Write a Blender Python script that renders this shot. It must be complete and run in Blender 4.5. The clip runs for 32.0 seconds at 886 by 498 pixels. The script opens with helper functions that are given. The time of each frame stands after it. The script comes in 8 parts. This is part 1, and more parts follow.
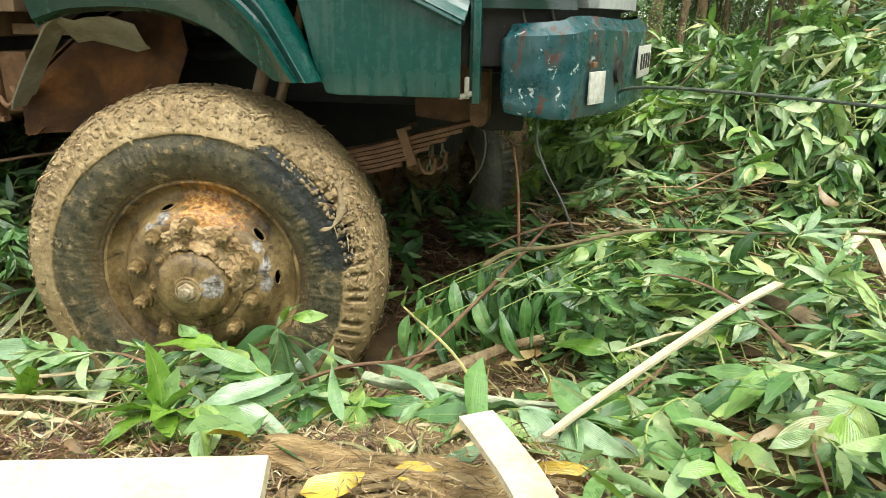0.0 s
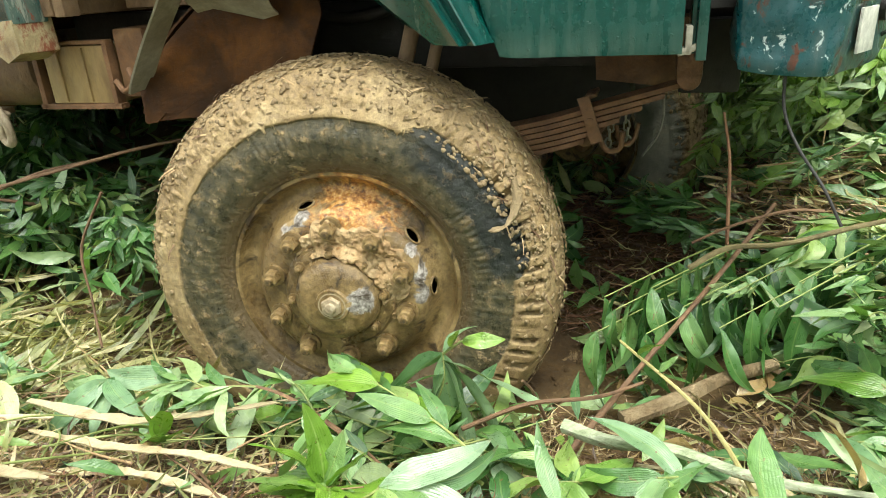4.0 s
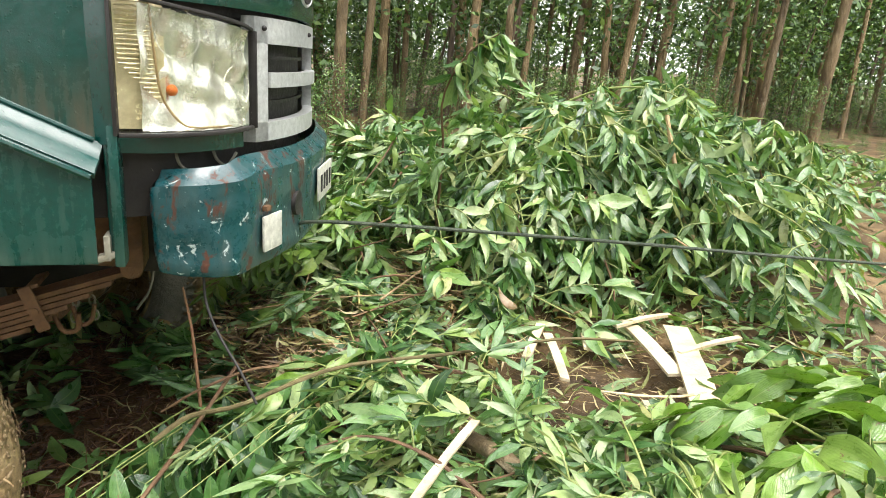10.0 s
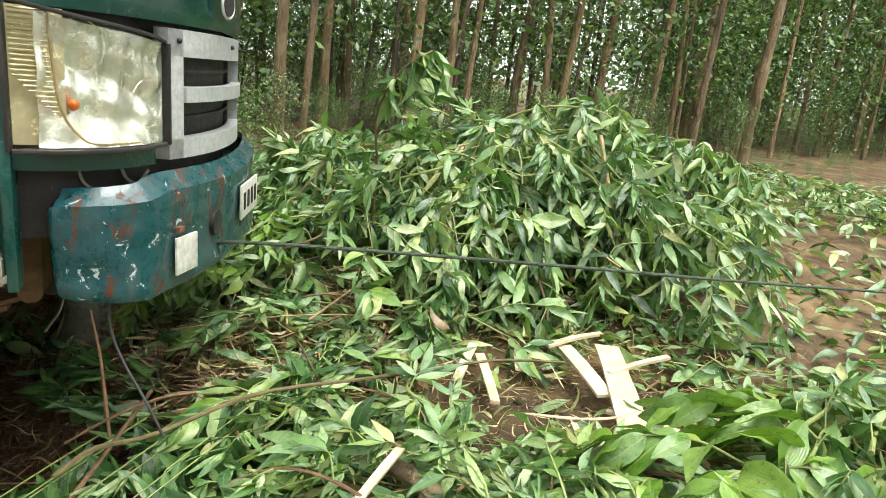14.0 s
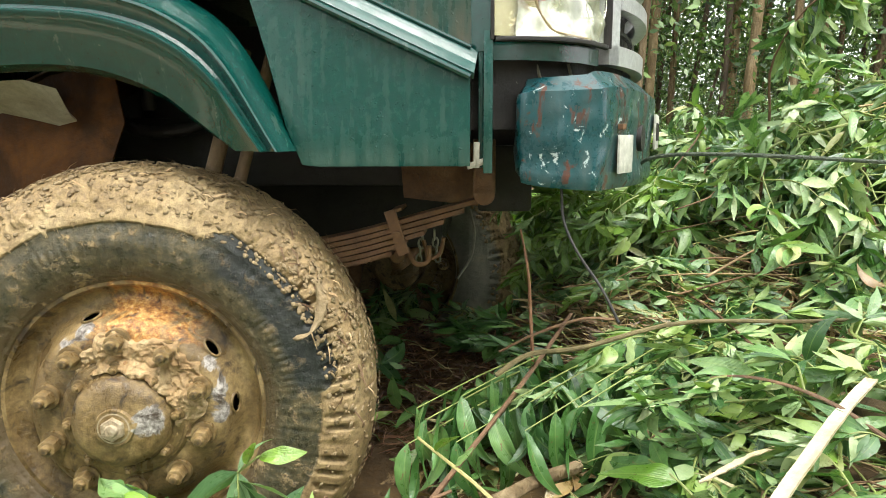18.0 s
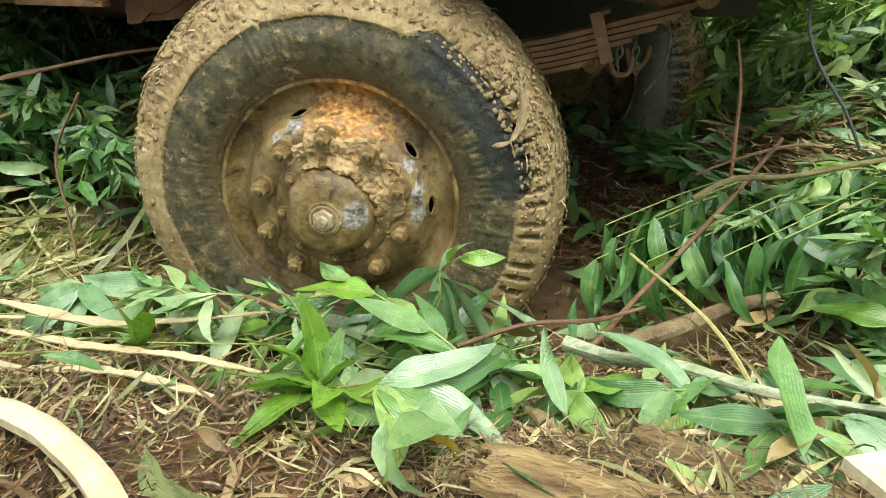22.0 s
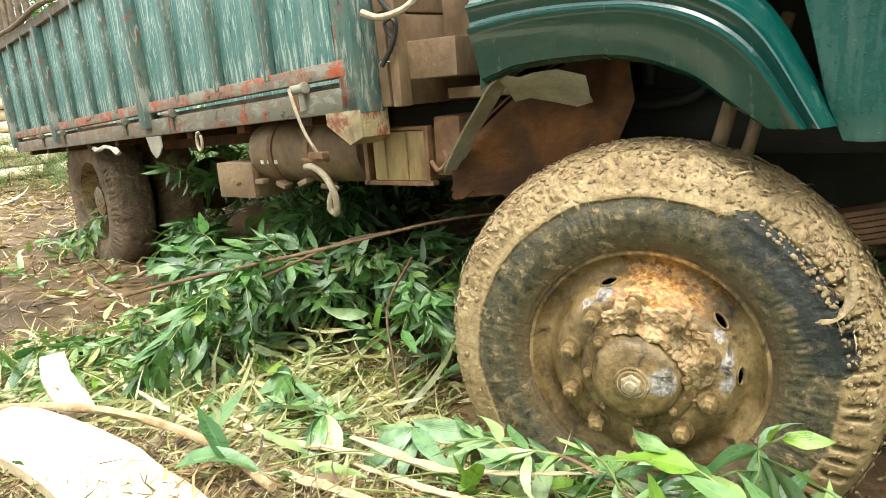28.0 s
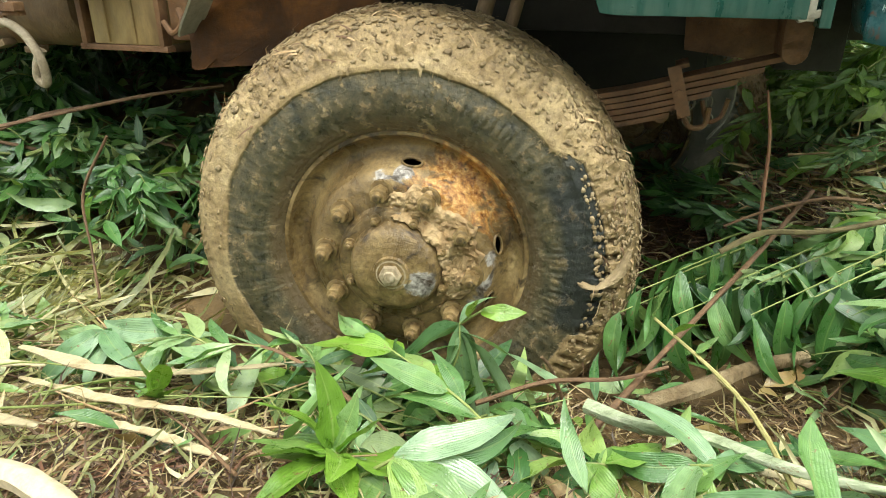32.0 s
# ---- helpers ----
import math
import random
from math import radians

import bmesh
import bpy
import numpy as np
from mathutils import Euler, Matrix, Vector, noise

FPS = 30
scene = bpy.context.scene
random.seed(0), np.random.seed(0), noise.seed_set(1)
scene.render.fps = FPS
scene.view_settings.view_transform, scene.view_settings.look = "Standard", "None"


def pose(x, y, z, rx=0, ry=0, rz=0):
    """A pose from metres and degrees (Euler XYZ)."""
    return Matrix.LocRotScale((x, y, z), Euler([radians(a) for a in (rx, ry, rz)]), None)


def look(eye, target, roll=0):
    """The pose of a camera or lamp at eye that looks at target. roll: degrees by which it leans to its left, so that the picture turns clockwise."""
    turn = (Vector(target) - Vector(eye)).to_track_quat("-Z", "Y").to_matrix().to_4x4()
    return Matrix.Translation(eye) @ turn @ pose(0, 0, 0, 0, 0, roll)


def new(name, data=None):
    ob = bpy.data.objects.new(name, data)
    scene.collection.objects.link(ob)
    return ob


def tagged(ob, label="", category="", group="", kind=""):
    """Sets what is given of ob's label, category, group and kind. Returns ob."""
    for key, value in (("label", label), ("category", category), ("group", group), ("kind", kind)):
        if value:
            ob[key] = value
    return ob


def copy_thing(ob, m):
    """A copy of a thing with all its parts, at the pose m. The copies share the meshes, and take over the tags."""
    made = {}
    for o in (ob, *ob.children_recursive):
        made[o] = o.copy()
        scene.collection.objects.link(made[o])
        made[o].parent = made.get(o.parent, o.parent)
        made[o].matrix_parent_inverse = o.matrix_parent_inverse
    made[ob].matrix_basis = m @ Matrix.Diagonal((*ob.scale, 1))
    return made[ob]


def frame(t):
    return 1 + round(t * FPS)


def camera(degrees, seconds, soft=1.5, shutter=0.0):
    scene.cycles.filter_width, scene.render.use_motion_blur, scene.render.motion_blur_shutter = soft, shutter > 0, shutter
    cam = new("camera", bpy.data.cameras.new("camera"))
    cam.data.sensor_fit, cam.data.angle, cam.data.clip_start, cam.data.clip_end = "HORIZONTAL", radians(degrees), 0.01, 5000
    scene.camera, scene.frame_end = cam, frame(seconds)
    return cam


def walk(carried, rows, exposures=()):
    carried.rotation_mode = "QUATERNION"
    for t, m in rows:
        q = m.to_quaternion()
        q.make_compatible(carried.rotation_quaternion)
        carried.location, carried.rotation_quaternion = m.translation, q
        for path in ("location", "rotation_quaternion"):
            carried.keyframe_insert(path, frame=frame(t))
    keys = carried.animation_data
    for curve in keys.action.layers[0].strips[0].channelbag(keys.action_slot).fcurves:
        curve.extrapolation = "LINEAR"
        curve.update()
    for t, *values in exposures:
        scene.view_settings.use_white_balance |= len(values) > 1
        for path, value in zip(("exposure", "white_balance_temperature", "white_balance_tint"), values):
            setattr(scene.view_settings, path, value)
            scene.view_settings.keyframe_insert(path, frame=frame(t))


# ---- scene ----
cam = camera(66.95, 32.0, 0.8)
# seconds, eye x y z, turn rx ry rz
PATH = [
    (0.0, 0.688, -1.649, 1.085, 71.11, -0.76, 1.57),
    (0.5, 0.639, -1.611, 1.166, 66.14, -1.26, 1.71),
    (1.0, 0.649, -1.576, 1.208, 63.67, -0.75, 2.85),
    (1.5, 0.629, -1.446, 1.217, 62.23, 0.21, 4.89),
    (2.0, 0.584, -1.320, 1.217, 61.04, 1.25, 6.26),
    (2.5, 0.532, -1.284, 1.123, 63.71, 1.69, 6.28),
    (3.0, 0.505, -1.289, 1.064, 65.14, 2.75, 6.85),
    (3.5, 0.487, -1.295, 1.061, 66.36, 3.38, 7.89),
    (4.0, 0.473, -1.306, 1.059, 67.89, 3.12, 9.14),
    (4.5, 0.470, -1.320, 1.047, 68.05, 2.51, 10.69),
    (6.5, 0.444, -1.339, 1.058, 67.63, 0.03, 10.84),
    (7.0, 0.447, -1.338, 1.071, 67.15, -0.08, 10.92),
    (7.5, 0.497, -1.323, 1.059, 68.39, -0.60, 9.95),
    (8.0, 0.552, -1.353, 1.068, 74.67, -1.69, -0.08),
    (8.5, 0.647, -1.359, 1.257, 73.58, -1.97, -9.71),
    (9.0, 0.699, -1.386, 1.300, 74.29, -3.24, -17.40),
    (9.5, 0.749, -1.396, 1.309, 74.65, -3.43, -21.50),
    (10.0, 0.781, -1.389, 1.312, 74.52, -3.48, -23.39),
    (10.5, 0.795, -1.367, 1.310, 74.56, -3.47, -23.23),
    (11.0, 0.803, -1.352, 1.305, 74.67, -3.37, -22.88),
    (11.5, 0.796, -1.338, 1.307, 74.76, -3.55, -22.97),
    (12.0, 0.799, -1.342, 1.308, 75.26, -3.52, -22.83),
    (12.5, 0.801, -1.344, 1.304, 75.75, -3.41, -22.79),
    (13.0, 0.799, -1.343, 1.308, 75.97, -3.73, -23.79),
    (13.5, 0.812, -1.353, 1.322, 75.89, -4.46, -25.90),
    (15.5, 0.914, -1.406, 1.359, 75.36, -5.87, -29.85),
    (16.0, 0.896, -1.403, 1.299, 76.52, -3.91, -25.00),
    (16.5, 0.838, -1.373, 1.236, 77.80, -1.89, -19.31),
    (17.0, 0.726, -1.375, 1.158, 80.14, -0.79, -12.37),
    (17.5, 0.603, -1.331, 1.078, 80.64, -0.56, -6.96),
    (18.0, 0.558, -1.321, 0.969, 80.36, 0.24, -3.41),
    (18.5, 0.523, -1.309, 0.919, 77.76, 0.19, -3.10),
    (19.0, 0.516, -1.303, 0.920, 76.21, -0.29, -2.03),
    (19.5, 0.506, -1.306, 0.918, 75.01, -0.71, -0.62),
    (20.0, 0.481, -1.312, 0.913, 71.39, -0.83, 1.23),
    (20.5, 0.455, -1.312, 0.924, 66.55, -0.59, 3.92),
    (21.0, 0.432, -1.312, 0.939, 64.48, -0.22, 6.42),
    (21.5, 0.422, -1.307, 0.948, 64.56, -0.02, 7.86),
    (22.0, 0.421, -1.300, 0.949, 64.80, -0.04, 8.20),
    (22.5, 0.425, -1.301, 0.951, 65.10, -0.03, 8.35),
    (23.0, 0.430, -1.303, 0.954, 65.31, 0.01, 8.50),
    (23.5, 0.432, -1.306, 0.958, 65.67, -0.10, 8.54),
    (24.0, 0.431, -1.308, 0.962, 66.19, -0.36, 8.50),
    (24.5, 0.429, -1.310, 0.964, 67.22, -0.69, 8.47),
    (25.0, 0.381, -1.302, 1.010, 67.69, 0.05, 10.88),
    (25.5, 0.342, -1.327, 1.038, 71.03, 2.87, 18.49),
    (26.0, 0.292, -1.370, 1.072, 74.05, 4.61, 24.85),
    (26.5, 0.247, -1.444, 1.098, 76.45, 4.70, 28.74),
    (28.5, 0.318, -1.395, 1.048, 76.26, 3.85, 25.15),
    (29.0, 0.347, -1.379, 1.049, 72.95, 2.95, 18.05),
    (29.5, 0.382, -1.395, 1.041, 71.02, 2.99, 13.23),
    (30.0, 0.426, -1.354, 1.042, 68.25, 2.84, 10.73),
    (30.5, 0.436, -1.308, 1.001, 66.93, 3.19, 9.25),
    (31.0, 0.427, -1.288, 0.985, 65.98, 2.18, 9.52),
    (31.5, 0.420, -1.279, 0.990, 65.32, 1.21, 9.98),
    (32.0, 0.419, -1.262, 0.998, 66.58, -0.14, 10.37),
]
LIGHT = [(0, 0.36, 6500, 5), (2, 0.4, 6500, 4.5), (3, 0.53, 6500, 4.2), (4.5, 0.50, 6500, 3.8), (8, 0.64, 6500, 4), (9, 0.60, 6500, 10), (10, 0.52, 6500, 13), (12, 0.5, 6500, 13), (13.5, 0.44, 6500, 10), (15.5, 0.22, 6500, 10), (17, 0.28, 6500, 10), (18, 0.60, 6500, 9), (19, 0.70, 6500, 10), (20, 0.53, 6500, 4.7), (22, 0.28, 6500, 1.3), (25, 0.34, 6500, 0), (26, 0.69, 6500, 2), (29, 0.73, 6500, 8), (30, 0.69, 6500, 5.5), (31, 0.46, 6500, 3), (32, 0.38, 6500, 3)]
walk(cam, [(t, pose(x, y, z, rx, ry, rz)) for t, x, y, z, rx, ry, rz in PATH], LIGHT)
# ---------------------------------------------------------------- light
world = bpy.data.worlds.new("world")
scene.world = world
world.use_nodes = True
wn, wl = world.node_tree.nodes, world.node_tree.links
sky = wn.new("ShaderNodeTexSky")
sky.sky_type, sky.sun_disc = "NISHITA", False
sky.sun_elevation, sky.sun_rotation = radians(70), radians(150)
sky.air_density, sky.dust_density, sky.ozone_density = 1.0, 6.0, 1.0
veil = wn.new("ShaderNodeMixRGB")          # an even, milky cloud cover over the sky
veil.inputs[0].default_value = 0.72
veil.inputs[2].default_value = (9.9, 10.0, 9.8, 1)
wl.new(sky.outputs[0], veil.inputs[1])
wl.new(veil.outputs[0], wn["Background"].inputs[0])
wn["Background"].inputs[1].default_value = 0.20
SUN_LAMP = bpy.data.lights.new("sun", "SUN")
SUN_LAMP.energy, SUN_LAMP.angle, SUN_LAMP.color = 3.4, radians(30), (1.0, 0.97, 0.92)
new("sun", SUN_LAMP).matrix_world = look((0, 0, 20), (-3.4, 6.0, 1.0))

# ---------------------------------------------------------------- building blocks


def thing(name, label, category, m, group="", kind=""):
    ob = new(name)
    ob.empty_display_size = 0.1
    ob.matrix_basis = m
    return tagged(ob, label, category, group, kind)


def mesh_of(name, bm, material, smooth=True, bev=0.0):
    if bev:
        bmesh.ops.bevel(bm, geom=[e for e in bm.edges if len(e.link_faces) == 2 and e.calc_face_angle(0) > 0.6], offset=bev, segments=2, affect="EDGES", profile=0.6)
    bmesh.ops.recalc_face_normals(bm, faces=bm.faces[:])
    me = bpy.data.meshes.new(name)
    bm.to_mesh(me)
    bm.free()
    if smooth:
        me.shade_smooth()
        me.set_sharp_from_angle(angle=radians(38))
    if material:
        me.materials.append(material)
    return me


def part(name, bm, material, parent, label="", m=None, bev=0.0, smooth=True):
    me = bm if isinstance(bm, bpy.types.Mesh) else mesh_of(name, bm, material, smooth, bev)
    ob = new(name, me)
    ob.parent = parent
    if m is not None:
        ob.matrix_basis = m
    return tagged(ob, label)


def single(name, bm, material, label, category, m=None, group="", kind="", bev=0.0):
    me = bm if isinstance(bm, bpy.types.Mesh) else mesh_of(name, bm, material, True, bev)
    ob = new(name, me)
    if m is not None:
        ob.matrix_basis = m
    return tagged(ob, label, category, group, kind)


def raw_mesh(name, verts, faces, material, uv=None, smooth=True):
    me = bpy.data.meshes.new(name)
    verts = np.asarray(verts, dtype=np.float32).reshape(-1, 3)
    faces = np.asarray(faces, dtype=np.int32)
    k = faces.shape[1]
    me.vertices.add(len(verts))
    me.vertices.foreach_set("co", verts.ravel())
    me.loops.add(faces.size)
    me.loops.foreach_set("vertex_index", faces.ravel())
    me.polygons.add(len(faces))
    me.polygons.foreach_set("loop_start", np.arange(0, faces.size, k, dtype=np.int32))
    if uv is not None:
        layer = me.uv_layers.new(name="UVMap")
        layer.data.foreach_set("uv", np.asarray(uv, dtype=np.float32)[faces.ravel()].ravel())
    me.update(calc_edges=True)
    me.validate()
    if smooth:
        me.shade_smooth()
    me.materials.append(material)
    return me


def box(bm, c, s, rot=(0, 0, 0)):
    m = pose(*c, *rot) @ Matrix.Diagonal((*s, 1))
    return bmesh.ops.create_cube(bm, size=1.0, matrix=m)["verts"]


def rod(bm, a, b, r, r2=None, seg=12, caps=True):
    a, b = Vector(a), Vector(b)
    d = b - a
    m = Matrix.Translation((a + b) / 2) @ d.to_track_quat("Z", "Y").to_matrix().to_4x4()
    return bmesh.ops.create_cone(bm, cap_ends=caps, segments=seg, radius1=r, radius2=r if r2 is None else r2, depth=d.length, matrix=m)["verts"]


def glide(points, n):
    """n points on a smooth line through the given ones."""
    P = [Vector(p) for p in points]
    P = [2 * P[0] - P[1]] + P + [2 * P[-1] - P[-2]]
    out = []
    for i in range(n):
        s = i / (n - 1) * (len(P) - 3)
        k = min(int(s), len(P) - 4)
        t = s - k
        a, b, c, d = P[k:k + 4]
        out.append(0.5 * ((2 * b) + (c - a) * t + (2 * a - 5 * b + 4 * c - d) * t * t + (3 * b - a - 3 * c + d) * t ** 3))
    return out


def tube(bm, points, r, seg=8, n=None, r2=None, rough=0.0, flat=1.0, seed=0):
    """A tapered, uneven pipe along a smooth line."""
    pts = glide(points, n) if n else [Vector(p) for p in points]
    rings = []
    side = None
    for i, p in enumerate(pts):
        d = (pts[min(i + 1, len(pts) - 1)] - pts[max(i - 1, 0)]).normalized()
        if side is None:
            side = d.orthogonal().normalized()
        side = (side - d * side.dot(d)).normalized()
        up = d.cross(side)
        t = i / (len(pts) - 1)
        rad = r + ((r if r2 is None else r2) - r) * t
        ring = []
        for k in range(seg):
            a = 2 * math.pi * k / seg
            q = 1 + rough * noise.noise((p * 9 + Vector((math.cos(a), math.sin(a), seed)) * 1.3))
            ring.append(bm.verts.new(p + (side * math.cos(a) + up * math.sin(a) * flat) * rad * q))
        rings.append(ring)
    for a, b in zip(rings, rings[1:]):
        for k in range(seg):
            bm.faces.new((a[k], a[(k + 1) % seg], b[(k + 1) % seg], b[k]))
    bm.faces.new(rings[0][::-1])
    bm.faces.new(rings[-1])
    return rings


def lathe(bm, profile, seg=64, closed=False):
    """Turns (radius, y) pairs round the y axis."""
    rings = []
    for k in range(seg):
        a = 2 * math.pi * k / seg
        rings.append([bm.verts.new((r * math.cos(a), y, r * math.sin(a))) for r, y in profile])
    n = len(profile)
    for k in range(seg):
        a, b = rings[k], rings[(k + 1) % seg]
        for i in range(n if closed else n - 1):
            bm.faces.new((a[i], a[(i + 1) % n], b[(i + 1) % n], b[i]))
    return rings


def sheet(bm, grid, thick=0.0, way=None):
    """A skin over a grid of points, with a second skin behind it when it has thickness."""
    rows = [[bm.verts.new(p) for p in row] for row in grid]
    for a, b in zip(rows, rows[1:]):
        for i in range(len(a) - 1):
            bm.faces.new((a[i], a[i + 1], b[i + 1], b[i]))
    if thick:
        w = Vector(way) * thick
        back = [[bm.verts.new(Vector(p) + w) for p in row] for row in grid]
        for a, b in zip(back, back[1:]):
            for i in range(len(a) - 1):
                bm.faces.new((a[i + 1], a[i], b[i], b[i + 1]))
        m, n = len(rows), len(rows[0])
        for j in range(m - 1):
            bm.faces.new((rows[j][0], rows[j + 1][0], back[j + 1][0], back[j][0]))
            bm.faces.new((rows[j + 1][n - 1], rows[j][n - 1], back[j][n - 1], back[j + 1][n - 1]))
        for i in range(n - 1):
            bm.faces.new((rows[0][i + 1], rows[0][i], back[0][i], back[0][i + 1]))
            bm.faces.new((rows[m - 1][i], rows[m - 1][i + 1], back[m - 1][i + 1], back[m - 1][i]))
    return rows


def slab(bm, outline, way):
    """A plate from a flat outline, thick along way."""
    a = [bm.verts.new(p) for p in outline]
    b = [bm.verts.new(Vector(p) + Vector(way)) for p in outline]
    n = len(a)
    bm.faces.new(a)
    bm.faces.new(b[::-1])
    for i in range(n):
        bm.faces.new((a[(i + 1) % n], a[i], b[i], b[(i + 1) % n]))


def smooth01(t):
    t = min(1.0, max(0.0, t))
    return t * t * (3 - 2 * t)


# ---------------------------------------------------------------- materials
def base_mat(name):
    m = bpy.data.materials.new(name)
    m.use_nodes = True
    return m, m.node_tree.nodes, m.node_tree.links, m.node_tree.nodes["Principled BSDF"]


def node(nt, kind, **values):
    n = nt.new(kind)
    for key, v in values.items():
        n.inputs[key].default_value = v
    return n


def ramp(nt, ln, source, stops):
    r = nt.new("ShaderNodeValToRGB")
    e = r.color_ramp.elements
    while len(e) < len(stops):
        e.new(0.5)
    for el, (at, col) in zip(e, stops):
        el.position, el.color = at, (*col, 1) if len(col) == 3 else col
    ln.new(source, r.inputs[0])
    return r.outputs[0]


def grey(nt, ln, source, a, b, lo=0.0, hi=1.0):
    r = nt.new("ShaderNodeMapRange")
    for i, v in enumerate((a, b, lo, hi)):
        r.inputs[i + 1].default_value = v
    ln.new(source, r.inputs[0])
    return r.outputs[0]


def mix(nt, ln, fac, a, b, mode="MIX"):
    m = nt.new("ShaderNodeMixRGB")
    m.blend_type = mode
    for i, v in enumerate((fac, a, b)):
        if isinstance(v, (int, float)):
            m.inputs[i].default_value = v
        elif isinstance(v, tuple):
            m.inputs[i].default_value = (*v, 1)
        else:
            ln.new(v, m.inputs[i])
    return m.outputs[0]


def calc(nt, ln, op, a, b=0.0):
    m = nt.new("ShaderNodeMath")
    m.operation = op
    for i, v in enumerate((a, b)):
        if isinstance(v, (int, float)):
            m.inputs[i].default_value = v
        else:
            ln.new(v, m.inputs[i])
    return m.outputs[0]


def noise_of(nt, ln, coord, scale, detail=6.0, rough=0.6, stretch=None, warp=0.0):
    if stretch:
        mp = nt.new("ShaderNodeMapping")
        mp.inputs["Scale"].default_value = stretch
        ln.new(coord, mp.inputs[0])
        coord = mp.outputs[0]
    n = node(nt, "ShaderNodeTexNoise", Scale=scale, Detail=detail, Roughness=rough, Distortion=warp)
    ln.new(coord, n.inputs["Vector"])
    return n.outputs[0]


def bump_to(nt, ln, bsdf, height, strength, distance=0.01):
    b = node(nt, "ShaderNodeBump", Strength=strength, Distance=distance)
    ln.new(height, b.inputs["Height"])
    ln.new(b.outputs[0], bsdf.inputs["Normal"])


def rough_mat(name, stops, scale=6.0, stretch=None, rough=(0.5, 0.9), bump=0.4, fine=60.0, metal=0.0, spec=0.5, spots=None, vary=0.0, dist=0.01, sheen=None):
    """A worn surface: broad patches of colour, fine grain and relief; spots adds flecks of one more colour."""
    m, nt, ln, b = base_mat(name)
    co = nt.new("ShaderNodeTexCoord").outputs["Object"]
    broad = noise_of(nt, ln, co, scale, 8.0, 0.62, stretch, 0.4)
    col = ramp(nt, ln, broad, stops)
    grain = noise_of(nt, ln, co, fine, 8.0, 0.7, stretch)
    col = mix(nt, ln, 0.55, col, ramp(nt, ln, grain, [(0.3, (0.45, 0.45, 0.45)), (0.7, (1.3, 1.3, 1.3))]), "MULTIPLY")
    if spots:
        (lo, hi), sscale, scol = spots
        s = noise_of(nt, ln, co, sscale, 10.0, 0.72, stretch, 0.6)
        col = mix(nt, ln, grey(nt, ln, s, lo, hi), col, scol)
    if vary:
        info = nt.new("ShaderNodeObjectInfo").outputs["Random"]
        col = mix(nt, ln, 1.0, col, ramp(nt, ln, info, [(0.0, (1 - vary,) * 3), (1.0, (1 + vary,) * 3)]), "MULTIPLY")
    ln.new(col, b.inputs["Base Color"])
    ln.new(grey(nt, ln, grain, 0.3, 0.7, *rough), b.inputs["Roughness"])
    b.inputs["Metallic"].default_value = metal
    b.inputs["Specular IOR Level"].default_value = spec
    h = calc(nt, ln, "ADD", calc(nt, ln, "MULTIPLY", broad, 1.5), grain)
    bump_to(nt, ln, b, h, bump, dist)
    return m


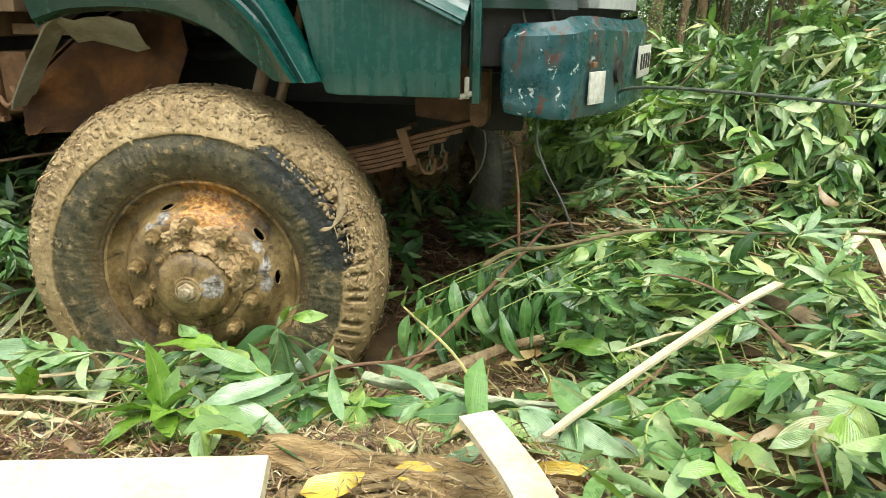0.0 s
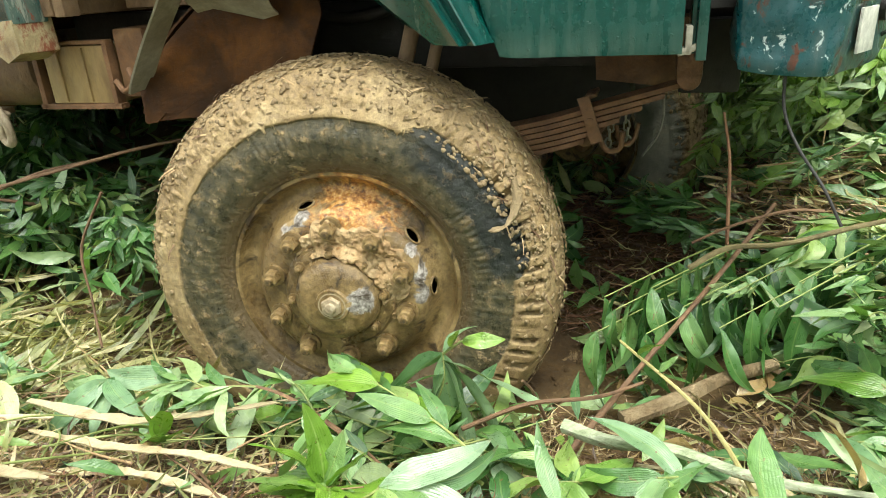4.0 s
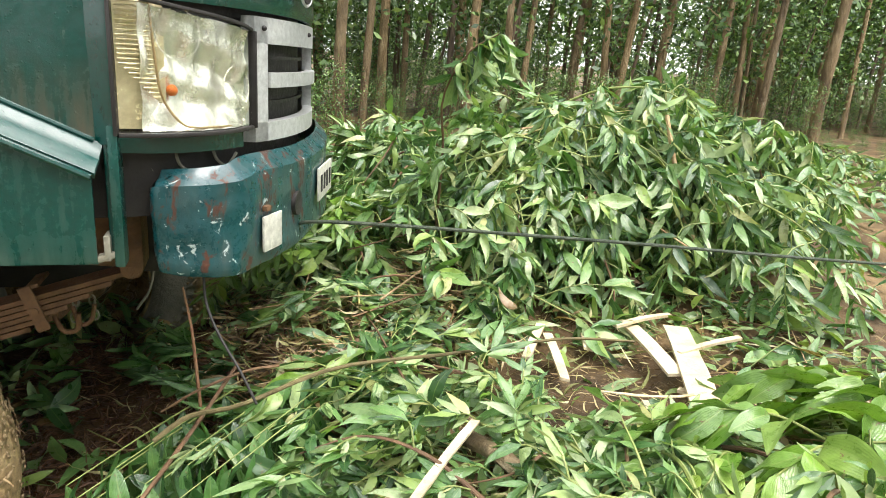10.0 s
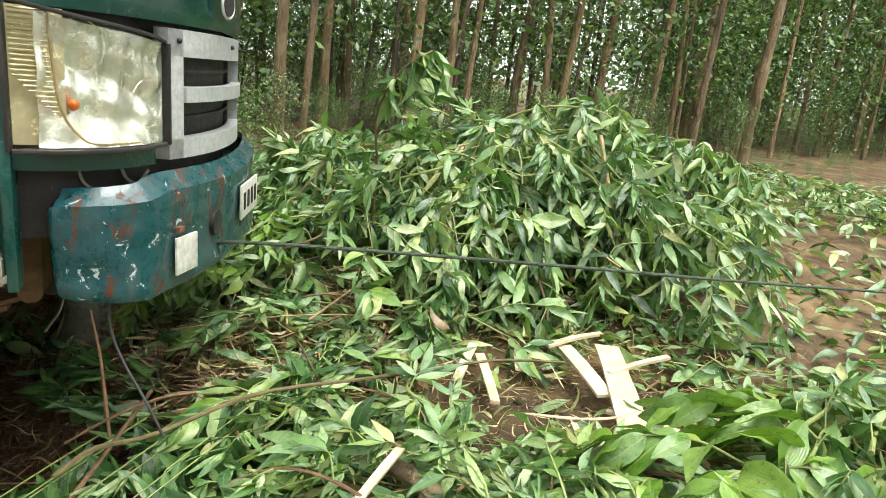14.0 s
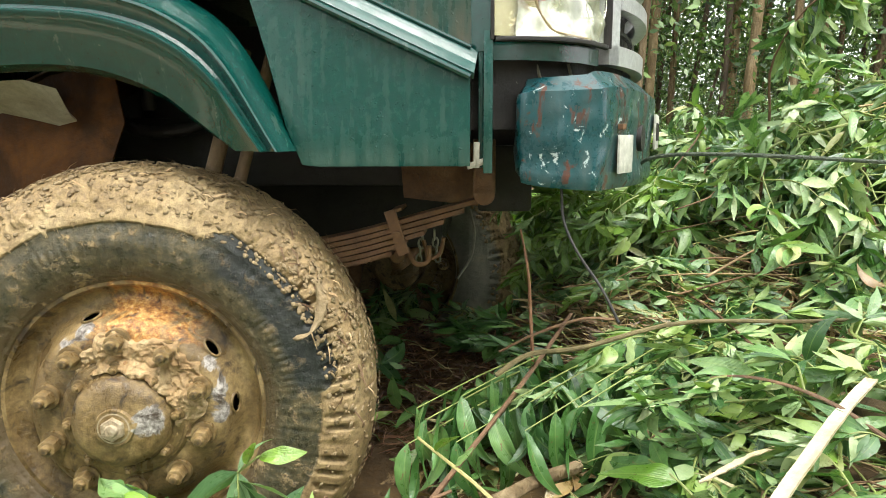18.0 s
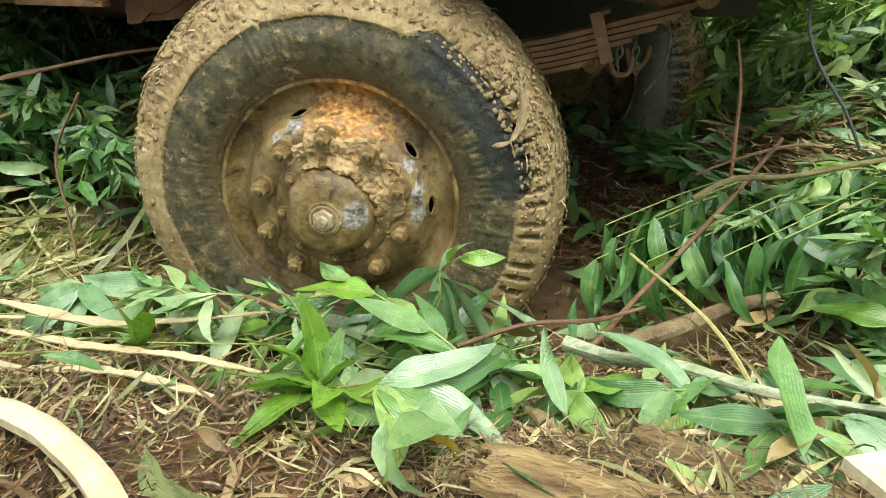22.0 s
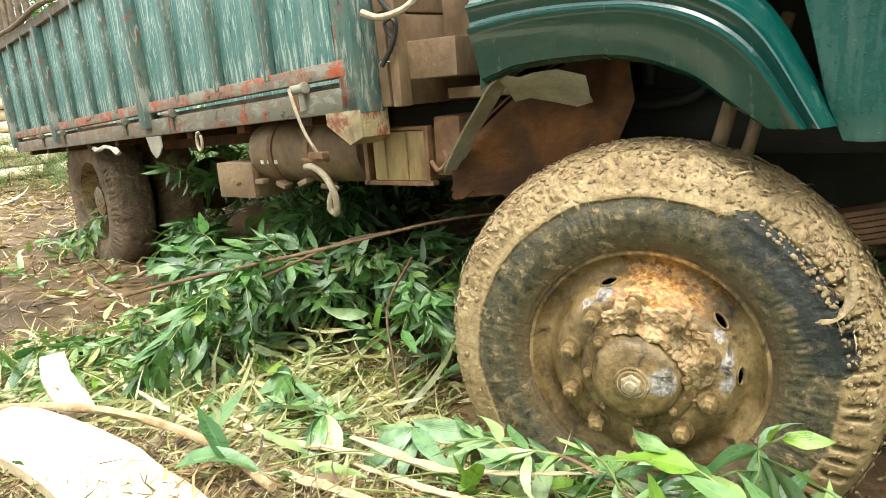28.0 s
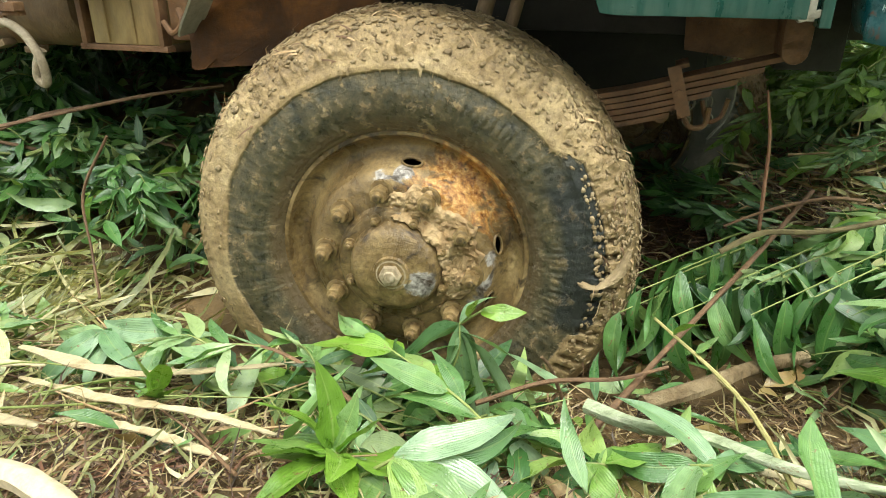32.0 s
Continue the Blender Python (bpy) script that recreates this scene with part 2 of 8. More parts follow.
def leaf_mat(name, stops, pale=0.35):
    """Leaf skin: colour by leaf, pleats along its length, a light midrib, blotches, brown tips and a wet gloss."""
    m, nt, ln, b = base_mat(name)
    uv = nt.new("ShaderNodeUVMap").outputs[0]
    sep = nt.new("ShaderNodeSeparateXYZ")
    ln.new(uv, sep.inputs[0])
    geo = nt.new("ShaderNodeNewGeometry")
    obj = nt.new("ShaderNodeObjectInfo")
    rnd = calc(nt, ln, "FRACT", calc(nt, ln, "ADD", geo.outputs["Random Per Island"], obj.outputs["Random"]))
    col = ramp(nt, ln, rnd, stops)
    co = nt.new("ShaderNodeTexCoord").outputs["Object"]
    blot = noise_of(nt, ln, co, 30.0, 6.0, 0.6)
    col = mix(nt, ln, 0.6, col, ramp(nt, ln, blot, [(0.3, (0.50, 0.56, 0.46)), (0.7, (1.45, 1.36, 1.2))]), "MULTIPLY")
    u, along = sep.outputs[0], sep.outputs[1]
    vein = calc(nt, ln, "ABSOLUTE", calc(nt, ln, "SINE", calc(nt, ln, "ADD", calc(nt, ln, "MULTIPLY", u, 37.7), calc(nt, ln, "MULTIPLY", blot, 5.0))))
    col = mix(nt, ln, 0.10, col, ramp(nt, ln, vein, [(0.0, (0.62, 0.66, 0.60)), (0.8, (1.25, 1.2, 1.15))]), "MULTIPLY")
    rib = grey(nt, ln, calc(nt, ln, "ABSOLUTE", calc(nt, ln, "SUBTRACT", u, 0.5)), 0.012, 0.05, 1.0, 0.0)
    col = mix(nt, ln, calc(nt, ln, "MULTIPLY", rib, pale), col, (0.30, 0.40, 0.13))
    spot = noise_of(nt, ln, co, 110.0, 3.0, 0.5)
    tip = calc(nt, ln, "MULTIPLY", grey(nt, ln, calc(nt, ln, "ADD", along, calc(nt, ln, "MULTIPLY", blot, 0.25)), 1.05, 1.15), grey(nt, ln, rnd, 0.45, 0.55))
    col = mix(nt, ln, calc(nt, ln, "MAXIMUM", grey(nt, ln, spot, 0.69, 0.73), calc(nt, ln, "MULTIPLY", tip, 0.7)), col, (0.18, 0.12, 0.05))
    ln.new(col, b.inputs["Base Color"])
    ln.new(grey(nt, ln, blot, 0.3, 0.7, 0.22, 0.42), b.inputs["Roughness"])
    b.inputs["Specular IOR Level"].default_value = 1.0
    bump_to(nt, ln, b, calc(nt, ln, "ADD", calc(nt, ln, "MULTIPLY", vein, 0.06), blot), 0.6, 0.008)
    # some daylight passes through the blade
    tr = nt.new("ShaderNodeBsdfTranslucent")
    ln.new(mix(nt, ln, 1.0, col, (1.4, 1.55, 0.55), "MULTIPLY"), tr.inputs[0])
    sh = nt.new("ShaderNodeMixShader")
    sh.inputs[0].default_value = 0.17
    ln.new(b.outputs[0], sh.inputs[1])
    ln.new(tr.outputs[0], sh.inputs[2])
    ln.new(sh.outputs[0], nt["Material Output"].inputs[0])
    return m


LEAF = leaf_mat("acacia_leaf", [(0.0, (0.024, 0.080, 0.024)), (0.15, (0.052, 0.145, 0.040)), (0.33, (0.10, 0.222, 0.062)), (0.52, (0.17, 0.31, 0.10)), (0.68, (0.27, 0.39, 0.20)), (0.80, (0.25, 0.38, 0.09)), (0.90, (0.34, 0.44, 0.25)), (0.95, (0.40, 0.42, 0.17)), (1.0, (0.05, 0.13, 0.04))])
LEAF_FRESH = leaf_mat("fresh_leaf", [(0.0, (0.10, 0.22, 0.025)), (0.4, (0.18, 0.33, 0.04)), (0.7, (0.14, 0.26, 0.08)), (1.0, (0.25, 0.38, 0.06))], 0.5)
LEAF_FAR = leaf_mat("wood_leaf", [(0.0, (0.018, 0.060, 0.015)), (0.4, (0.066, 0.160, 0.036)), (0.8, (0.15, 0.28, 0.07)), (1.0, (0.27, 0.40, 0.13))], 0.1)
LEAF_YELLOW = leaf_mat("yellow_leaf", [(0.0, (0.55, 0.36, 0.03)), (0.5, (0.62, 0.46, 0.07)), (1.0, (0.40, 0.22, 0.04))], 0.3)
LEAF_DRY = leaf_mat("dry_leaf", [(0.0, (0.22, 0.14, 0.06)), (0.5, (0.34, 0.25, 0.11)), (1.0, (0.15, 0.08, 0.035))], 0.2)
LEAF_PALE = leaf_mat("grey_green_leaf", [(0.0, (0.11, 0.23, 0.10)), (0.4, (0.19, 0.32, 0.17)), (0.7, (0.27, 0.39, 0.25)), (1.0, (0.16, 0.32, 0.08))], 0.3)
FIBRE = leaf_mat("bark_crumbs", [(0.0, (0.05, 0.028, 0.014)), (0.25, (0.15, 0.085, 0.042)), (0.5, (0.32, 0.21, 0.108)), (0.72, (0.50, 0.38, 0.21)), (0.9, (0.66, 0.56, 0.36)), (1.0, (0.10, 0.055, 0.03))], 0.0)
SOIL = rough_mat("soil", [(0.30, (0.036, 0.021, 0.007)), (0.5, (0.115, 0.070, 0.026)), (0.72, (0.29, 0.195, 0.085))], 3.0, rough=(0.55, 0.95), bump=0.9, fine=45.0, spots=((0.58, 0.66), 14.0, (0.30, 0.215, 0.11)), dist=0.02)
MUD = rough_mat("dried_mud", [(0.3, (0.22, 0.15, 0.072)), (0.55, (0.33, 0.245, 0.13)), (0.75, (0.44, 0.345, 0.20))], 9.0, rough=(0.42, 0.8), bump=0.8, fine=70.0)
TWIG = rough_mat("twig_bark", [(0.3, (0.10, 0.055, 0.028)), (0.7, (0.24, 0.14, 0.07))], 30.0, bump=0.5, fine=160.0, vary=0.25)
# dark green leaf; on branches under the truck the darkness stands for shade
LEAF_DARK = leaf_mat("dark_wet_leaf", [(0.0, (0.018, 0.070, 0.016)), (0.35, (0.040, 0.125, 0.028)), (0.7, (0.078, 0.195, 0.048)), (1.0, (0.13, 0.26, 0.08))])
STRAW_GREEN = leaf_mat("yellow_green_straw", [(0.0, (0.14, 0.16, 0.05)), (0.4, (0.30, 0.31, 0.12)), (0.7, (0.52, 0.48, 0.25)), (1.0, (0.68, 0.62, 0.40))], 0.0)
TWIG_GREEN = rough_mat("green_stem", [(0.3, (0.16, 0.22, 0.05)), (0.7, (0.32, 0.36, 0.12))], 30.0, rough=(0.35, 0.6), bump=0.3, fine=150.0, vary=0.2)
BARK = rough_mat("acacia_bark", [(0.30, (0.075, 0.050, 0.024)), (0.5, (0.235, 0.165, 0.082)), (0.68, (0.42, 0.325, 0.185))], 9.0, (1, 1, 0.3), bump=1.0, fine=40.0, vary=0.35, spots=((0.60, 0.68), 7.0, (0.38, 0.33, 0.20)), dist=0.03)
# darker copy of the bark, with the wood's shade put into its colour
BARK_DARK = rough_mat("shaded_bark", [(0.28, (0.06, 0.042, 0.028)), (0.6, (0.16, 0.115, 0.075)), (0.8, (0.28, 0.22, 0.15))], 8.0, (1, 1, 0.3), bump=0.7, fine=40.0, vary=0.35)
STRAW = rough_mat("bark_fibre", [(0.25, (0.22, 0.13, 0.06)), (0.5, (0.42, 0.29, 0.15)), (0.75, (0.60, 0.46, 0.27))], 22.0, (1, 1, 1), bump=0.6, fine=140.0, vary=0.3)
WOOD = rough_mat("peeled_wood", [(0.25, (0.50, 0.38, 0.20)), (0.5, (0.66, 0.56, 0.37)), (0.8, (0.76, 0.69, 0.54))], 9.0, (1, 1, 1), rough=(0.35, 0.6), bump=0.3, fine=90.0, spots=((0.66, 0.72), 24.0, (0.45, 0.30, 0.13)), vary=0.08)


def paint_mat(name, paint, dirt, rust, dirt_at=0.52, rust_at=0.70, rough=0.22, chips=None, low=None, coat=0.0, flake=None):
    """Old wet vehicle paint: mud film, run marks, rust and bright rain drops."""
    m, nt, ln, b = base_mat(name)
    co = nt.new("ShaderNodeTexCoord").outputs["Object"]
    broad = noise_of(nt, ln, co, 3.5, 8.0, 0.65, None, 0.5)
    runs = noise_of(nt, ln, co, 9.0, 7.0, 0.6, (3.2, 3.2, 0.35), 0.2)
    fine = noise_of(nt, ln, co, 55.0, 9.0, 0.7)
    col = mix(nt, ln, 0.6, paint, ramp(nt, ln, fine, [(0.3, (0.6, 0.62, 0.64)), (0.7, (1.25, 1.25, 1.25))]), "MULTIPLY")
    film = calc(nt, ln, "MULTIPLY", grey(nt, ln, runs, dirt_at - 0.08, dirt_at + 0.16), grey(nt, ln, broad, 0.35, 0.62))
    film = calc(nt, ln, "MULTIPLY", film, grey(nt, ln, fine, 0.3, 0.55, 0.45, 1.0))
    if low:                                    # mud splashed up from the road
        sp = nt.new("ShaderNodeSeparateXYZ")
        ln.new(co, sp.inputs[0])
        splash = calc(nt, ln, "MULTIPLY", grey(nt, ln, calc(nt, ln, "ADD", sp.outputs[2], calc(nt, ln, "MULTIPLY", broad, 0.10)), low[0], low[1], 1.0, 0.0), grey(nt, ln, runs, 0.40, 0.60))
        film = calc(nt, ln, "MAXIMUM", film, calc(nt, ln, "MULTIPLY", splash, 0.8))
    col = mix(nt, ln, film, col, dirt)
    rs = noise_of(nt, ln, co, 13.0, 9.0, 0.72, (1.6, 1.6, 0.7), 0.8)
    rmask = grey(nt, ln, rs, rust_at, rust_at + 0.05)
    col = mix(nt, ln, rmask, col, ramp(nt, ln, fine, [(0.3, rust), (0.7, (rust[0] * 2.0, rust[1] * 1.7, rust[2] * 1.4))]))
    if chips:
        cs = noise_of(nt, ln, co, 26.0, 6.0, 0.7, None, 1.0)
        col = mix(nt, ln, grey(nt, ln, cs, chips[0], chips[0] + 0.02), col, chips[1])
    ln.new(col, b.inputs["Base Color"])
    if flake:
        fl = noise_of(nt, ln, co, flake[0], 6.0, 0.7, flake[1], 0.6)
        col2 = mix(nt, ln, grey(nt, ln, fl, 0.52, 0.60), col, flake[2])
        col2 = mix(nt, ln, grey(nt, ln, fl, 0.40, 0.34), col2, flake[3])
        ln.new(col2, b.inputs["Base Color"])
    drops = node(nt, "ShaderNodeTexVoronoi", Scale=130.0)
    ln.new(co, drops.inputs["Vector"])
    few = grey(nt, ln, noise_of(nt, ln, co, 75.0, 2.0, 0.5), 0.56, 0.62)
    dome = calc(nt, ln, "MULTIPLY", few, grey(nt, ln, drops.outputs["Distance"], 0.05, 0.34, 1.0, 0.0))
    rgh = calc(nt, ln, "ADD", grey(nt, ln, fine, 0.3, 0.7, rough, rough + 0.16), calc(nt, ln, "MULTIPLY", calc(nt, ln, "MAXIMUM", film, rmask), 0.45))
    ln.new(rgh, b.inputs["Roughness"])
    h = calc(nt, ln, "ADD", calc(nt, ln, "ADD", calc(nt, ln, "MULTIPLY", dome, 0.35), calc(nt, ln, "MULTIPLY", fine, 0.3)), calc(nt, ln, "MULTIPLY", broad, 1.2))
    bump_to(nt, ln, b, h, 0.35, 0.006)
    b.inputs["Coat Weight"].default_value = coat
    b.inputs["Coat Roughness"].default_value = 0.06
    return m


GREEN = paint_mat("green_paint", (0.0020, 0.047, 0.037), (0.07, 0.11, 0.085), (0.10, 0.045, 0.02), 0.68, 0.82, 0.12, (0.735, (0.50, 0.56, 0.52)), None, 0.5)
GREEN_DIRTY = paint_mat("muddied_green_paint", (0.0022, 0.056, 0.044), (0.05, 0.105, 0.08), (0.10, 0.05, 0.025), 0.58, 0.82, 0.16, (0.735, (0.45, 0.50, 0.47)), (0.97, 1.03), 0.25)
GREEN_SPLASH = paint_mat("green_paint_with_mud_smears", (0.0020, 0.047, 0.037), (0.105, 0.085, 0.050), (0.10, 0.045, 0.02), 0.66, 0.82, 0.12, (0.735, (0.50, 0.56, 0.52)), (1.20, 1.34), 0.5)
# pale film and flecks: scuffs, and sky gloss put into the paint colour
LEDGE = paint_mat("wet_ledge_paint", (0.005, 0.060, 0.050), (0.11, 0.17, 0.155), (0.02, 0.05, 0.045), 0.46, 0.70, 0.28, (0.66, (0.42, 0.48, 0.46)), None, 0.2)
BLUE = paint_mat("peeling_blue_green_paint", (0.005, 0.058, 0.066), (0.065, 0.09, 0.08), (0.048, 0.019, 0.011), 0.50, 0.548, 0.20, (0.625, (0.42, 0.50, 0.49)), None, 0.35)
BOARD = paint_mat("weathered_green_board", (0.045, 0.165, 0.15), (0.20, 0.29, 0.25), (0.045, 0.04, 0.03), 0.40, 0.72, 0.5, None, None, 0.0, (7.0, (9.0, 9.0, 1.0), (0.36, 0.46, 0.41), (0.012, 0.035, 0.032)))
POST = paint_mat("worn_post_paint", (0.045, 0.11, 0.095), (0.17, 0.17, 0.125), (0.15, 0.05, 0.028), 0.48, 0.56, 0.5, None, None, 0.0, (8.0, (5.0, 5.0, 1.0), (0.26, 0.29, 0.24), (0.02, 0.025, 0.02)))
RAIL = paint_mat("worn_sill_paint", (0.11, 0.11, 0.08), (0.19, 0.155, 0.10), (0.16, 0.055, 0.030), 0.44, 0.53, 0.5, None, None, 0.0, (9.0, (1.2, 3.0, 3.0), (0.20, 0.195, 0.155), (0.03, 0.03, 0.022)))
RED = paint_mat("worn_red_paint", (0.17, 0.135, 0.10), (0.20, 0.17, 0.115), (0.24, 0.062, 0.032), 0.40, 0.50, 0.5, None, None, 0.0, (9.0, (1.2, 3.0, 3.0), (0.24, 0.23, 0.185), (0.04, 0.035, 0.026)))
RUST = rough_mat("rusty_steel", [(0.3, (0.085, 0.042, 0.020)), (0.55, (0.20, 0.105, 0.048)), (0.75, (0.32, 0.195, 0.10))], 10.0, rough=(0.45, 0.85), bump=0.5, fine=80.0, metal=0.1)
RUST_DARK = rough_mat("wet_rusty_liner", [(0.32, (0.020, 0.007, 0.001)), (0.5, (0.055, 0.021, 0.004)), (0.68, (0.15, 0.060, 0.012))], 5.0, rough=(0.35, 0.75), bump=0.5, fine=50.0, spec=0.25)
MUDDY = rough_mat("muddy_steel", [(0.3, (0.11, 0.065, 0.032)), (0.55, (0.22, 0.145, 0.078)), (0.78, (0.33, 0.24, 0.14))], 7.0, (1, 1, 0.6), rough=(0.5, 0.85), bump=0.6, fine=60.0, spots=((0.64, 0.70), 9.0, (0.10, 0.045, 0.02)))
CREAM = rough_mat("stained_cream_paint", [(0.3, (0.13, 0.075, 0.028)), (0.55, (0.29, 0.205, 0.085)), (0.8, (0.42, 0.335, 0.17))], 8.0, (1, 1, 0.35), rough=(0.4, 0.7), bump=0.3, fine=50.0, spots=((0.62, 0.70), 7.0, (0.16, 0.08, 0.03)))
GREYP = rough_mat("grey_rubber_sheet", [(0.3, (0.19, 0.18, 0.13)), (0.6, (0.33, 0.32, 0.25)), (0.8, (0.42, 0.40, 0.32))], 9.0, rough=(0.45, 0.7), bump=0.3, fine=60.0)
BLACK = rough_mat("black_steel", [(0.3, (0.008, 0.008, 0.008)), (0.7, (0.03, 0.026, 0.022))], 9.0, rough=(0.4, 0.8), bump=0.3, fine=60.0)
SILVER = rough_mat("dull_silver_plastic", [(0.3, (0.46, 0.48, 0.47)), (0.6, (0.58, 0.60, 0.59)), (0.8, (0.64, 0.65, 0.64))], 9.0, rough=(0.28, 0.45), bump=0.08, fine=70.0, metal=0.35)
GUSSET = rough_mat("rusty_pale_paint", [(0.3, (0.15, 0.09, 0.04)), (0.5, (0.33, 0.27, 0.14)), (0.75, (0.47, 0.43, 0.28))], 9.0, rough=(0.4, 0.7), bump=0.4, fine=60.0, spots=((0.52, 0.60), 9.0, (0.20, 0.065, 0.03)))
TWIG_BROWN = rough_mat("old_stake_wood", [(0.3, (0.10, 0.07, 0.045)), (0.7, (0.24, 0.18, 0.12))], 20.0, bump=0.5, fine=90.0, vary=0.2)
PALE = rough_mat("pale_plate", [(0.3, (0.40, 0.40, 0.33)), (0.6, (0.66, 0.66, 0.58)), (0.8, (0.74, 0.74, 0.68))], 16.0, rough=(0.35, 0.6), bump=0.2, fine=70.0, spots=((0.60, 0.68), 18.0, (0.22, 0.14, 0.07)))
LAMP_SILVER = rough_mat("bright_reflector", [(0.3, (0.78, 0.80, 0.70)), (0.7, (0.92, 0.92, 0.84))], 30.0, rough=(0.14, 0.32), bump=0.4, fine=22.0, metal=0.8)
AMBER = rough_mat("amber_reflector", [(0.3, (0.66, 0.58, 0.34)), (0.7, (0.82, 0.76, 0.52))], 9.0, rough=(0.15, 0.3), bump=0.1, fine=40.0, metal=0.5)
ROPE = rough_mat("dark_wire_rope", [(0.3, (0.03, 0.045, 0.03)), (0.7, (0.12, 0.15, 0.10))], 40.0, (1, 1, 1), rough=(0.35, 0.6), bump=0.8, fine=300.0)
HOSE = rough_mat("muddy_hose", [(0.3, (0.28, 0.22, 0.14)), (0.7, (0.48, 0.41, 0.29))], 20.0, rough=(0.45, 0.7), bump=0.4, fine=120.0)

GLASS, gn, gl, gb = base_mat("lamp_glass")
gb.inputs["Transmission Weight"].default_value = 1.0
gb.inputs["Roughness"].default_value = 0.04
gb.inputs["IOR"].default_value = 1.45
gb.inputs["Base Color"].default_value = (0.96, 0.97, 0.93, 1)
ORANGE, on_, ol_, ob_ = base_mat("orange_bulb")
ob_.inputs["Base Color"].default_value = (0.45, 0.11, 0.02, 1)
ob_.inputs["Roughness"].default_value = 0.15


def tyre_mat(name, flip=0.0):
    """Black rubber that shows in a ring between a coat of mud on the tread and mud thrown on the bead."""
    m, nt, ln, b = base_mat(name)
    co = nt.new("ShaderNodeTexCoord").outputs["Object"]
    sp = nt.new("ShaderNodeSeparateXYZ")
    ln.new(co, sp.inputs[0])
    x, z = sp.outputs[0], sp.outputs[2]
    rad = calc(nt, ln, "SQRT", calc(nt, ln, "ADD", calc(nt, ln, "MULTIPLY", x, x), calc(nt, ln, "MULTIPLY", z, z)))
    ang = calc(nt, ln, "ARCTAN2", z, x)
    pol = nt.new("ShaderNodeCombineXYZ")
    ln.new(calc(nt, ln, "MULTIPLY", calc(nt, ln, "COSINE", ang), 4.0), pol.inputs[0])
    ln.new(calc(nt, ln, "MULTIPLY", calc(nt, ln, "SINE", ang), 4.0), pol.inputs[1])
    ln.new(calc(nt, ln, "MULTIPLY", rad, 16.0), pol.inputs[2])
    broad = noise_of(nt, ln, co, 6.0, 7.0, 0.6, None, 0.4)
    streak = noise_of(nt, ln, pol.outputs[0], 3.2, 8.0, 0.68)
    fine = noise_of(nt, ln, co, 60.0, 9.0, 0.72)
    speck = noise_of(nt, ln, co, 34.0, 8.0, 0.7)
    turn = calc(nt, ln, "COSINE", calc(nt, ln, "SUBTRACT", ang, 0.60))
    washed = grey(nt, ln, calc(nt, ln, "ADD", turn, calc(nt, ln, "MULTIPLY", calc(nt, ln, "SUBTRACT", broad, 0.5), 0.20)), 0.86, 0.92)
    # mud coat from the shoulder inwards; it stops farther out where water ran over the wall
    edge = calc(nt, ln, "ADD", calc(nt, ln, "ADD", 0.388, calc(nt, ln, "MULTIPLY", washed, 0.036)), calc(nt, ln, "MULTIPLY", calc(nt, ln, "SUBTRACT", broad, 0.5), 0.035))
    drip = nt.new("ShaderNodeCombineXYZ")       # mud runs down from the coat in short streaks
    ln.new(calc(nt, ln, "MULTIPLY", calc(nt, ln, "COSINE", ang), 9.0), drip.inputs[0])
    ln.new(calc(nt, ln, "MULTIPLY", calc(nt, ln, "SINE", ang), 9.0), drip.inputs[1])
    ln.new(calc(nt, ln, "MULTIPLY", rad, 2.0), drip.inputs[2])
    runs = noise_of(nt, ln, drip.outputs[0], 3.0, 5.0, 0.7)
    edge = calc(nt, ln, "SUBTRACT", edge, calc(nt, ln, "MULTIPLY", grey(nt, ln, runs, 0.58, 0.70, 0.0, 0.014), calc(nt, ln, "SUBTRACT", 1.0, washed)))
    bare = grey(nt, ln, calc(nt, ln, "SUBTRACT", edge, rad), -0.001, 0.004)
    # drops and crumbs of mud thrown on the wall
    thrown = calc(nt, ln, "MULTIPLY", grey(nt, ln, speck, 0.575, 0.63), grey(nt, ln, washed, 0.0, 1.0, 0.85, 0.30))
    bare = calc(nt, ln, "MULTIPLY", bare, calc(nt, ln, "SUBTRACT", 1.0, thrown))
    mud = ramp(nt, ln, broad, [(0.3, (0.21, 0.14, 0.060)), (0.52, (0.36, 0.262, 0.128)), (0.72, (0.50, 0.39, 0.21))])
    mud = mix(nt, ln, 0.7, mud, ramp(nt, ln, fine, [(0.34, (0.30, 0.26, 0.22)), (0.60, (1.3, 1.3, 1.3))]), "MULTIPLY")
    # olive film over the rubber, thinner and wet-black where washed
    film = grey(nt, ln, calc(nt, ln, "ADD", calc(nt, ln, "MULTIPLY", streak, 0.6), calc(nt, ln, "MULTIPLY", speck, 0.9)), 0.58, 0.98)
    rubber = ramp(nt, ln, film, [(0.0, (0.026, 0.027, 0.017)), (0.45, (0.085, 0.074, 0.040)), (1.0, (0.25, 0.188, 0.095))])
    rubber = mix(nt, ln, calc(nt, ln, "MULTIPLY", washed, grey(nt, ln, rad, 0.325, 0.345)), rubber, ramp(nt, ln, fine, [(0.35, (0.010, 0.013, 0.012)), (0.65, (0.036, 0.040, 0.034))]))
    bead = calc(nt, ln, "ADD", rad, calc(nt, ln, "MULTIPLY", calc(nt, ln, "SUBTRACT", speck, 0.5), 0.05))
    rubber = mix(nt, ln, grey(nt, ln, bead, 0.285, 0.302, 0.75, 0.0), rubber, (0.115, 0.078, 0.036))
    ln.new(mix(nt, ln, bare, mud, rubber), b.inputs["Base Color"])
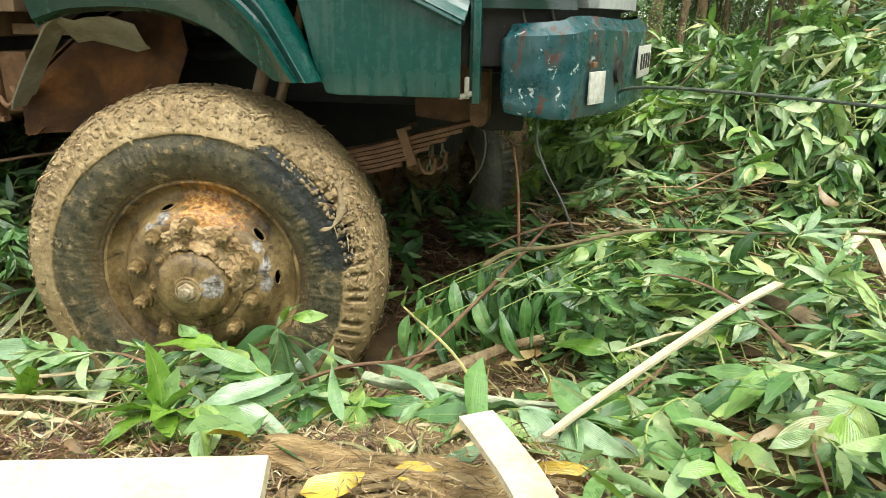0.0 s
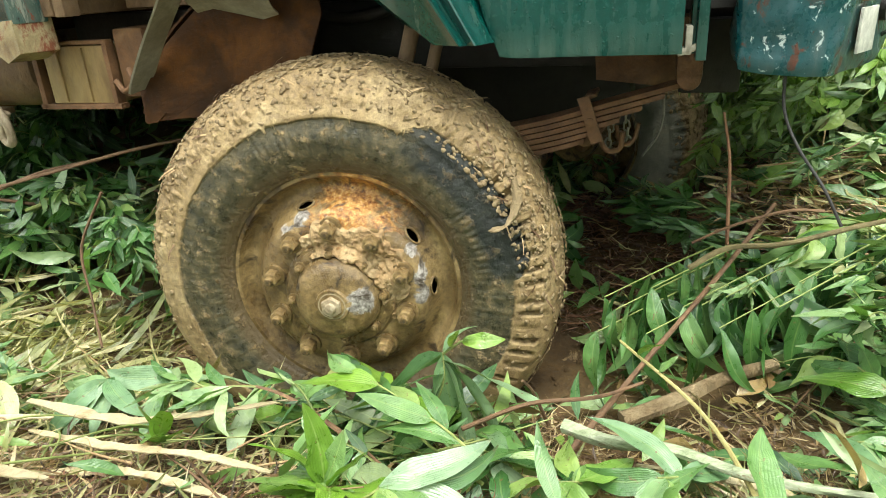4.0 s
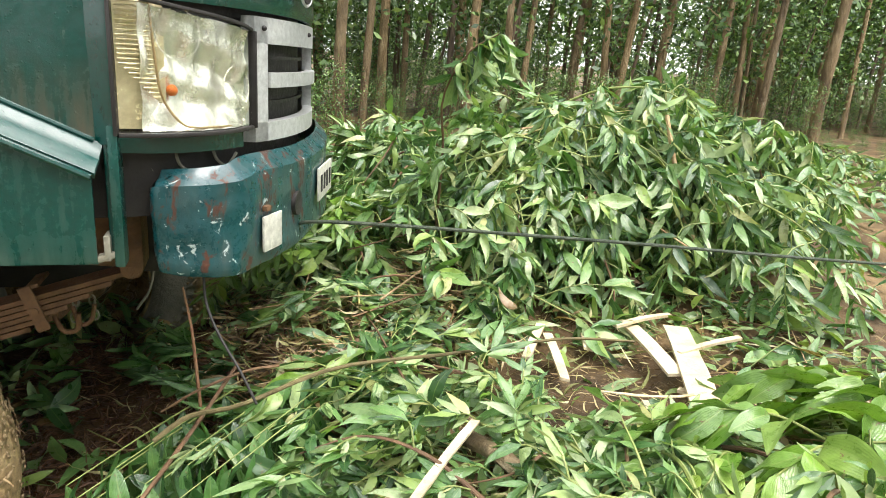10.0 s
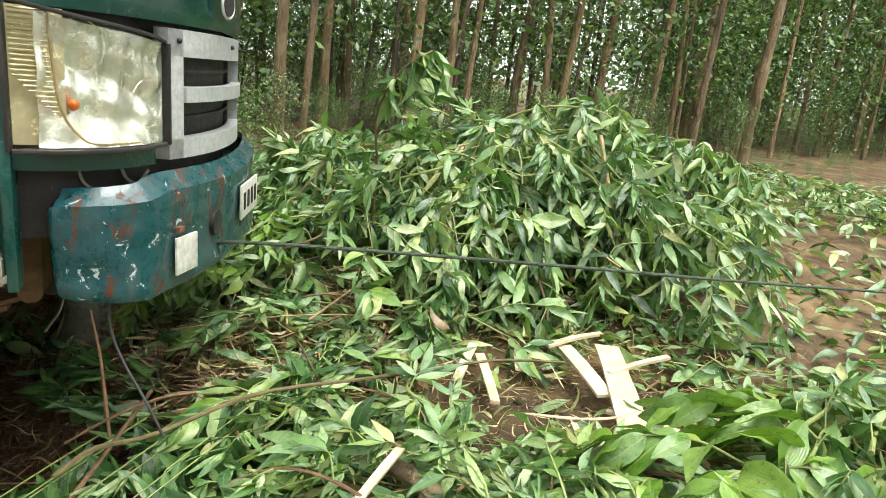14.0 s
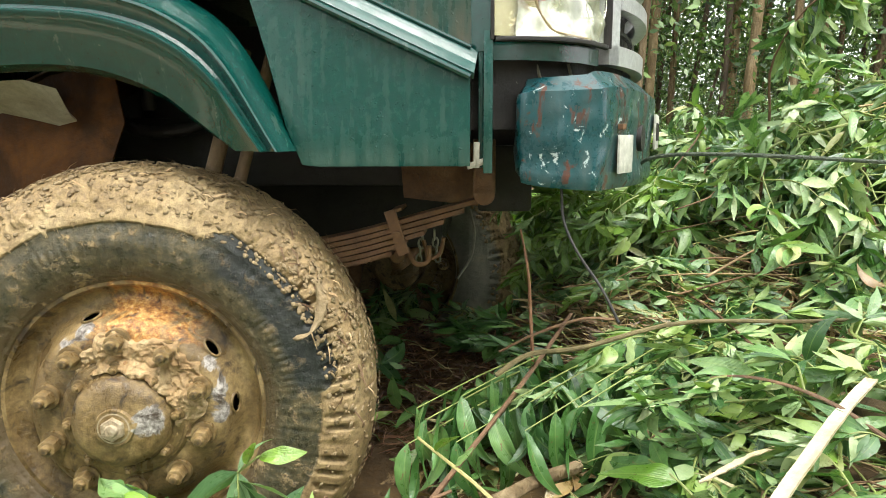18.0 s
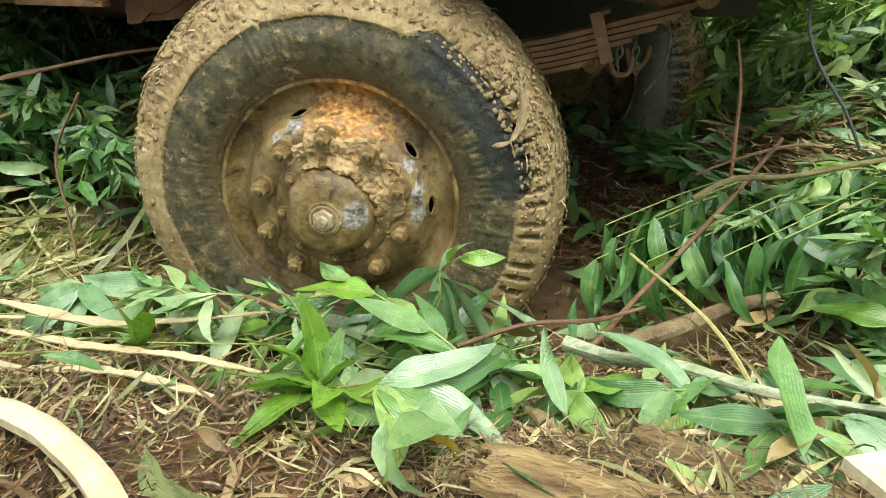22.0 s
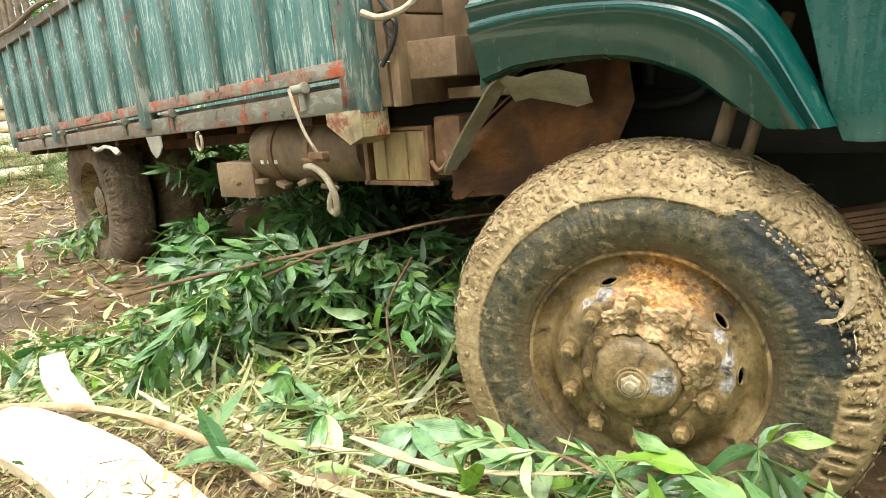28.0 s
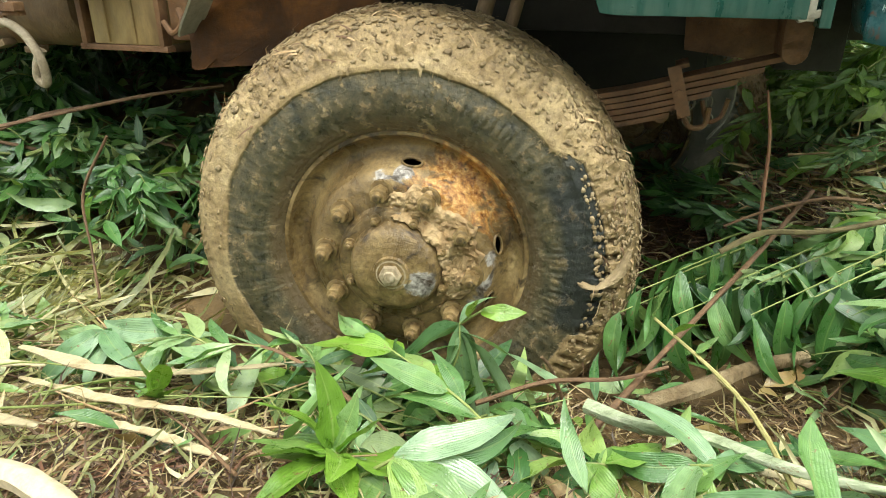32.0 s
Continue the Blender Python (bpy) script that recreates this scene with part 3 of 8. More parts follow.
    ln.new(mix(nt, ln, bare, grey(nt, ln, fine, 0.3, 0.7, 0.38, 0.70), grey(nt, ln, streak, 0.3, 0.7, 0.20, 0.45)), b.inputs["Roughness"])
    h = calc(nt, ln, "SUBTRACT", calc(nt, ln, "ADD", calc(nt, ln, "MULTIPLY", fine, 0.6), calc(nt, ln, "MULTIPLY", speck, 0.8)), calc(nt, ln, "MULTIPLY", bare, 0.7))
    bump_to(nt, ln, b, h, 0.8, 0.008)
    return m


def rim_mat(name):
    """Wheel disc: brown wet mud film, orange rust on one side, bare grey paint where mud fell away."""
    m, nt, ln, b = base_mat(name)
    co = nt.new("ShaderNodeTexCoord").outputs["Object"]
    broad = noise_of(nt, ln, co, 8.0, 7.0, 0.6, None, 0.5)
    fine = noise_of(nt, ln, co, 80.0, 9.0, 0.72)
    col = ramp(nt, ln, broad, [(0.28, (0.070, 0.045, 0.019)), (0.5, (0.20, 0.135, 0.055)), (0.72, (0.43, 0.315, 0.145))])

    patch = noise_of(nt, ln, co, 19.0, 7.0, 0.62, None, 0.8)

    def near(at, lo, hi):
        v = nt.new("ShaderNodeVectorMath")
        v.operation = "DISTANCE"
        ln.new(co, v.inputs[0])
        v.inputs[1].default_value = at
        return calc(nt, ln, "ADD", grey(nt, ln, v.outputs["Value"], lo, hi, 1.0, 0.0), calc(nt, ln, "MULTIPLY", calc(nt, ln, "SUBTRACT", patch, 0.5), 2.4))
    rust = grey(nt, ln, near((0.05, 0.0, 0.22), 0.03, 0.19), 0.45, 0.75)
    col = mix(nt, ln, rust, col, ramp(nt, ln, fine, [(0.32, (0.16, 0.045, 0.014)), (0.48, (0.40, 0.185, 0.045)), (0.68, (0.58, 0.38, 0.14))]))
    for at, lo, hi in [((r * math.cos(radians(d)), y, r * math.sin(radians(d))), lo, hi) for r, d, y, lo, hi in ((.186, 128, 0, .0, .045), (.187, 114, 0, .0, .042), (.188, 30, 0, .0, .042), (.184, 14, 0, .0, .045), (.182, -2, 0, .0, .042), (.058, 3, -.07, .015, .055))]:
        bare = grey(nt, ln, near(at, lo, hi), 0.62, 0.72)
        col = mix(nt, ln, bare, col, ramp(nt, ln, fine, [(0.3, (0.16, 0.14, 0.12)), (0.6, (0.46, 0.43, 0.39))]))
    col = mix(nt, ln, 0.7, col, ramp(nt, ln, fine, [(0.34, (0.35, 0.32, 0.30)), (0.62, (1.3, 1.3, 1.3))]), "MULTIPLY")
    ln.new(mix(nt, ln, grey(nt, ln, patch, 0.56, 0.66), col, (0.045, 0.030, 0.016)), b.inputs["Base Color"])
    ln.new(grey(nt, ln, broad, 0.3, 0.7, 0.16, 0.5), b.inputs["Roughness"])
    bump_to(nt, ln, b, calc(nt, ln, "ADD", fine, calc(nt, ln, "MULTIPLY", patch, 1.5)), 0.6, 0.006)
    return m


def inner_mat(name):
    """Grey dusty wall of a tyre under a tan coat of mud on its tread."""
    m, nt, ln, b = base_mat(name)
    co = nt.new("ShaderNodeTexCoord").outputs["Object"]
    sp = nt.new("ShaderNodeSeparateXYZ")
    ln.new(co, sp.inputs[0])
    rad = calc(nt, ln, "SQRT", calc(nt, ln, "ADD", calc(nt, ln, "MULTIPLY", sp.outputs[0], sp.outputs[0]), calc(nt, ln, "MULTIPLY", sp.outputs[2], sp.outputs[2])))
    broad = noise_of(nt, ln, co, 9.0, 7.0, 0.6, None, 0.4)
    fine = noise_of(nt, ln, co, 50.0, 8.0, 0.7)
    wall = ramp(nt, ln, broad, [(0.3, (0.12, 0.125, 0.10)), (0.6, (0.24, 0.235, 0.18)), (0.8, (0.33, 0.28, 0.20))])
    mud = ramp(nt, ln, fine, [(0.3, (0.22, 0.14, 0.065)), (0.7, (0.52, 0.38, 0.20))])
    coat = grey(nt, ln, calc(nt, ln, "ADD", rad, calc(nt, ln, "MULTIPLY", calc(nt, ln, "SUBTRACT", broad, 0.5), 0.06)), 0.425, 0.44)
    ln.new(mix(nt, ln, coat, wall, mud), b.inputs["Base Color"])
    ln.new(grey(nt, ln, fine, 0.3, 0.7, 0.4, 0.8), b.inputs["Roughness"])
    bump_to(nt, ln, b, fine, 0.8, 0.01)
    return m


TYRE, RIM = tyre_mat("muddy_tyre"), rim_mat("muddy_rim")

# ---------------------------------------------------------------- ground
def lay(x, y):
    """Height of the soil: a rut round the sunk wheel, banks before, beside and behind it."""
    z = 0.20
    z += 0.20 * smooth01((-y - 0.22) / 0.55)
    z += 0.17 * smooth01((x - 0.75) / 0.9) * smooth01((y + 0.9) / 0.6)
    z += 0.18 * smooth01((x - 0.9) / 1.0) * smooth01((y - 0.25) / 0.9)
    z += 0.10 * smooth01((y - 1.5) / 3.0)
    z -= 0.05 * smooth01((-x - 0.9) / 1.0)
    hole = math.exp(-((x / 0.62) ** 4)) * math.exp(-(((y - 0.10) / 0.22) ** 4))
    z -= 0.13 * hole
    z -= 0.05 * math.exp(-(((y - 0.12) / 0.22) ** 4)) * smooth01((-x - 0.3) / 0.4)
    z += 0.035 * noise.noise(Vector((x * 1.7, y * 1.7, 0.3))) + 0.02 * noise.noise(Vector((x * 6, y * 6, 2.3))) + 0.008 * noise.noise(Vector((x * 22, y * 22, 5.1)))
    # bank added under the bed, unseen itself, to hide the lit ground beyond
    z += 0.34 * smooth01((y - 0.95) / 0.6) * smooth01((3.4 - y) / 1.0) * smooth01((-x - 0.35) / 0.5) * smooth01((x + 3.1) / 0.6)
    z += 0.09 * math.exp(-((x - .80) / .30) ** 2 - ((y - .90) / .28) ** 2)
    far = math.hypot(x, y)
    if far > 12:
        z += 0.012 * (far - 12) * (0.5 + 0.5 * noise.noise(Vector((x * 0.02, y * 0.02, 1))))
    return z


def spread(lo, hi, step, grow, far):
    v = list(np.arange(lo, hi + 1e-6, step))
    d, s = step, lo
    left = []
    while s > -far:
        d *= grow
        s -= d
        left.append(s)
    d, s = step, hi
    right = []
    while s < far:
        d *= grow
        s += d
        right.append(s)
    return left[::-1] + v + right


gx, gy = spread(-2.6, 3.6, 0.035, 1.16, 400), spread(-1.3, 2.0, 0.035, 1.16, 400)
gv = [(x, y, lay(x, y)) for y in gy for x in gx]
W = len(gx)
gf = [(j * W + i, j * W + i + 1, (j + 1) * W + i + 1, (j + 1) * W + i) for j in range(len(gy) - 1) for i in range(W - 1)]
tagged(new("ground", raw_mesh("ground", gv, gf, SOIL)), "churned brown clay soil of a forest track, wet and rutted", "ground", kind="structure")

# ---------------------------------------------------------------- truck
HEAD = -7.0
truck = thing("truck", "old green cargo truck with muddy wheels, sunk at the front wheel", "truck", pose(0.37, 0, 0, 0, 0, HEAD))


TYRE_LINE = glide([(r, y, 0) for r, y in [(.258, .042), (.268, .020), (.285, .006), (.315, -.008), (.35, -.012), (.385, -.006), (.415, .004), (.44, .014), (.462, .030), (.478, .052), (.488, .085), (.492, .13), (.488, .175), (.478, .205), (.455, .225), (.41, .24), (.35, .245), (.29, .235), (.258, .20)]], 80)


def tyre_mesh(lugs=76, seed=0.0, seg=720, clump=1.0):
    """Tyre with washed shoulder lugs on one side and a crumbly coat of mud over the rest."""
    V, n = [], len(TYRE_LINE)
    for k in range(seg):
        a = 2 * math.pi * k / seg
        ca, sa = math.cos(a), math.sin(a)
        washed = smooth01((math.cos(a - 0.02) - 0.72) / 0.18)
        dusty = smooth01((math.cos(a - 1.75) - 0.05) / 0.5)
        for p in TYRE_LINE:
            r, y = p.x, p.y
            q = Vector((ca * 3.2, sa * 3.2, y * 8 + seed))
            side = 1.0 if y < 0.06 else 0.0
            ring = 0.386 + 0.012 * noise.noise(Vector((ca * 2, sa * 2, 4 + seed)))
            coat = smooth01((r - 0.442 + 0.030 * dusty) / 0.012) + 0.10 * smooth01((r - ring) / 0.01)
            tread = smooth01((r - 0.465) / 0.012)
            d = out = 0.0
            # shoulder lugs: short bars with deep gaps between them
            if side and 0.38 < r < 0.475 and washed > 0:
                wob = 0.30 * noise.noise(Vector((ca * 9, sa * 9, seed)))
                gap = smooth01((0.19 - abs((a * lugs / (2 * math.pi) + wob) % 1.0 - 0.5)) / 0.07) * smooth01((r - 0.395) / 0.012) * smooth01((0.450 - r) / 0.008)
                gap *= smooth01(1.0 + 1.4 * noise.noise(q * 2.3))
                out -= 0.024 * gap * washed
            # shallow slanting grooves on the tread
            slant = (a * 120 / (2 * math.pi) + y * 14 + 0.8 * noise.noise(q * 1.5)) % 1.0
            d -= 0.003 * tread * smooth01((0.14 - abs(slant - 0.5)) / 0.08) * smooth01(0.5 + 2 * noise.noise(q * 1.3 + Vector((9, 0, 0))))
            # crumbly coat
            lump = max(0.0, noise.noise(q * 6.0)) * 0.006 + max(0.0, .28 - noise.voronoi(q * 8.5)[0][0]) * 0.034 + max(0.0, .26 - noise.voronoi(q * 19.0)[0][0]) * 0.026 + 0.003 * noise.noise(q * 50.0)
            rough = clump * (0.45 + 0.75 * dusty - 0.10 * washed) * coat
            rough *= 1 - 0.75 * washed * smooth01((r - 0.446) / 0.01)
            out += side * lump * rough * (1 - 0.6 * tread)
            d += lump * rough * (0.55 if side else 0.9) * smooth01((r - 0.42) / 0.05)
            # the coat's edge on the wall, and fine ribs by the bead
            out += side * (0.005 * smooth01((r - ring) / 0.006) + 0.002 * math.sin(r * 520) * smooth01((0.305 - r) / 0.01) + 0.0012 * noise.noise(q * 12.0))
            # worn raised marks on the wall, no longer readable
            for a0, a1, r0, r1 in ((1.35, 2.05, .332, .356), (.15, .62, .318, .336)):
                if a0 < a < a1 and r0 < r < r1:
                    out += .0024 * smooth01((.30 - abs((a * 22) % 1.0 - .5)) / .06)
            V.append(((r + d) * ca, y - out, (r + d) * sa))
    Fc = [(k * n + i, k * n + i + 1, ((k + 1) % seg) * n + i + 1, ((k + 1) % seg) * n + i) for k in range(seg) for i in range(n - 1)]
    return raw_mesh("tyre", V, Fc, TYRE)


ICO = [(0, -1, 1.618), (0, 1, 1.618), (0, -1, -1.618), (0, 1, -1.618), (1.618, 0, -1), (1.618, 0, 1), (-1.618, 0, -1), (-1.618, 0, 1), (-1, 1.618, 0), (1, 1.618, 0), (-1, -1.618, 0), (1, -1.618, 0)]
ICO_F = [(0, 1, 7), (0, 5, 1), (1, 5, 9), (1, 9, 8), (1, 8, 7), (7, 8, 6), (6, 8, 3), (8, 9, 3), (3, 9, 4), (4, 9, 5), (4, 5, 11), (5, 0, 11), (11, 0, 10), (0, 7, 10), (10, 7, 6), (10, 6, 2), (2, 6, 3), (2, 3, 4), (2, 4, 11), (2, 11, 10)]


def clods(name, count, mat, r, place, size):
    """Many small lumps of mud; place gives position, outward way and along way."""
    V, Fc = [], []
    base = [Vector(v) / 1.902 for v in ICO]
    for _ in range(count):
        p, up, along = place(r)
        s = r.uniform(*size)
        side = up.cross(along)
        n = len(V)
        ea, es, eu = r.uniform(.7, 1.7), r.uniform(.45, 1.1), r.uniform(.18, .45)
        tw = r.uniform(-.9, .9)
        along, side = along * math.cos(tw) + side * math.sin(tw), side * math.cos(tw) - along * math.sin(tw)
        for v in base:
            k = s * r.uniform(.7, 1.25)
            V.append(tuple(p + along * (v.x * k * ea) + side * (v.y * k * es) + up * (v.z * k * eu)))
        Fc += [tuple(n + i for i in f) for f in ICO_F]
    return raw_mesh(name, V, Fc, mat, None, False)


def on_tread(r):
    while True:
        a = r.uniform(0, 2 * math.pi)
        i = r.randint(24, 56)
        p = TYRE_LINE[i]
        if p.x < .385 or p.x < .445 and r.random() < .75 and math.cos(a - .3) < .8:
            continue
        keep = .22 + .8 * smooth01((math.cos(a - 1.6) - 0.0) / .6) + .25 * smooth01((math.cos(a - .35) - .85) / .1)
        if r.random() < keep:
            break
    t = TYRE_LINE[i + 1] - TYRE_LINE[i - 1]
    nr, ny = t.y, -t.x
    ln = math.hypot(nr, ny)
    nr, ny = nr / ln, ny / ln
    ca, sa = math.cos(a), math.sin(a)
    return Vector((p.x * ca + nr * ca * .006, p.y + ny * .006, p.x * sa + nr * sa * .006)), Vector((nr * ca, ny, nr * sa)), Vector((-sa, 0, ca))


def tread_straw(count, r, mat):
    V, Fc = [], []
    for _ in range(count):
        p, up, along = on_tread(r)
        w = (along * r.choice((-1, 1)) + up.cross(along) * r.uniform(-.9, .9) + up * r.uniform(-.05, .5)).normalized()
        s = w.cross(up).normalized() * r.uniform(.0008, .0022)
        L = r.uniform(.010, .045)
        mid = p + w * L * .5 + up * r.uniform(.001, .006)
        n = len(V)
        V += [p - s, p + s, mid + s, mid - s, p + w * L + s * .4, p + w * L - s * .4]
        Fc += [(n, n + 1, n + 2, n + 3), (n + 3, n + 2, n + 4, n + 5)]
    return raw_mesh("straw_stubble", [tuple(v) for v in V], Fc, mat, None, False)


TYRE_MESH = tyre_mesh()
TYRE_PLAIN = tyre_mesh(seg=360, seed=3.0, clump=2.2)
RT = random.Random(44)
TREAD_CLODS = clods("mud_crumb_coat", 2600, MUD, RT, on_tread, (.0020, .0070))
TREAD_STRAW = tread_straw(80, RT, STRAW)
TREAD_TWIGS = tread_straw(90, RT, TWIG)
TYRE_BROWN = TYRE_PLAIN.copy()
TYRE_BROWN.materials.clear()
TYRE_BROWN.materials.append(rough_mat("brown_mud_coat", [(0.3, (0.13, 0.085, 0.05)), (0.55, (0.29, 0.205, 0.125)), (0.75, (0.43, 0.33, 0.22))], 8.0, rough=(0.45, 0.8), bump=1.0, fine=30.0, dist=0.05))
TYRE_GREY = TYRE_PLAIN.copy()
TYRE_GREY.materials.clear()
TYRE_GREY.materials.append(inner_mat("dusty_inner_wall"))
bm = bmesh.new()
lathe(bm, [(.262, .045), (.270, .030), (.268, .022), (.258, .022), (.254, .030), (.250, .040), (.238, .050), (.227, .051), (.219, .046)] + [(.219 - .027 * k / 9, .046 - .048 * k / 9 + .012 * math.sin(math.pi * k / 9) * .3) for k in range(1, 10)] + [(.178, -.014), (.160, -.019), (.128, -.021), (.122, -.030), (.114, -.032), (.108, -.036)], 240)
HOLES = [radians(v) for v in (110, 37, 1)]
gone = []
for f in bm.faces:
    c = f.calc_center_median()
    r, a = math.hypot(c.x, c.z), math.atan2(c.z, c.x)
    if .19 < r < .222 and any(((a - h) * .205 / .020) ** 2 + ((c.y - .021) / .0105) ** 2 < 1 for h in HOLES):
        gone.append(f)
bmesh.ops.delete(bm, geom=gone, context="FACES")
RIM_MESH = mesh_of("rim", bm, RIM)
bm = bmesh.new()
lathe(bm, [(.118, -.020), (.117, -.034), (.111, -.037), (.098, -.038), (.094, -.050), (.088, -.064), (.072, -.073), (.05, -.076), (.038, -.078), (.036, -.085), (.002, -.086)], 64)
HUB_MESH = mesh_of("hub_cap", bm, RIM)


def nut_mesh(r, h, washer):
    b2 = bmesh.new()
    rod(b2, (0, 0.004, 0), (0, -h * 0.18, 0), washer, seg=20)
    rod(b2, (0, -h * 0.15, 0), (0, -h * 0.75, 0), r, r * 0.94, seg=6)
    rod(b2, (0, -h * 0.7, 0), (0, -h, 0), r * 0.55, r * 0.45, seg=12)
    return mesh_of("nut", b2, RIM, bev=0.0012)


NUT, SMALL_NUT, AXLE_NUT = nut_mesh(.0185, .046, .025), nut_mesh(.010, .020, .0135), nut_mesh(.024, .018, .032)
AXLE_NUT.materials.clear()
AXLE_NUT.materials.append(rough_mat("scraped_nut", [(0.3, (0.22, 0.16, 0.09)), (0.55, (0.42, 0.34, 0.22)), (0.75, (0.55, 0.48, 0.36))], 40.0, rough=(0.3, 0.55), bump=0.4, fine=120.0))
bm = bmesh.new()
tube(bm, [(math.cos(a) * .0205, 0, math.sin(a) * .0125) for a in np.linspace(0, 2 * math.pi, 33)], .0028, 6)
SLOT = mesh_of("hand_hole", bm, RIM)
bm = bmesh.new()
lathe(bm, [(.246, .10), (.22, .115), (.18, .12), (.17, .07), (.12, .05)], 48)
DRUM = mesh_of("brake_drum", bm, BLACK)


def mud_cake():
    """Crumbly mud that clings to the upper part of the disc."""
    b2 = bmesh.new()
    grid = []
    for j in range(44):
        row = []
        for i in range(120):
            a = radians(-28 + 168 * i / 119)
            s = j / 43
            edge = math.sin(math.pi * i / 119) ** 0.6
            r0 = 0.094 + .008 * noise.noise(Vector((a * 3.5, 8.0, 3.0))) + .02 * (1 - edge)
            r1 = 0.172 + 0.030 * noise.noise(Vector((a * 2.6, 1.0, 3.0))) + .014 * noise.noise(Vector((a * 9, 4.0, 3.0))) - .05 * (1 - edge)
            r = r0 + s * max(.01, r1 - r0)
            p = Vector((r * math.cos(a), 0, r * math.sin(a)))
            q = (r - .094) / .03
            under = -.046 + .026 * smooth01(q) if r < .178 else -.020 + (r - .178) * .9
            h = .0135 * math.sin(math.pi * s) ** .4 * edge * (.35 + 1.6 * max(0, .45 + noise.noise(p * 17))) + .006 * abs(noise.noise(p * 55)) + .005 * noise.noise(p * 120) + .002 * noise.noise(p * 260)
            row.append((p.x, under - (h if 0 < j < 43 and 0 < i < 119 else -0.006), p.z))
        grid.append(row)
    sheet(b2, grid)
    return mesh_of("mud_cake", b2, CAKE)


CAKE = rough_mat("orange_mud_cake", [(0.28, (0.26, 0.145, 0.055)), (0.52, (0.47, 0.325, 0.16)), (0.75, (0.64, 0.49, 0.29))], 22.0, rough=(0.5, 0.85), bump=0.9, fine=90.0)
CAKE_MESH = mud_cake()


bm = bmesh.new()
lathe(bm, [(.262, .045), (.270, .030), (.268, .022), (.258, .022), (.250, .040), (.246, .10), (.235, .135), (.19, .15), (.15, .155), (.145, .14), (.10, .13), (.095, .05), (.06, .04), (.002, .04)], 64)
DEEP_RIM = mesh_of("rim", bm, RIM)


def rear(name, label, m, mesh=None):
    w = part(name, mesh or TYRE_BROWN, None, truck, label, m)
    part("rim", DEEP_RIM, None, w, "deep muddy rim of the twin wheel")
    for k in range(10):
        a = radians(36 * k)
        part("lug_nut", NUT, None, w, "", pose(0.17 * math.cos(a), .152, 0.17 * math.sin(a), 0, 11 * k, 0))
    return w


def wheel(name, label, m, full=True):
    w = part(name, TYRE_MESH if full else TYRE_BROWN, None, truck, label, m)
    part("rim", RIM_MESH, None, w, "brown mud-coated steel rim")
    part("hub_cap", HUB_MESH, None, w)
    part("axle_nut", AXLE_NUT, None, w, "", pose(0, -0.082, 0))
    for k in range(10):
        a = radians(20 + 36 * k)
        part("lug_nut", NUT, None, w, "", pose(0.155 * math.cos(a), -0.019, 0.155 * math.sin(a), 0, 11 * k, 0))
    for k in range(8):
        a = radians(4 + 45 * k)
        part("hub_bolt", SMALL_NUT, None, w, "", pose(0.1045 * math.cos(a), -0.037, 0.1045 * math.sin(a), 0, 17 * k, 0))
    part("brake_drum", DRUM, None, w, "black drum behind the disc")
    for a in HOLES:
        part("hand_hole", SLOT, None, w, "rolled edge of a hand hole", pose(0.205 * math.cos(a), 0.021, 0.205 * math.sin(a), 0, 90 - math.degrees(a), 0) @ pose(0, 0, 0, -61, 0, 0))
    if full:
        part("mud_cake", CAKE_MESH, None, w, "crumbly orange mud stuck on the hub")
        b2 = bmesh.new()
        pts = [(.385, -.016, .262), (.392, -.022, .225), (.388, -.028, .192), (.374, -.034, .168), (.356, -.033, .157), (.338, -.027, .155)]
        grid = []
        for j in range(7):
            row = []
            for i, p in enumerate(glide(pts, 26)):
                w2 = 0.013 * (.25 + math.sin(math.pi * (i + .8) / 27)) * (1 + .3 * noise.noise(Vector((i * .5, j, 2))))
                row.append(p + Vector((.8 * (j - 3) / 3 * w2, -.005 * (1 - ((j - 3) / 3) ** 2) + .002 * noise.noise(Vector((i * .8, j * .9, 5))), .6 * (j - 3) / 3 * w2)))
            grid.append(row)
        sheet(b2, grid, 0.008, (0, 1, 0))
        part("mud_flake", b2, MUD, w, "curled flake of drying mud")
        for me, lab in ((TREAD_CLODS, "crumbs of mud on the tread"), (TREAD_STRAW, "straw bits stuck in mud"), (TREAD_TWIGS, "dark fibres stuck in mud")):
            tagged(part(me.name.split(".")[0], me, None, w, lab), lab, kind="stuff")
    return w


FAR_CLODS = clods("mud_crumb_coat", 1200, MUD, RT, on_tread, (.003, .010))


front_wheel = wheel("front_wheel", "big truck tyre caked with yellow-brown mud", pose(-0.367, -0.045, 0.42, 0, 0, 7))
far_wheel = rear("front_wheel", "muddy front wheel on the far side, seen from within", pose(-0.02, 1.33, 0.44, 0, 0, -11), TYRE_GREY)
tagged(part("mud_crumb_coat", FAR_CLODS, None, far_wheel), "crumbs of mud on the tread", kind="stuff")
rear_wheel = rear("rear_wheel", "twin rear tyre caked with brown mud", pose(-4.22, 0.82, 0.52, 0, 0, -12))
rear_inner = rear("rear_wheel", "inner tyre of the twin rear wheel", pose(-4.16, 1.13, 0.52, 0, 0, -12))


def run(line, n):
    return glide([(p[0], p[1], p[2] if len(p) > 2 else 0) for p in line], n)


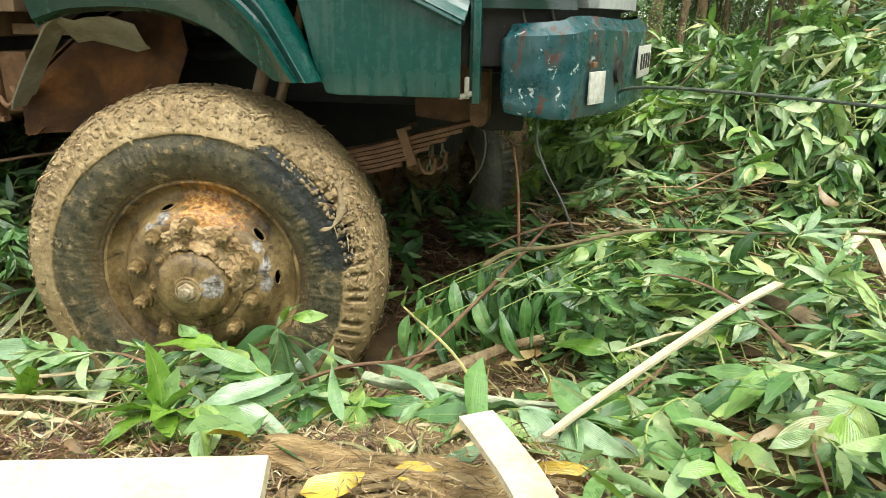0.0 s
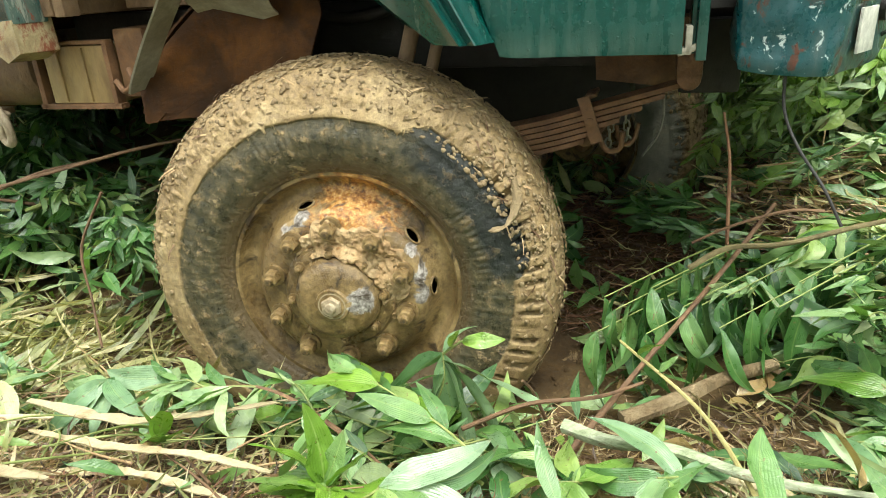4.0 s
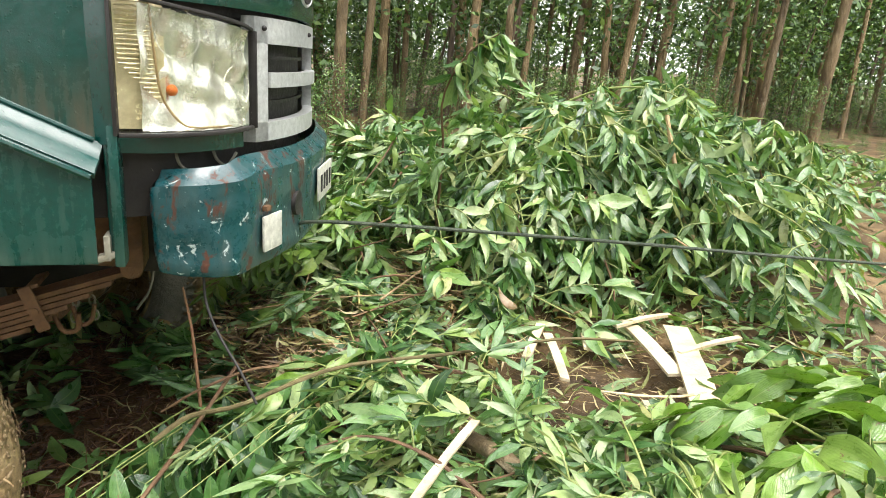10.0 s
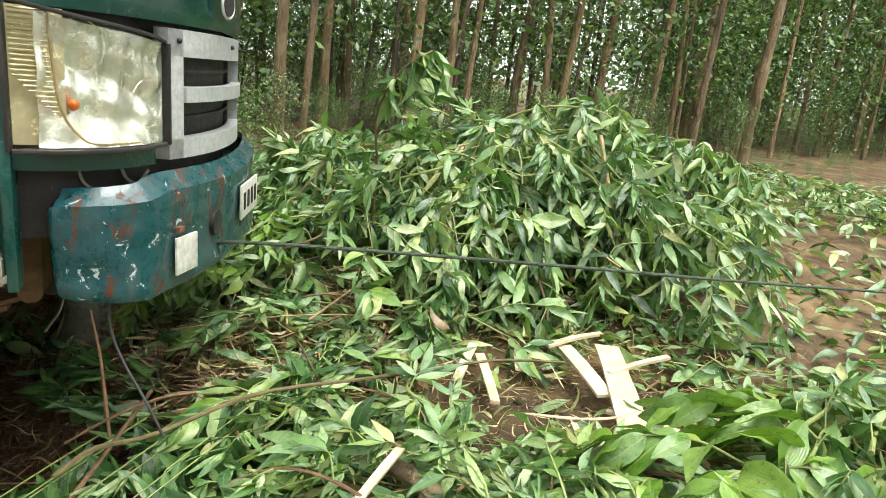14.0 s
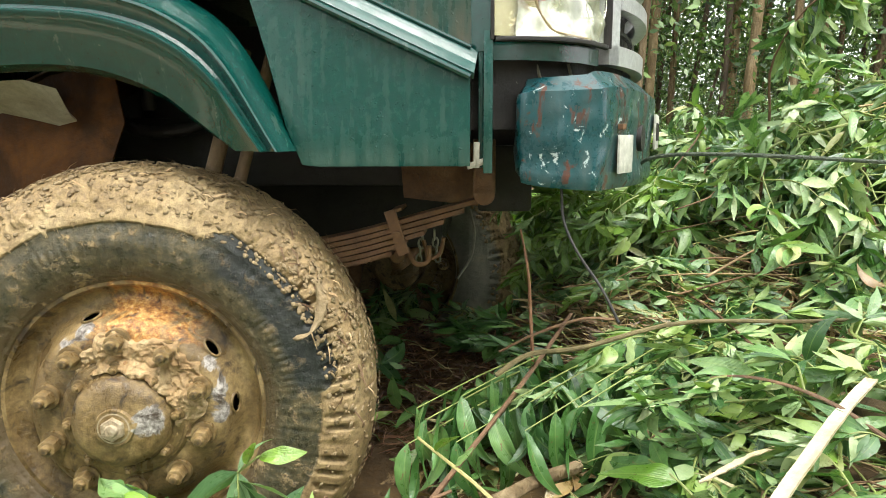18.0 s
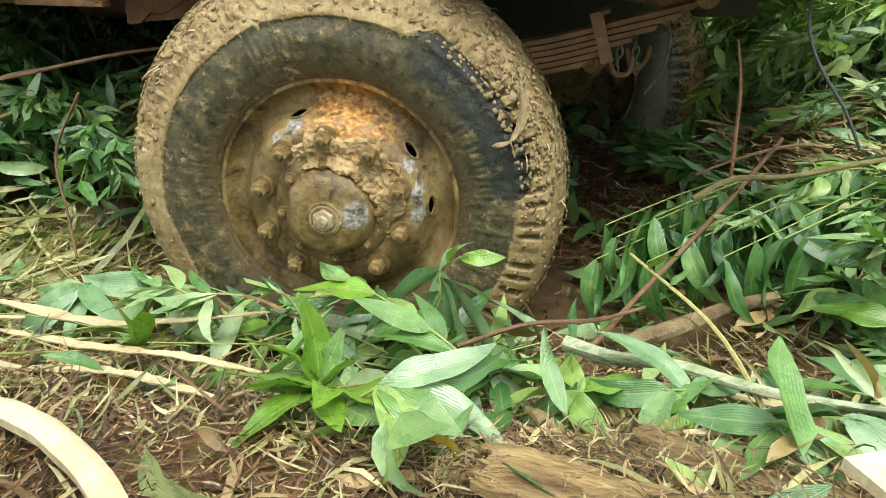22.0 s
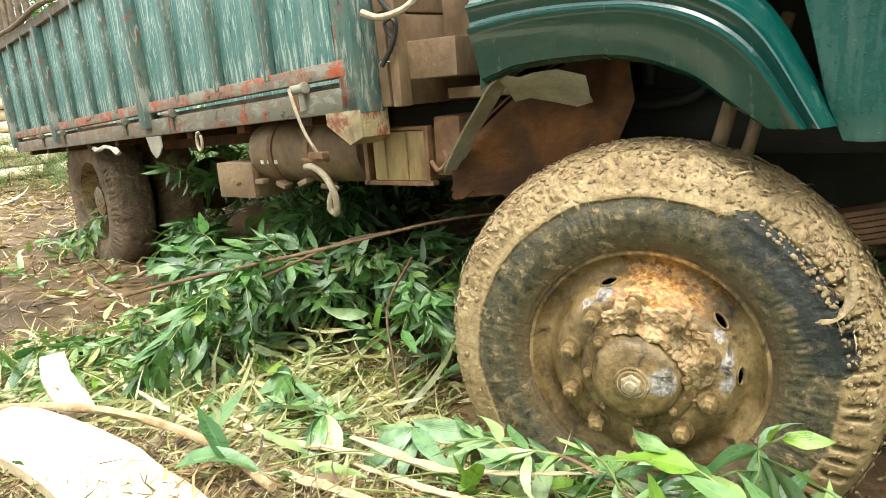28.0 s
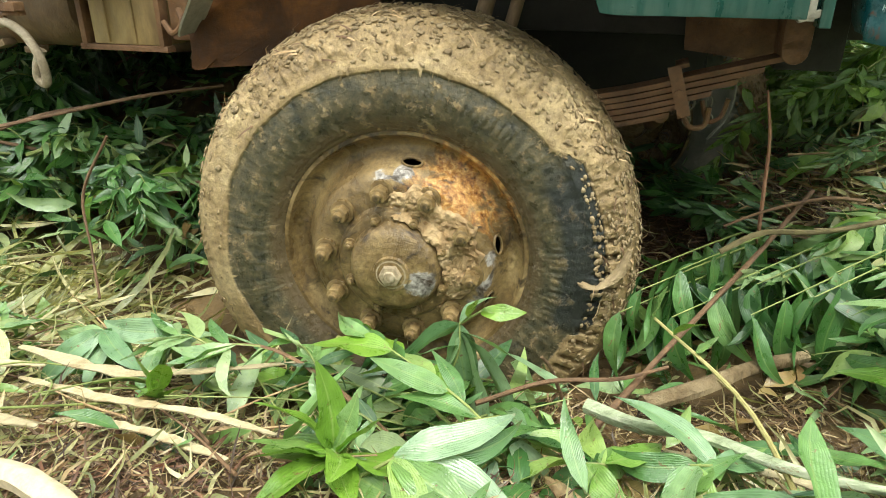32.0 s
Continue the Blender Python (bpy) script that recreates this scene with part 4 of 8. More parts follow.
# wheel-arch flare: from the arch's lip over two ridges to the groove
LIP = [(-.74, 1.06), (-.70, 1.073), (-.647, 1.087), (-.511, 1.094), (-.389, 1.084), (-.276, 1.043), (-.201, .988), (-.134, .941)]
GROOVE = [(-.76, 1.285), (-.66, 1.29), (-.53, 1.288), (-.431, 1.277), (-.327, 1.262), (-.225, 1.228), (-.124, 1.147), (-.012, .940)]
lip, groove = run([(a, 0, b) for a, b in LIP], 40), run([(a, 0, b) for a, b in GROOVE], 40)
BULGE = [(0.0, -.010), (0.06, -.030), (0.35, -.046), (0.48, -.058), (0.53, -.064), (0.56, -.064), (0.585, -.050), (0.62, -.046), (0.72, -.052), (0.76, -.058), (0.785, -.056), (0.81, -.042), (0.84, -.034), (0.94, -.008), (1.0, .012)]
bm = bmesh.new()
grid = []
for s, out in BULGE:
    grid.append([Vector((lip[i].x + (groove[i].x - lip[i].x) * s, out, lip[i].z + (groove[i].z - lip[i].z) * s)) for i in range(40)])
sheet(bm, grid, 0.006, (0, 1, 0))
part("wheel_arch", bm, GREEN, truck, "green flared wheel arch with two ridges")
# front lower panel with its sloping ledge, and the cab side above
bm = bmesh.new()
grid = []
for j, s in enumerate([0, .04, .25, .5, .75, .92, .97, 1.0]):
    row = []
    for i in range(26):
        q = i / 25
        u = -.42 + q * (.318 + .42)
        top = 1.425 + (1.080 - 1.425) * ((u + .42) / .738)
        low = .910 if u > .0 else .910 + (1.30 - .910) * smooth01((0.0 - u) / .12) * 0.9
        z = low + (top - low) * s
        row.append((u, 0.004 * math.sin(u * 9) + 0.002 * (j in (0, 7)) + 0.003 * noise.noise(Vector((u * 5, z * 5, 0))), z))
    grid.append(row)
sheet(bm, grid, 0.006, (0, 1, 0))
part("front_panel", bm, GREEN_DIRTY, truck, "green lower cab panel, dirty along its bottom edge")
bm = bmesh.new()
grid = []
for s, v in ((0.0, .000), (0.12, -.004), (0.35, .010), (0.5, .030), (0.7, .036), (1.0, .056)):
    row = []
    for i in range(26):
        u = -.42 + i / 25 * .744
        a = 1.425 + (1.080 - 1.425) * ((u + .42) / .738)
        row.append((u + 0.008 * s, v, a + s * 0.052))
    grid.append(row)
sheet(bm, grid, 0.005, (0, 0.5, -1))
part("ledge", bm, LEDGE, truck, "wet sloping ledge with sky gloss put into its pale paint")
for name_, dz, dv, rr in (("ledge_lip", -.004, -.006, .0065), ("ledge_bead", .056, .052, .005)):
    bm = bmesh.new()
    tube(bm, [(u, dv, 1.425 - .345 * ((u + .42) / .738) + dz) for u in np.linspace(-.42, .318, 20)], rr, 8)
    part(name_, bm, GREEN, truck, "rolled edge of the wet ledge")
bm = bmesh.new()
sheet(bm, [[(.316, .060, z), (.330, .052, z), (.346, .041, z), (.356, .036, z), (.358, .060, z)] for z in (1.128, 1.20, 1.30, 1.405)], .005, (-.2, 1, 0))
part("corner_pillar", bm, GREEN, truck, "dark green cab corner beside the lamp")
bm = bmesh.new()
sheet(bm, [[(p[0], p[1], z) for p in ((.33, .060), (.41, .058), (.47, .078), (.535, .126), (.585, .196))] for z in (1.112, 1.128, 1.146)], .012, (-.3, 1, 0))
part("lamp_sill", bm, GREEN, truck, "narrow dark green sill below the lamp")
bm = bmesh.new()
grid = []
for j in range(9):
    row = []
    for i in range(26):
        u = -.78 + i / 25 * (.325 + .78)
        a = 1.425 + (1.080 - 1.425) * max(0.0, (u + .42) / .738) + 0.045
        row.append((u, 0.058 + 0.05 * (j / 8) ** 2, a + (2.15 - a) * j / 8))
    grid.append(row)
sheet(bm, grid, 0.012, (0, 1, 0))
part("cab_side", bm, GREEN_SPLASH, truck, "dark green cab side above the ledge, smeared with mud")
bm = bmesh.new()
sheet(bm, [[(-.78, .03, 1.05), (-.78, .03, 1.3), (-.78, .06, 1.5)], [(-.42, .02, 1.28), (-.42, .02, 1.36), (-.42, .06, 1.5)]], 0.006, (0, 1, 0))
part("sill_panel", bm, GREEN, truck)
# cab front, rounded in plan, and the closed box behind it
NOSE = [(.335, .065), (.40, .070), (.47, .090), (.54, .135), (.60, .205), (.66, .29), (.72, .42), (.77, .60), (.80, .80), (.805, .95)]
half = run([(a, b) for a, b in NOSE], 22)
nose = half + [Vector((p.x, 1.9 - p.y, 0)) for p in half[-2::-1]]
bm = bmesh.new()
sheet(bm, [[Vector((p.x + dx, p.y, z)) for p in nose] for z, dx in ((1.395, -.012), (1.42, -.004), (1.6, -.02), (1.85, -.06), (2.15, -.16))], 0.012, (-1, 0, 0))
part("cab_front", bm, GREEN, truck, "rounded dark green cab front")
bm = bmesh.new()
sheet(bm, [[Vector((p.x - .05, p.y + (.02 if p.y < .9 else -.02), z)) for p in nose] for z in (.98, 1.12, 1.25, 1.42)], 0.01, (-1, 0, 0))
part("front_bulkhead", bm, BLACK, truck, "dark sheet metal behind lamps and grille")
bm = bmesh.new()
slab(bm, [(-.78, .1, 2.15), (.2, .1, 2.15), (.64, .95, 2.15), (.2, 1.8, 2.15), (-.78, 1.8, 2.15)], (0, 0, .03))
part("cab_roof", bm, GREEN, truck)
bm = bmesh.new()
box(bm, (-.79, .95, 1.62), (.02, 1.72, 1.08))
part("cab_back", bm, GREEN_DIRTY, truck)
bm = bmesh.new()
box(bm, (-.22, 1.86, 1.62), (1.1, .03, 1.1))
part("cab_side", bm, GREEN, truck, "far side of the green cab")
bm = bmesh.new()
box(bm, (-.2, .95, 1.40), (1.1, 1.5, .04))
part("cab_floor", bm, BLACK, truck)
bm = bmesh.new()
lathe(bm, [(.030, .0), (.034, -.004), (.030, -.008), (.026, -.004)], 28, True)
part("badge_ring", bm, SILVER, truck, "plain round badge", pose(.735, .42, 1.455, 0, 0, 62))
bm = bmesh.new()
rod(bm, (0, 0, 0), (0, -.006, 0), .025, seg=28)
part("badge_disc", bm, BLACK, truck, "", pose(.737, .42, 1.455, 0, 0, 62))

# head lamp: housing, chrome bowls, ribbed corner, glass
lampline = run([(.364, .030), (.41, .032), (.47, .052), (.535, .100), (.585, .170), (.606, .215)], 30)


def lamp_grid(zs, inset, a=0, b=30):
    return [[Vector((p.x - inset * (0.3 + 0.6 * (a + i) / 29), p.y + inset * 0.85, z(s=(a + i) / 29))) for i, p in enumerate(lampline[a:b])] for z in zs]


bm = bmesh.new()
bot, top = lambda s: 1.150 + 0.004 * s, lambda s: 1.398 - 0.045 * s
levels = [lambda s, k=k: bot(s) + (top(s) - bot(s)) * k for k in (0.02, .2, .4, .6, .8, 0.98)]
sheet(bm, lamp_grid(levels, 0.002), 0.0025, (-.3, 1, 0))
lamp = part("head_lamp", bm, GLASS, truck, "clear head lamp glass over chrome bowls")
lamp.visible_shadow = False
bm = bmesh.new()
for z0, z1 in ((lambda s: bot(s) - .006, lambda s: bot(s) + .002), (lambda s: top(s) - .001, lambda s: top(s) + .006)):
    sheet(bm, lamp_grid([z0, z1], -0.004), 0.02, (-.3, 1, 0))
box(bm, (.359, .040, 1.275), (.007, .03, .256))
box(bm, (.607, .224, 1.252), (.006, .02, .204), (0, 0, 60))
part("lamp_frame", bm, BLACK, lamp, "thin dark frame round the lamp", bev=0.002)
bm = bmesh.new()
grid = []
for j in range(26):
    row = []
    k = j / 25
    for i in range(60):
        s = .20 + .80 * i / 59
        p = lampline[min(28, int(s * 29))].lerp(lampline[min(29, int(s * 29) + 1)], s * 29 - int(s * 29))
        hollow = .010 + .030 * math.sin(math.pi * k) ** .6 * math.sin(math.pi * min(1, max(0, (s - .2) / .8))) ** .5
        hollow += .006 * math.sin(s * 46) * (k > .45) + .005 * math.sin(k * 17 + s * 7) + .010 * noise.noise(Vector((s * 9, k * 4, 2)))
        row.append(Vector((p.x - hollow * (.3 + .6 * s), p.y + hollow * .85, bot(s) + (top(s) - bot(s)) * (.02 + .96 * k))))
    grid.append(row)
sheet(bm, grid, .003, (-.3, 1, 0))
part("reflector", bm, LAMP_SILVER, lamp, "bright fluted reflector")
for c, rr, turn in (((.470, .066, 1.335), .040, 18), ((.572, .165, 1.235), .040, 50)):
    bm = bmesh.new()
    tube(bm, [(math.cos(t) * rr, 0, math.sin(t) * rr * 1.15) for t in np.linspace(0, 2 * math.pi, 33)], .0013, 6)
    part("bowl_ring", bm, LAMP_SILVER, lamp, "", pose(*c, 0, 0, turn))
for q2 in range(6):
    bm = bmesh.new()
    box(bm, (0, 0, 0), (.008, .006, .022))
    part("step_reflector", bm, LAMP_SILVER, lamp, "", pose(.515 + q2 * .014, .092 + q2 * .017, 1.335 - q2 * .003, 12, 0, 40))
for k in range(22):
    zk = 1.208 + 0.0084 * k
    left = .368 + max(0.0, 1.277 - zk) * .94
    right = .424 + .016 * max(0.0, (1.30 - zk) / .09)
    if right - left < .006:
        continue
    bm = bmesh.new()
    sheet(bm, [[(u, .044 + (u - .368) * .12 + dv, z) for u in np.linspace(left, right, 6)] for z, dv in ((zk, .002), (zk + .002, 0), (zk + .004, .002))], 0.004, (-.1, 1, 0))
    part("rib", bm, AMBER, lamp)
bm = bmesh.new()
sheet(bm, [[(u, .056 + (u - .36) * .14, 1.158 + (1.392 - 1.158) * s) for u in np.linspace(.362, .445, 8)] for s in (0, .3, .6, 1)], 0.004, (-.1, 1, 0))
part("corner_reflector", bm, AMBER, lamp, "warm-tinted reflector behind the ribs")
bm = bmesh.new()
tube(bm, [(.424, .046, 1.392), (.430, .047, 1.30), (.440, .05, 1.22), (.470, .062, 1.172), (.50, .08, 1.162), (.56, .145, 1.16)], .0024, 8, 30)
part("lens_seam", bm, CREAM, lamp, "yellowed seam in the lamp lens")


bm = bmesh.new()
bmesh.ops.create_uvsphere(bm, u_segments=14, v_segments=8, radius=.011, matrix=pose(.456, .064, 1.232))
part("bulb", bm, ORANGE, lamp, "orange indicator bulb")
# grille: silver frame with two slots
gline = run([(.612, .222), (.66, .292), (.715, .41), (.762, .575), (.788, .76), (.795, .95)], 26)
gfull = gline + [Vector((p.x, 1.9 - p.y, 0)) for p in gline[-2::-1]]


def gband(bm, z0, z1, a, b, out=0.0, thick=0.028):
    sheet(bm, [[Vector((p.x + out, p.y, z)) for p in gfull[a:b]] for z in (z0, (z0 + z1) / 2, z1)], thick, (-1, .35, 0))


bm = bmesh.new()
gband(bm, 1.330, 1.385, 0, 51)
gband(bm, 1.236, 1.268, 3, 48, 0.006)
gband(bm, 1.118, 1.160, 0, 51)
gband(bm, 1.118, 1.385, 0, 4)
gband(bm, 1.118, 1.385, 22, 30)
gband(bm, 1.118, 1.385, 47, 51)
grille = part("grille", bm, SILVER, truck, "silver plastic grille with two dark slots", bev=0.002)
for z in (1.20, 1.30):
    bm = bmesh.new()
    gband(bm, z - .004, z + .004, 3, 23, -0.03, 0.01)
    part("slat", bm, BLACK, grille)
for k in (2, 14, 20):
    bm = bmesh.new()
    p = gfull[k]
    bmesh.ops.create_uvsphere(bm, u_segments=10, v_segments=6, radius=.006, matrix=pose(p.x + .002, p.y - .002, 1.362))
    part("rivet", bm, BLACK, grille)

# bumper, bent and peeling
bline = run([(.414, .130), (.412, .070), (.416, .050), (.45, .046), (.51, .048), (.565, .068), (.592, .094), (.616, .140), (.66, .215), (.71, .33), (.76, .47), (.81, .64), (.84, .80), (.85, .95)], 46)
bfull = bline + [Vector((p.x, 1.9 - p.y, 0)) for p in bline[-2::-1]]
bm = bmesh.new()
grid = []
NZ = 16
for j in range(NZ):
    s = j / (NZ - 1)
    row = []
    for i, p in enumerate(bfull):
        q = i / 45
        b0 = .888 - .036 * smooth01(q * 2.0) - .004 * math.sin(q * 9)
        t0 = 1.060 + .026 * smooth01(q * 2.6) + .014 * q + .005 * math.sin(q * 14)
        d = Vector((-(bfull[min(i + 1, 90)] - bfull[max(i - 1, 0)]).y, (bfull[min(i + 1, 90)] - bfull[max(i - 1, 0)]).x, 0)).normalized()
        inn = .034 * smooth01((s - .86) / .14) + .006 * smooth01((.06 - s) / .06)
        dent = .009 * noise.noise(Vector((i * .16, s * 2.2, 1.7))) + .004 * noise.noise(Vector((i * .5, s * 6, 4)))
        row.append(Vector((p.x, p.y, b0 + (t0 - b0) * s)) + d * (inn + dent))
    grid.append(row)
sheet(bm, grid, 0.005, (-.4, .6, 0))
bumper = part("bumper", bm, BLUE, truck, "dented blue-green bumper with peeling paint and rust")


def on_bumper(i, z, out=0.004):
    p = bfull[i]
    t = bfull[i + 1] - bfull[i - 1]
    return pose(p.x + out * t.y / t.length * 1.0, p.y - out * t.x / t.length, z, 0, 0, math.degrees(math.atan2(t.y, t.x)))


def at_u(u):
    return min(range(4, 44), key=lambda i: abs(bfull[i].x - u))


bm = bmesh.new()
box(bm, (0, 0, 0), (.080, .006, .080))
part("reflector_plate", bm, PALE, bumper, "pale worn reflector", on_bumper(at_u(.634), .928, .008), bev=0.002)
bm = bmesh.new()
rod(bm, (0, .01, 0), (0, -.003, 0), .030, seg=28)
part("lamp_hole", bm, BLACK, bumper, "dark round lamp hole", on_bumper(at_u(.705), .960, .004))
bm = bmesh.new()
box(bm, (0, 0, 0), (.22, .006, .09))
plate = part("number_plate", bm, PALE, bumper, "pale plate with unreadable dark bars", on_bumper(at_u(.79), .975, .012), bev=0.002)
for k in range(4):
    bm = bmesh.new()
    box(bm, (-.075 + .048 * k, -.004, 0), (.020, .003, .045))
    part("bar", bm, BLACK, plate)
bm = bmesh.new()
box(bm, (0, 0, 0), (.02, .012, .012))
part("bolt_head", bm, RUST, bumper, "", on_bumper(at_u(.628), .985, .008), bev=0.002)
bm = bmesh.new()
tube(bm, [(.50, .07, .87), (.505, .06, .80), (.53, .03, .74), (.57, -.02, .68), (.60, -.05, .62)], .0028, 8, 18)
part("cable", bm, BLACK, truck, "thin black cable hanging under the bumper")

# space between panel and bumper
bm = bmesh.new()
box(bm, (.352, .055, 1.03), (.018, .05, .27))
box(bm, (.338, .10, 1.03), (.01, .10, .25))
part("bracket", bm, GREEN_DIRTY, truck, bev=0.002)
bm = bmesh.new()
box(bm, (.395, .42, .865), (.13, .16, .16))
part("frame_horn", bm, BLACK, truck, "dark chassis end behind the bumper", bev=0.01)
bm = bmesh.new()
box(bm, (.335, .05, .915), (.05, .03, .012), (0, -18, 0))
box(bm, (.33, .06, .93), (.012, .05, .05))
part("step_bracket", bm, GREYP, truck, bev=0.002)
for k, (a, b, c) in enumerate(((.40, .11, 1.10), (.45, .13, 1.11), (.52, .18, 1.115))):
    bm = bmesh.new()
    tube(bm, [(a, b, c), (a + .01, b, c - .03), (a + .03, b + .02, c - .045), (a + .05, b + .04, c - .02)], .0035, 6, 14)
    part("wire", bm, GREYP, truck)

bm = bmesh.new()
slab(bm, [(.15, .33, .82), (.33, .33, .80), (.345, .33, .93), (.26, .33, .985), (.14, .33, .96)], (0, .012, 0))
part("hanger_plate", bm, RUST, truck, "rusty hanger plate above the spring", bev=.003)
for k in range(3):
    bm = bmesh.new()
    rod(bm, (.18 + .06 * k, .332, .87 + .02 * k), (.18 + .06 * k, .318, .87 + .02 * k), .010, seg=10)
    part("rivet", bm, RUST, truck)
# running gear
bm = bmesh.new()
for v in (.42, 1.42):
    box(bm, (-.42, v, .93), (1.85, .07, .17))
for u in (.3, -.9):
    box(bm, (u, .92, .93), (.08, 1.0, .12))
part("chassis_frame", bm, BLACK, truck, "dark rusty chassis rails", bev=0.006)
spring = None
for k in range(6):
    bm = bmesh.new()
    cut = 0.05 * k
    line = [(.345 - cut * .9, .25, .832 - .0135 * k - .012 * k), (.20 - cut * .3, .25, .792 - .0135 * k - .004 * k), (-.02, .25, .735 - .013 * k), (-.36, .25, .69 - .013 * k), (-.75, .25, .75 - .013 * k), (-1.02 + cut, .25, .85 - .013 * k)]
    grid = []
    for dv in (-.035, .035):
        grid.append([p + Vector((0, dv, 0)) for p in run(line, 24)])
    sheet(bm, grid, 0.0105, (0, 0, -1))
    ob = part("spring_leaf", bm, RUST, spring or truck, "brown rusty leaf spring" if not spring else "")
    spring = spring or ob
for u, zc in ((.148, .752), (-.28, .668), (-.45, .668), (-.7, .70)):
    bm = bmesh.new()
    tip = -18 if u > 0 else 0
    box(bm, (u, .205, zc), (.026, .008, .105), (0, tip, 0))
    box(bm, (u, .25, zc + .05), (.026, .09, .008), (0, tip, 0))
    rod(bm, (u, .197, zc - .005), (u, .21, zc - .005), .010, seg=10)
    part("spring_clamp", bm, RUST, truck, "", bev=0.001)
bm = bmesh.new()
rod(bm, (.345, .20, .838), (.345, .31, .838), .024, seg=20)
box(bm, (.345, .25, .90), (.05, .10, .12))
part("spring_eye", bm, RUST, truck, bev=0.003)
bm = bmesh.new()
tube(bm, [(-.37, .22, .45), (-.37, .32, .50), (-.37, .6, .43), (-.37, 1.2, .43), (-.37, 1.5, .50), (-.37, 1.62, .45)], .05, 12, 26, rough=.1)
rod(bm, (-.37, .06, .42), (-.37, .24, .42), .15, .12, 30)
part("front_axle", bm, MUDDY, truck, "muddy front axle and brake drum")
bm = bmesh.new()
rod(bm, (-.30, .13, .70), (-.20, .25, 1.16), .018, seg=14)
rod(bm, (-.22, .16, .78), (-.14, .27, 1.16), .014, seg=14)
part("damper", bm, MUDDY, truck, "grey-brown shock absorber tubes")
bm = bmesh.new()
box(bm, (-.3, .72, 1.06), (.62, .34, .40))
rod(bm, (-.42, .40, 1.02), (-.42, .56, 1.02), .085, seg=24)
rod(bm, (-.30, .36, 1.10), (-.30, .55, 1.10), .05, seg=20)
tube(bm, [(-.56, .33, 1.02), (-.50, .31, .985), (-.42, .31, .98), (-.34, .33, 1.0), (-.30, .35, 1.06)], .016, 10, 20)
tube(bm, [(-.52, .30, 1.12), (-.42, .29, 1.125), (-.33, .30, 1.12)], .010, 8, 12)
rod(bm, (-.45, .29, 1.03), (-.45, .29, 1.16), .016, seg=12)
# extra black box, added to shut out the daylight behind the arch
box(bm, (-.66, .95, 1.12), (.30, .5, .60))
part("engine", bm, BLACK, truck, "black oily engine parts in the arch, with an added gap-closing box", bev=0.006)
bm = bmesh.new()
rod(bm, (-.37, 1.45, .42), (-.37, 1.5, .42), .2, seg=30)
tube(bm, [(.12, .42, .66), (.10, .62, .60), (.14, .9, .62), (.12, 1.3, .66)], .02, 10, 20)
tube(bm, [(.16, .30, .70), (.18, .29, .665), (.21, .285, .67), (.215, .28, .71)], .006, 8, 14)
tube(bm, [(.20, .30, .72), (.215, .29, .68), (.24, .285, .69), (.25, .28, .73)], .005, 8, 14)
part("steering_rod", bm, RUST, truck, "rusty steering rods and links")
# no part seen here: a black box added to block the bright background
bm = bmesh.new()
box(bm, (-.15, .95, .80), (.75, .5, .34))
part("gearbox", bm, BLACK, truck, "dark box added under the cab to block the bright background", bev=.03)
bm = bmesh.new()
tube(bm, [(.30, .80, .739), (.315, .80, .667), (.303, .80, .587), (.261, .80, .52)], .004, 8, 20)
part("brake_hose", bm, GREYP, truck, "thin pale brake hose")
for a, b in (((.189, .40, .725), (.177, .40, .645)), ((.217, .40, .728), (.228, .40, .65))):
    for k in range(4):
        bm = bmesh.new()
        c = Vector(a).lerp(Vector(b), (k + .5) / 4)
        tube(bm, [c + Vector((.007 * math.cos(t) * (k % 2), .007 * math.cos(t) * (1 - k % 2), .013 * math.sin(t))) for t in np.linspace(0, 2 * math.pi, 13)], .0028, 6)
        part("chain_link", bm, GREYP, truck)
# rusty arch liner behind the wheel, its grey rubber strip, and the mud flap
bm = bmesh.new()
arch = run([(-.50, .15, 1.14), (-.62, .15, 1.10), (-.74, .15, 1.04), (-.86, .15, .95), (-.93, .15, .84), (-.965, .15, .775)], 18)
grid = []
for dv in (0, .10, .25, .42):
    grid.append([p + Vector((.05 * dv, dv, 0)) for p in arch])
sheet(bm, grid, 0.005, (-1, 0, .6))
slab(bm, [(-.965, .145, .755), (-.62, .155, .785), (-.50, .155, .86), (-.44, .155, 1.0), (-.46, .155, 1.13), (-.60, .155, 1.10), (-.745, .15, 1.03), (-.86, .15, .945), (-.95, .15, .84)], (0, .006, 0))
part("arch_liner", bm, RUST_DARK, truck, "wet rust-brown arch liner")
bm = bmesh.new()
strap = run([(-.70, .02, 1.088), (-.745, .03, 1.065), (-.79, .045, 1.02), (-.86, .07, .95), (-.925, .09, .87), (-.945, .10, .842)], 20)
grid = []
for s in (0, .5, 1):
    grid.append([p + Vector((-.012 + .022 * s, .06 * s, -.006 + .010 * s)) for p in strap])
sheet(bm, grid, 0.006, (.5, .4, -.6))
part("rubber_strip", bm, GREYP, truck, "grey worn rubber strip along the liner")
bm = bmesh.new()
grid = [[(-.74 + .055 * i + .01 * math.sin(i * 2 + j), .035 + .03 * j, 1.085 - .004 * i - .022 * j - .010 * math.sin(i * 1.7 + j)) for i in range(5)] for j in range(4)]
sheet(bm, grid, 0.005, (0, .4, -1))
part("torn_sheet", bm, GREYP, truck, "torn grey sheet under the arch edge")
bm = bmesh.new()
grid = [[(-.955 + .03 * i, .14 + .002 * i, .862 + .004 * i - (.11 - .006 * i) * j / 3 - .008 * math.sin(i * 2.3) * (j == 3)) for i in range(10)] for j in range(4)]
sheet(bm, grid, 0.005, (0, 1, 0))
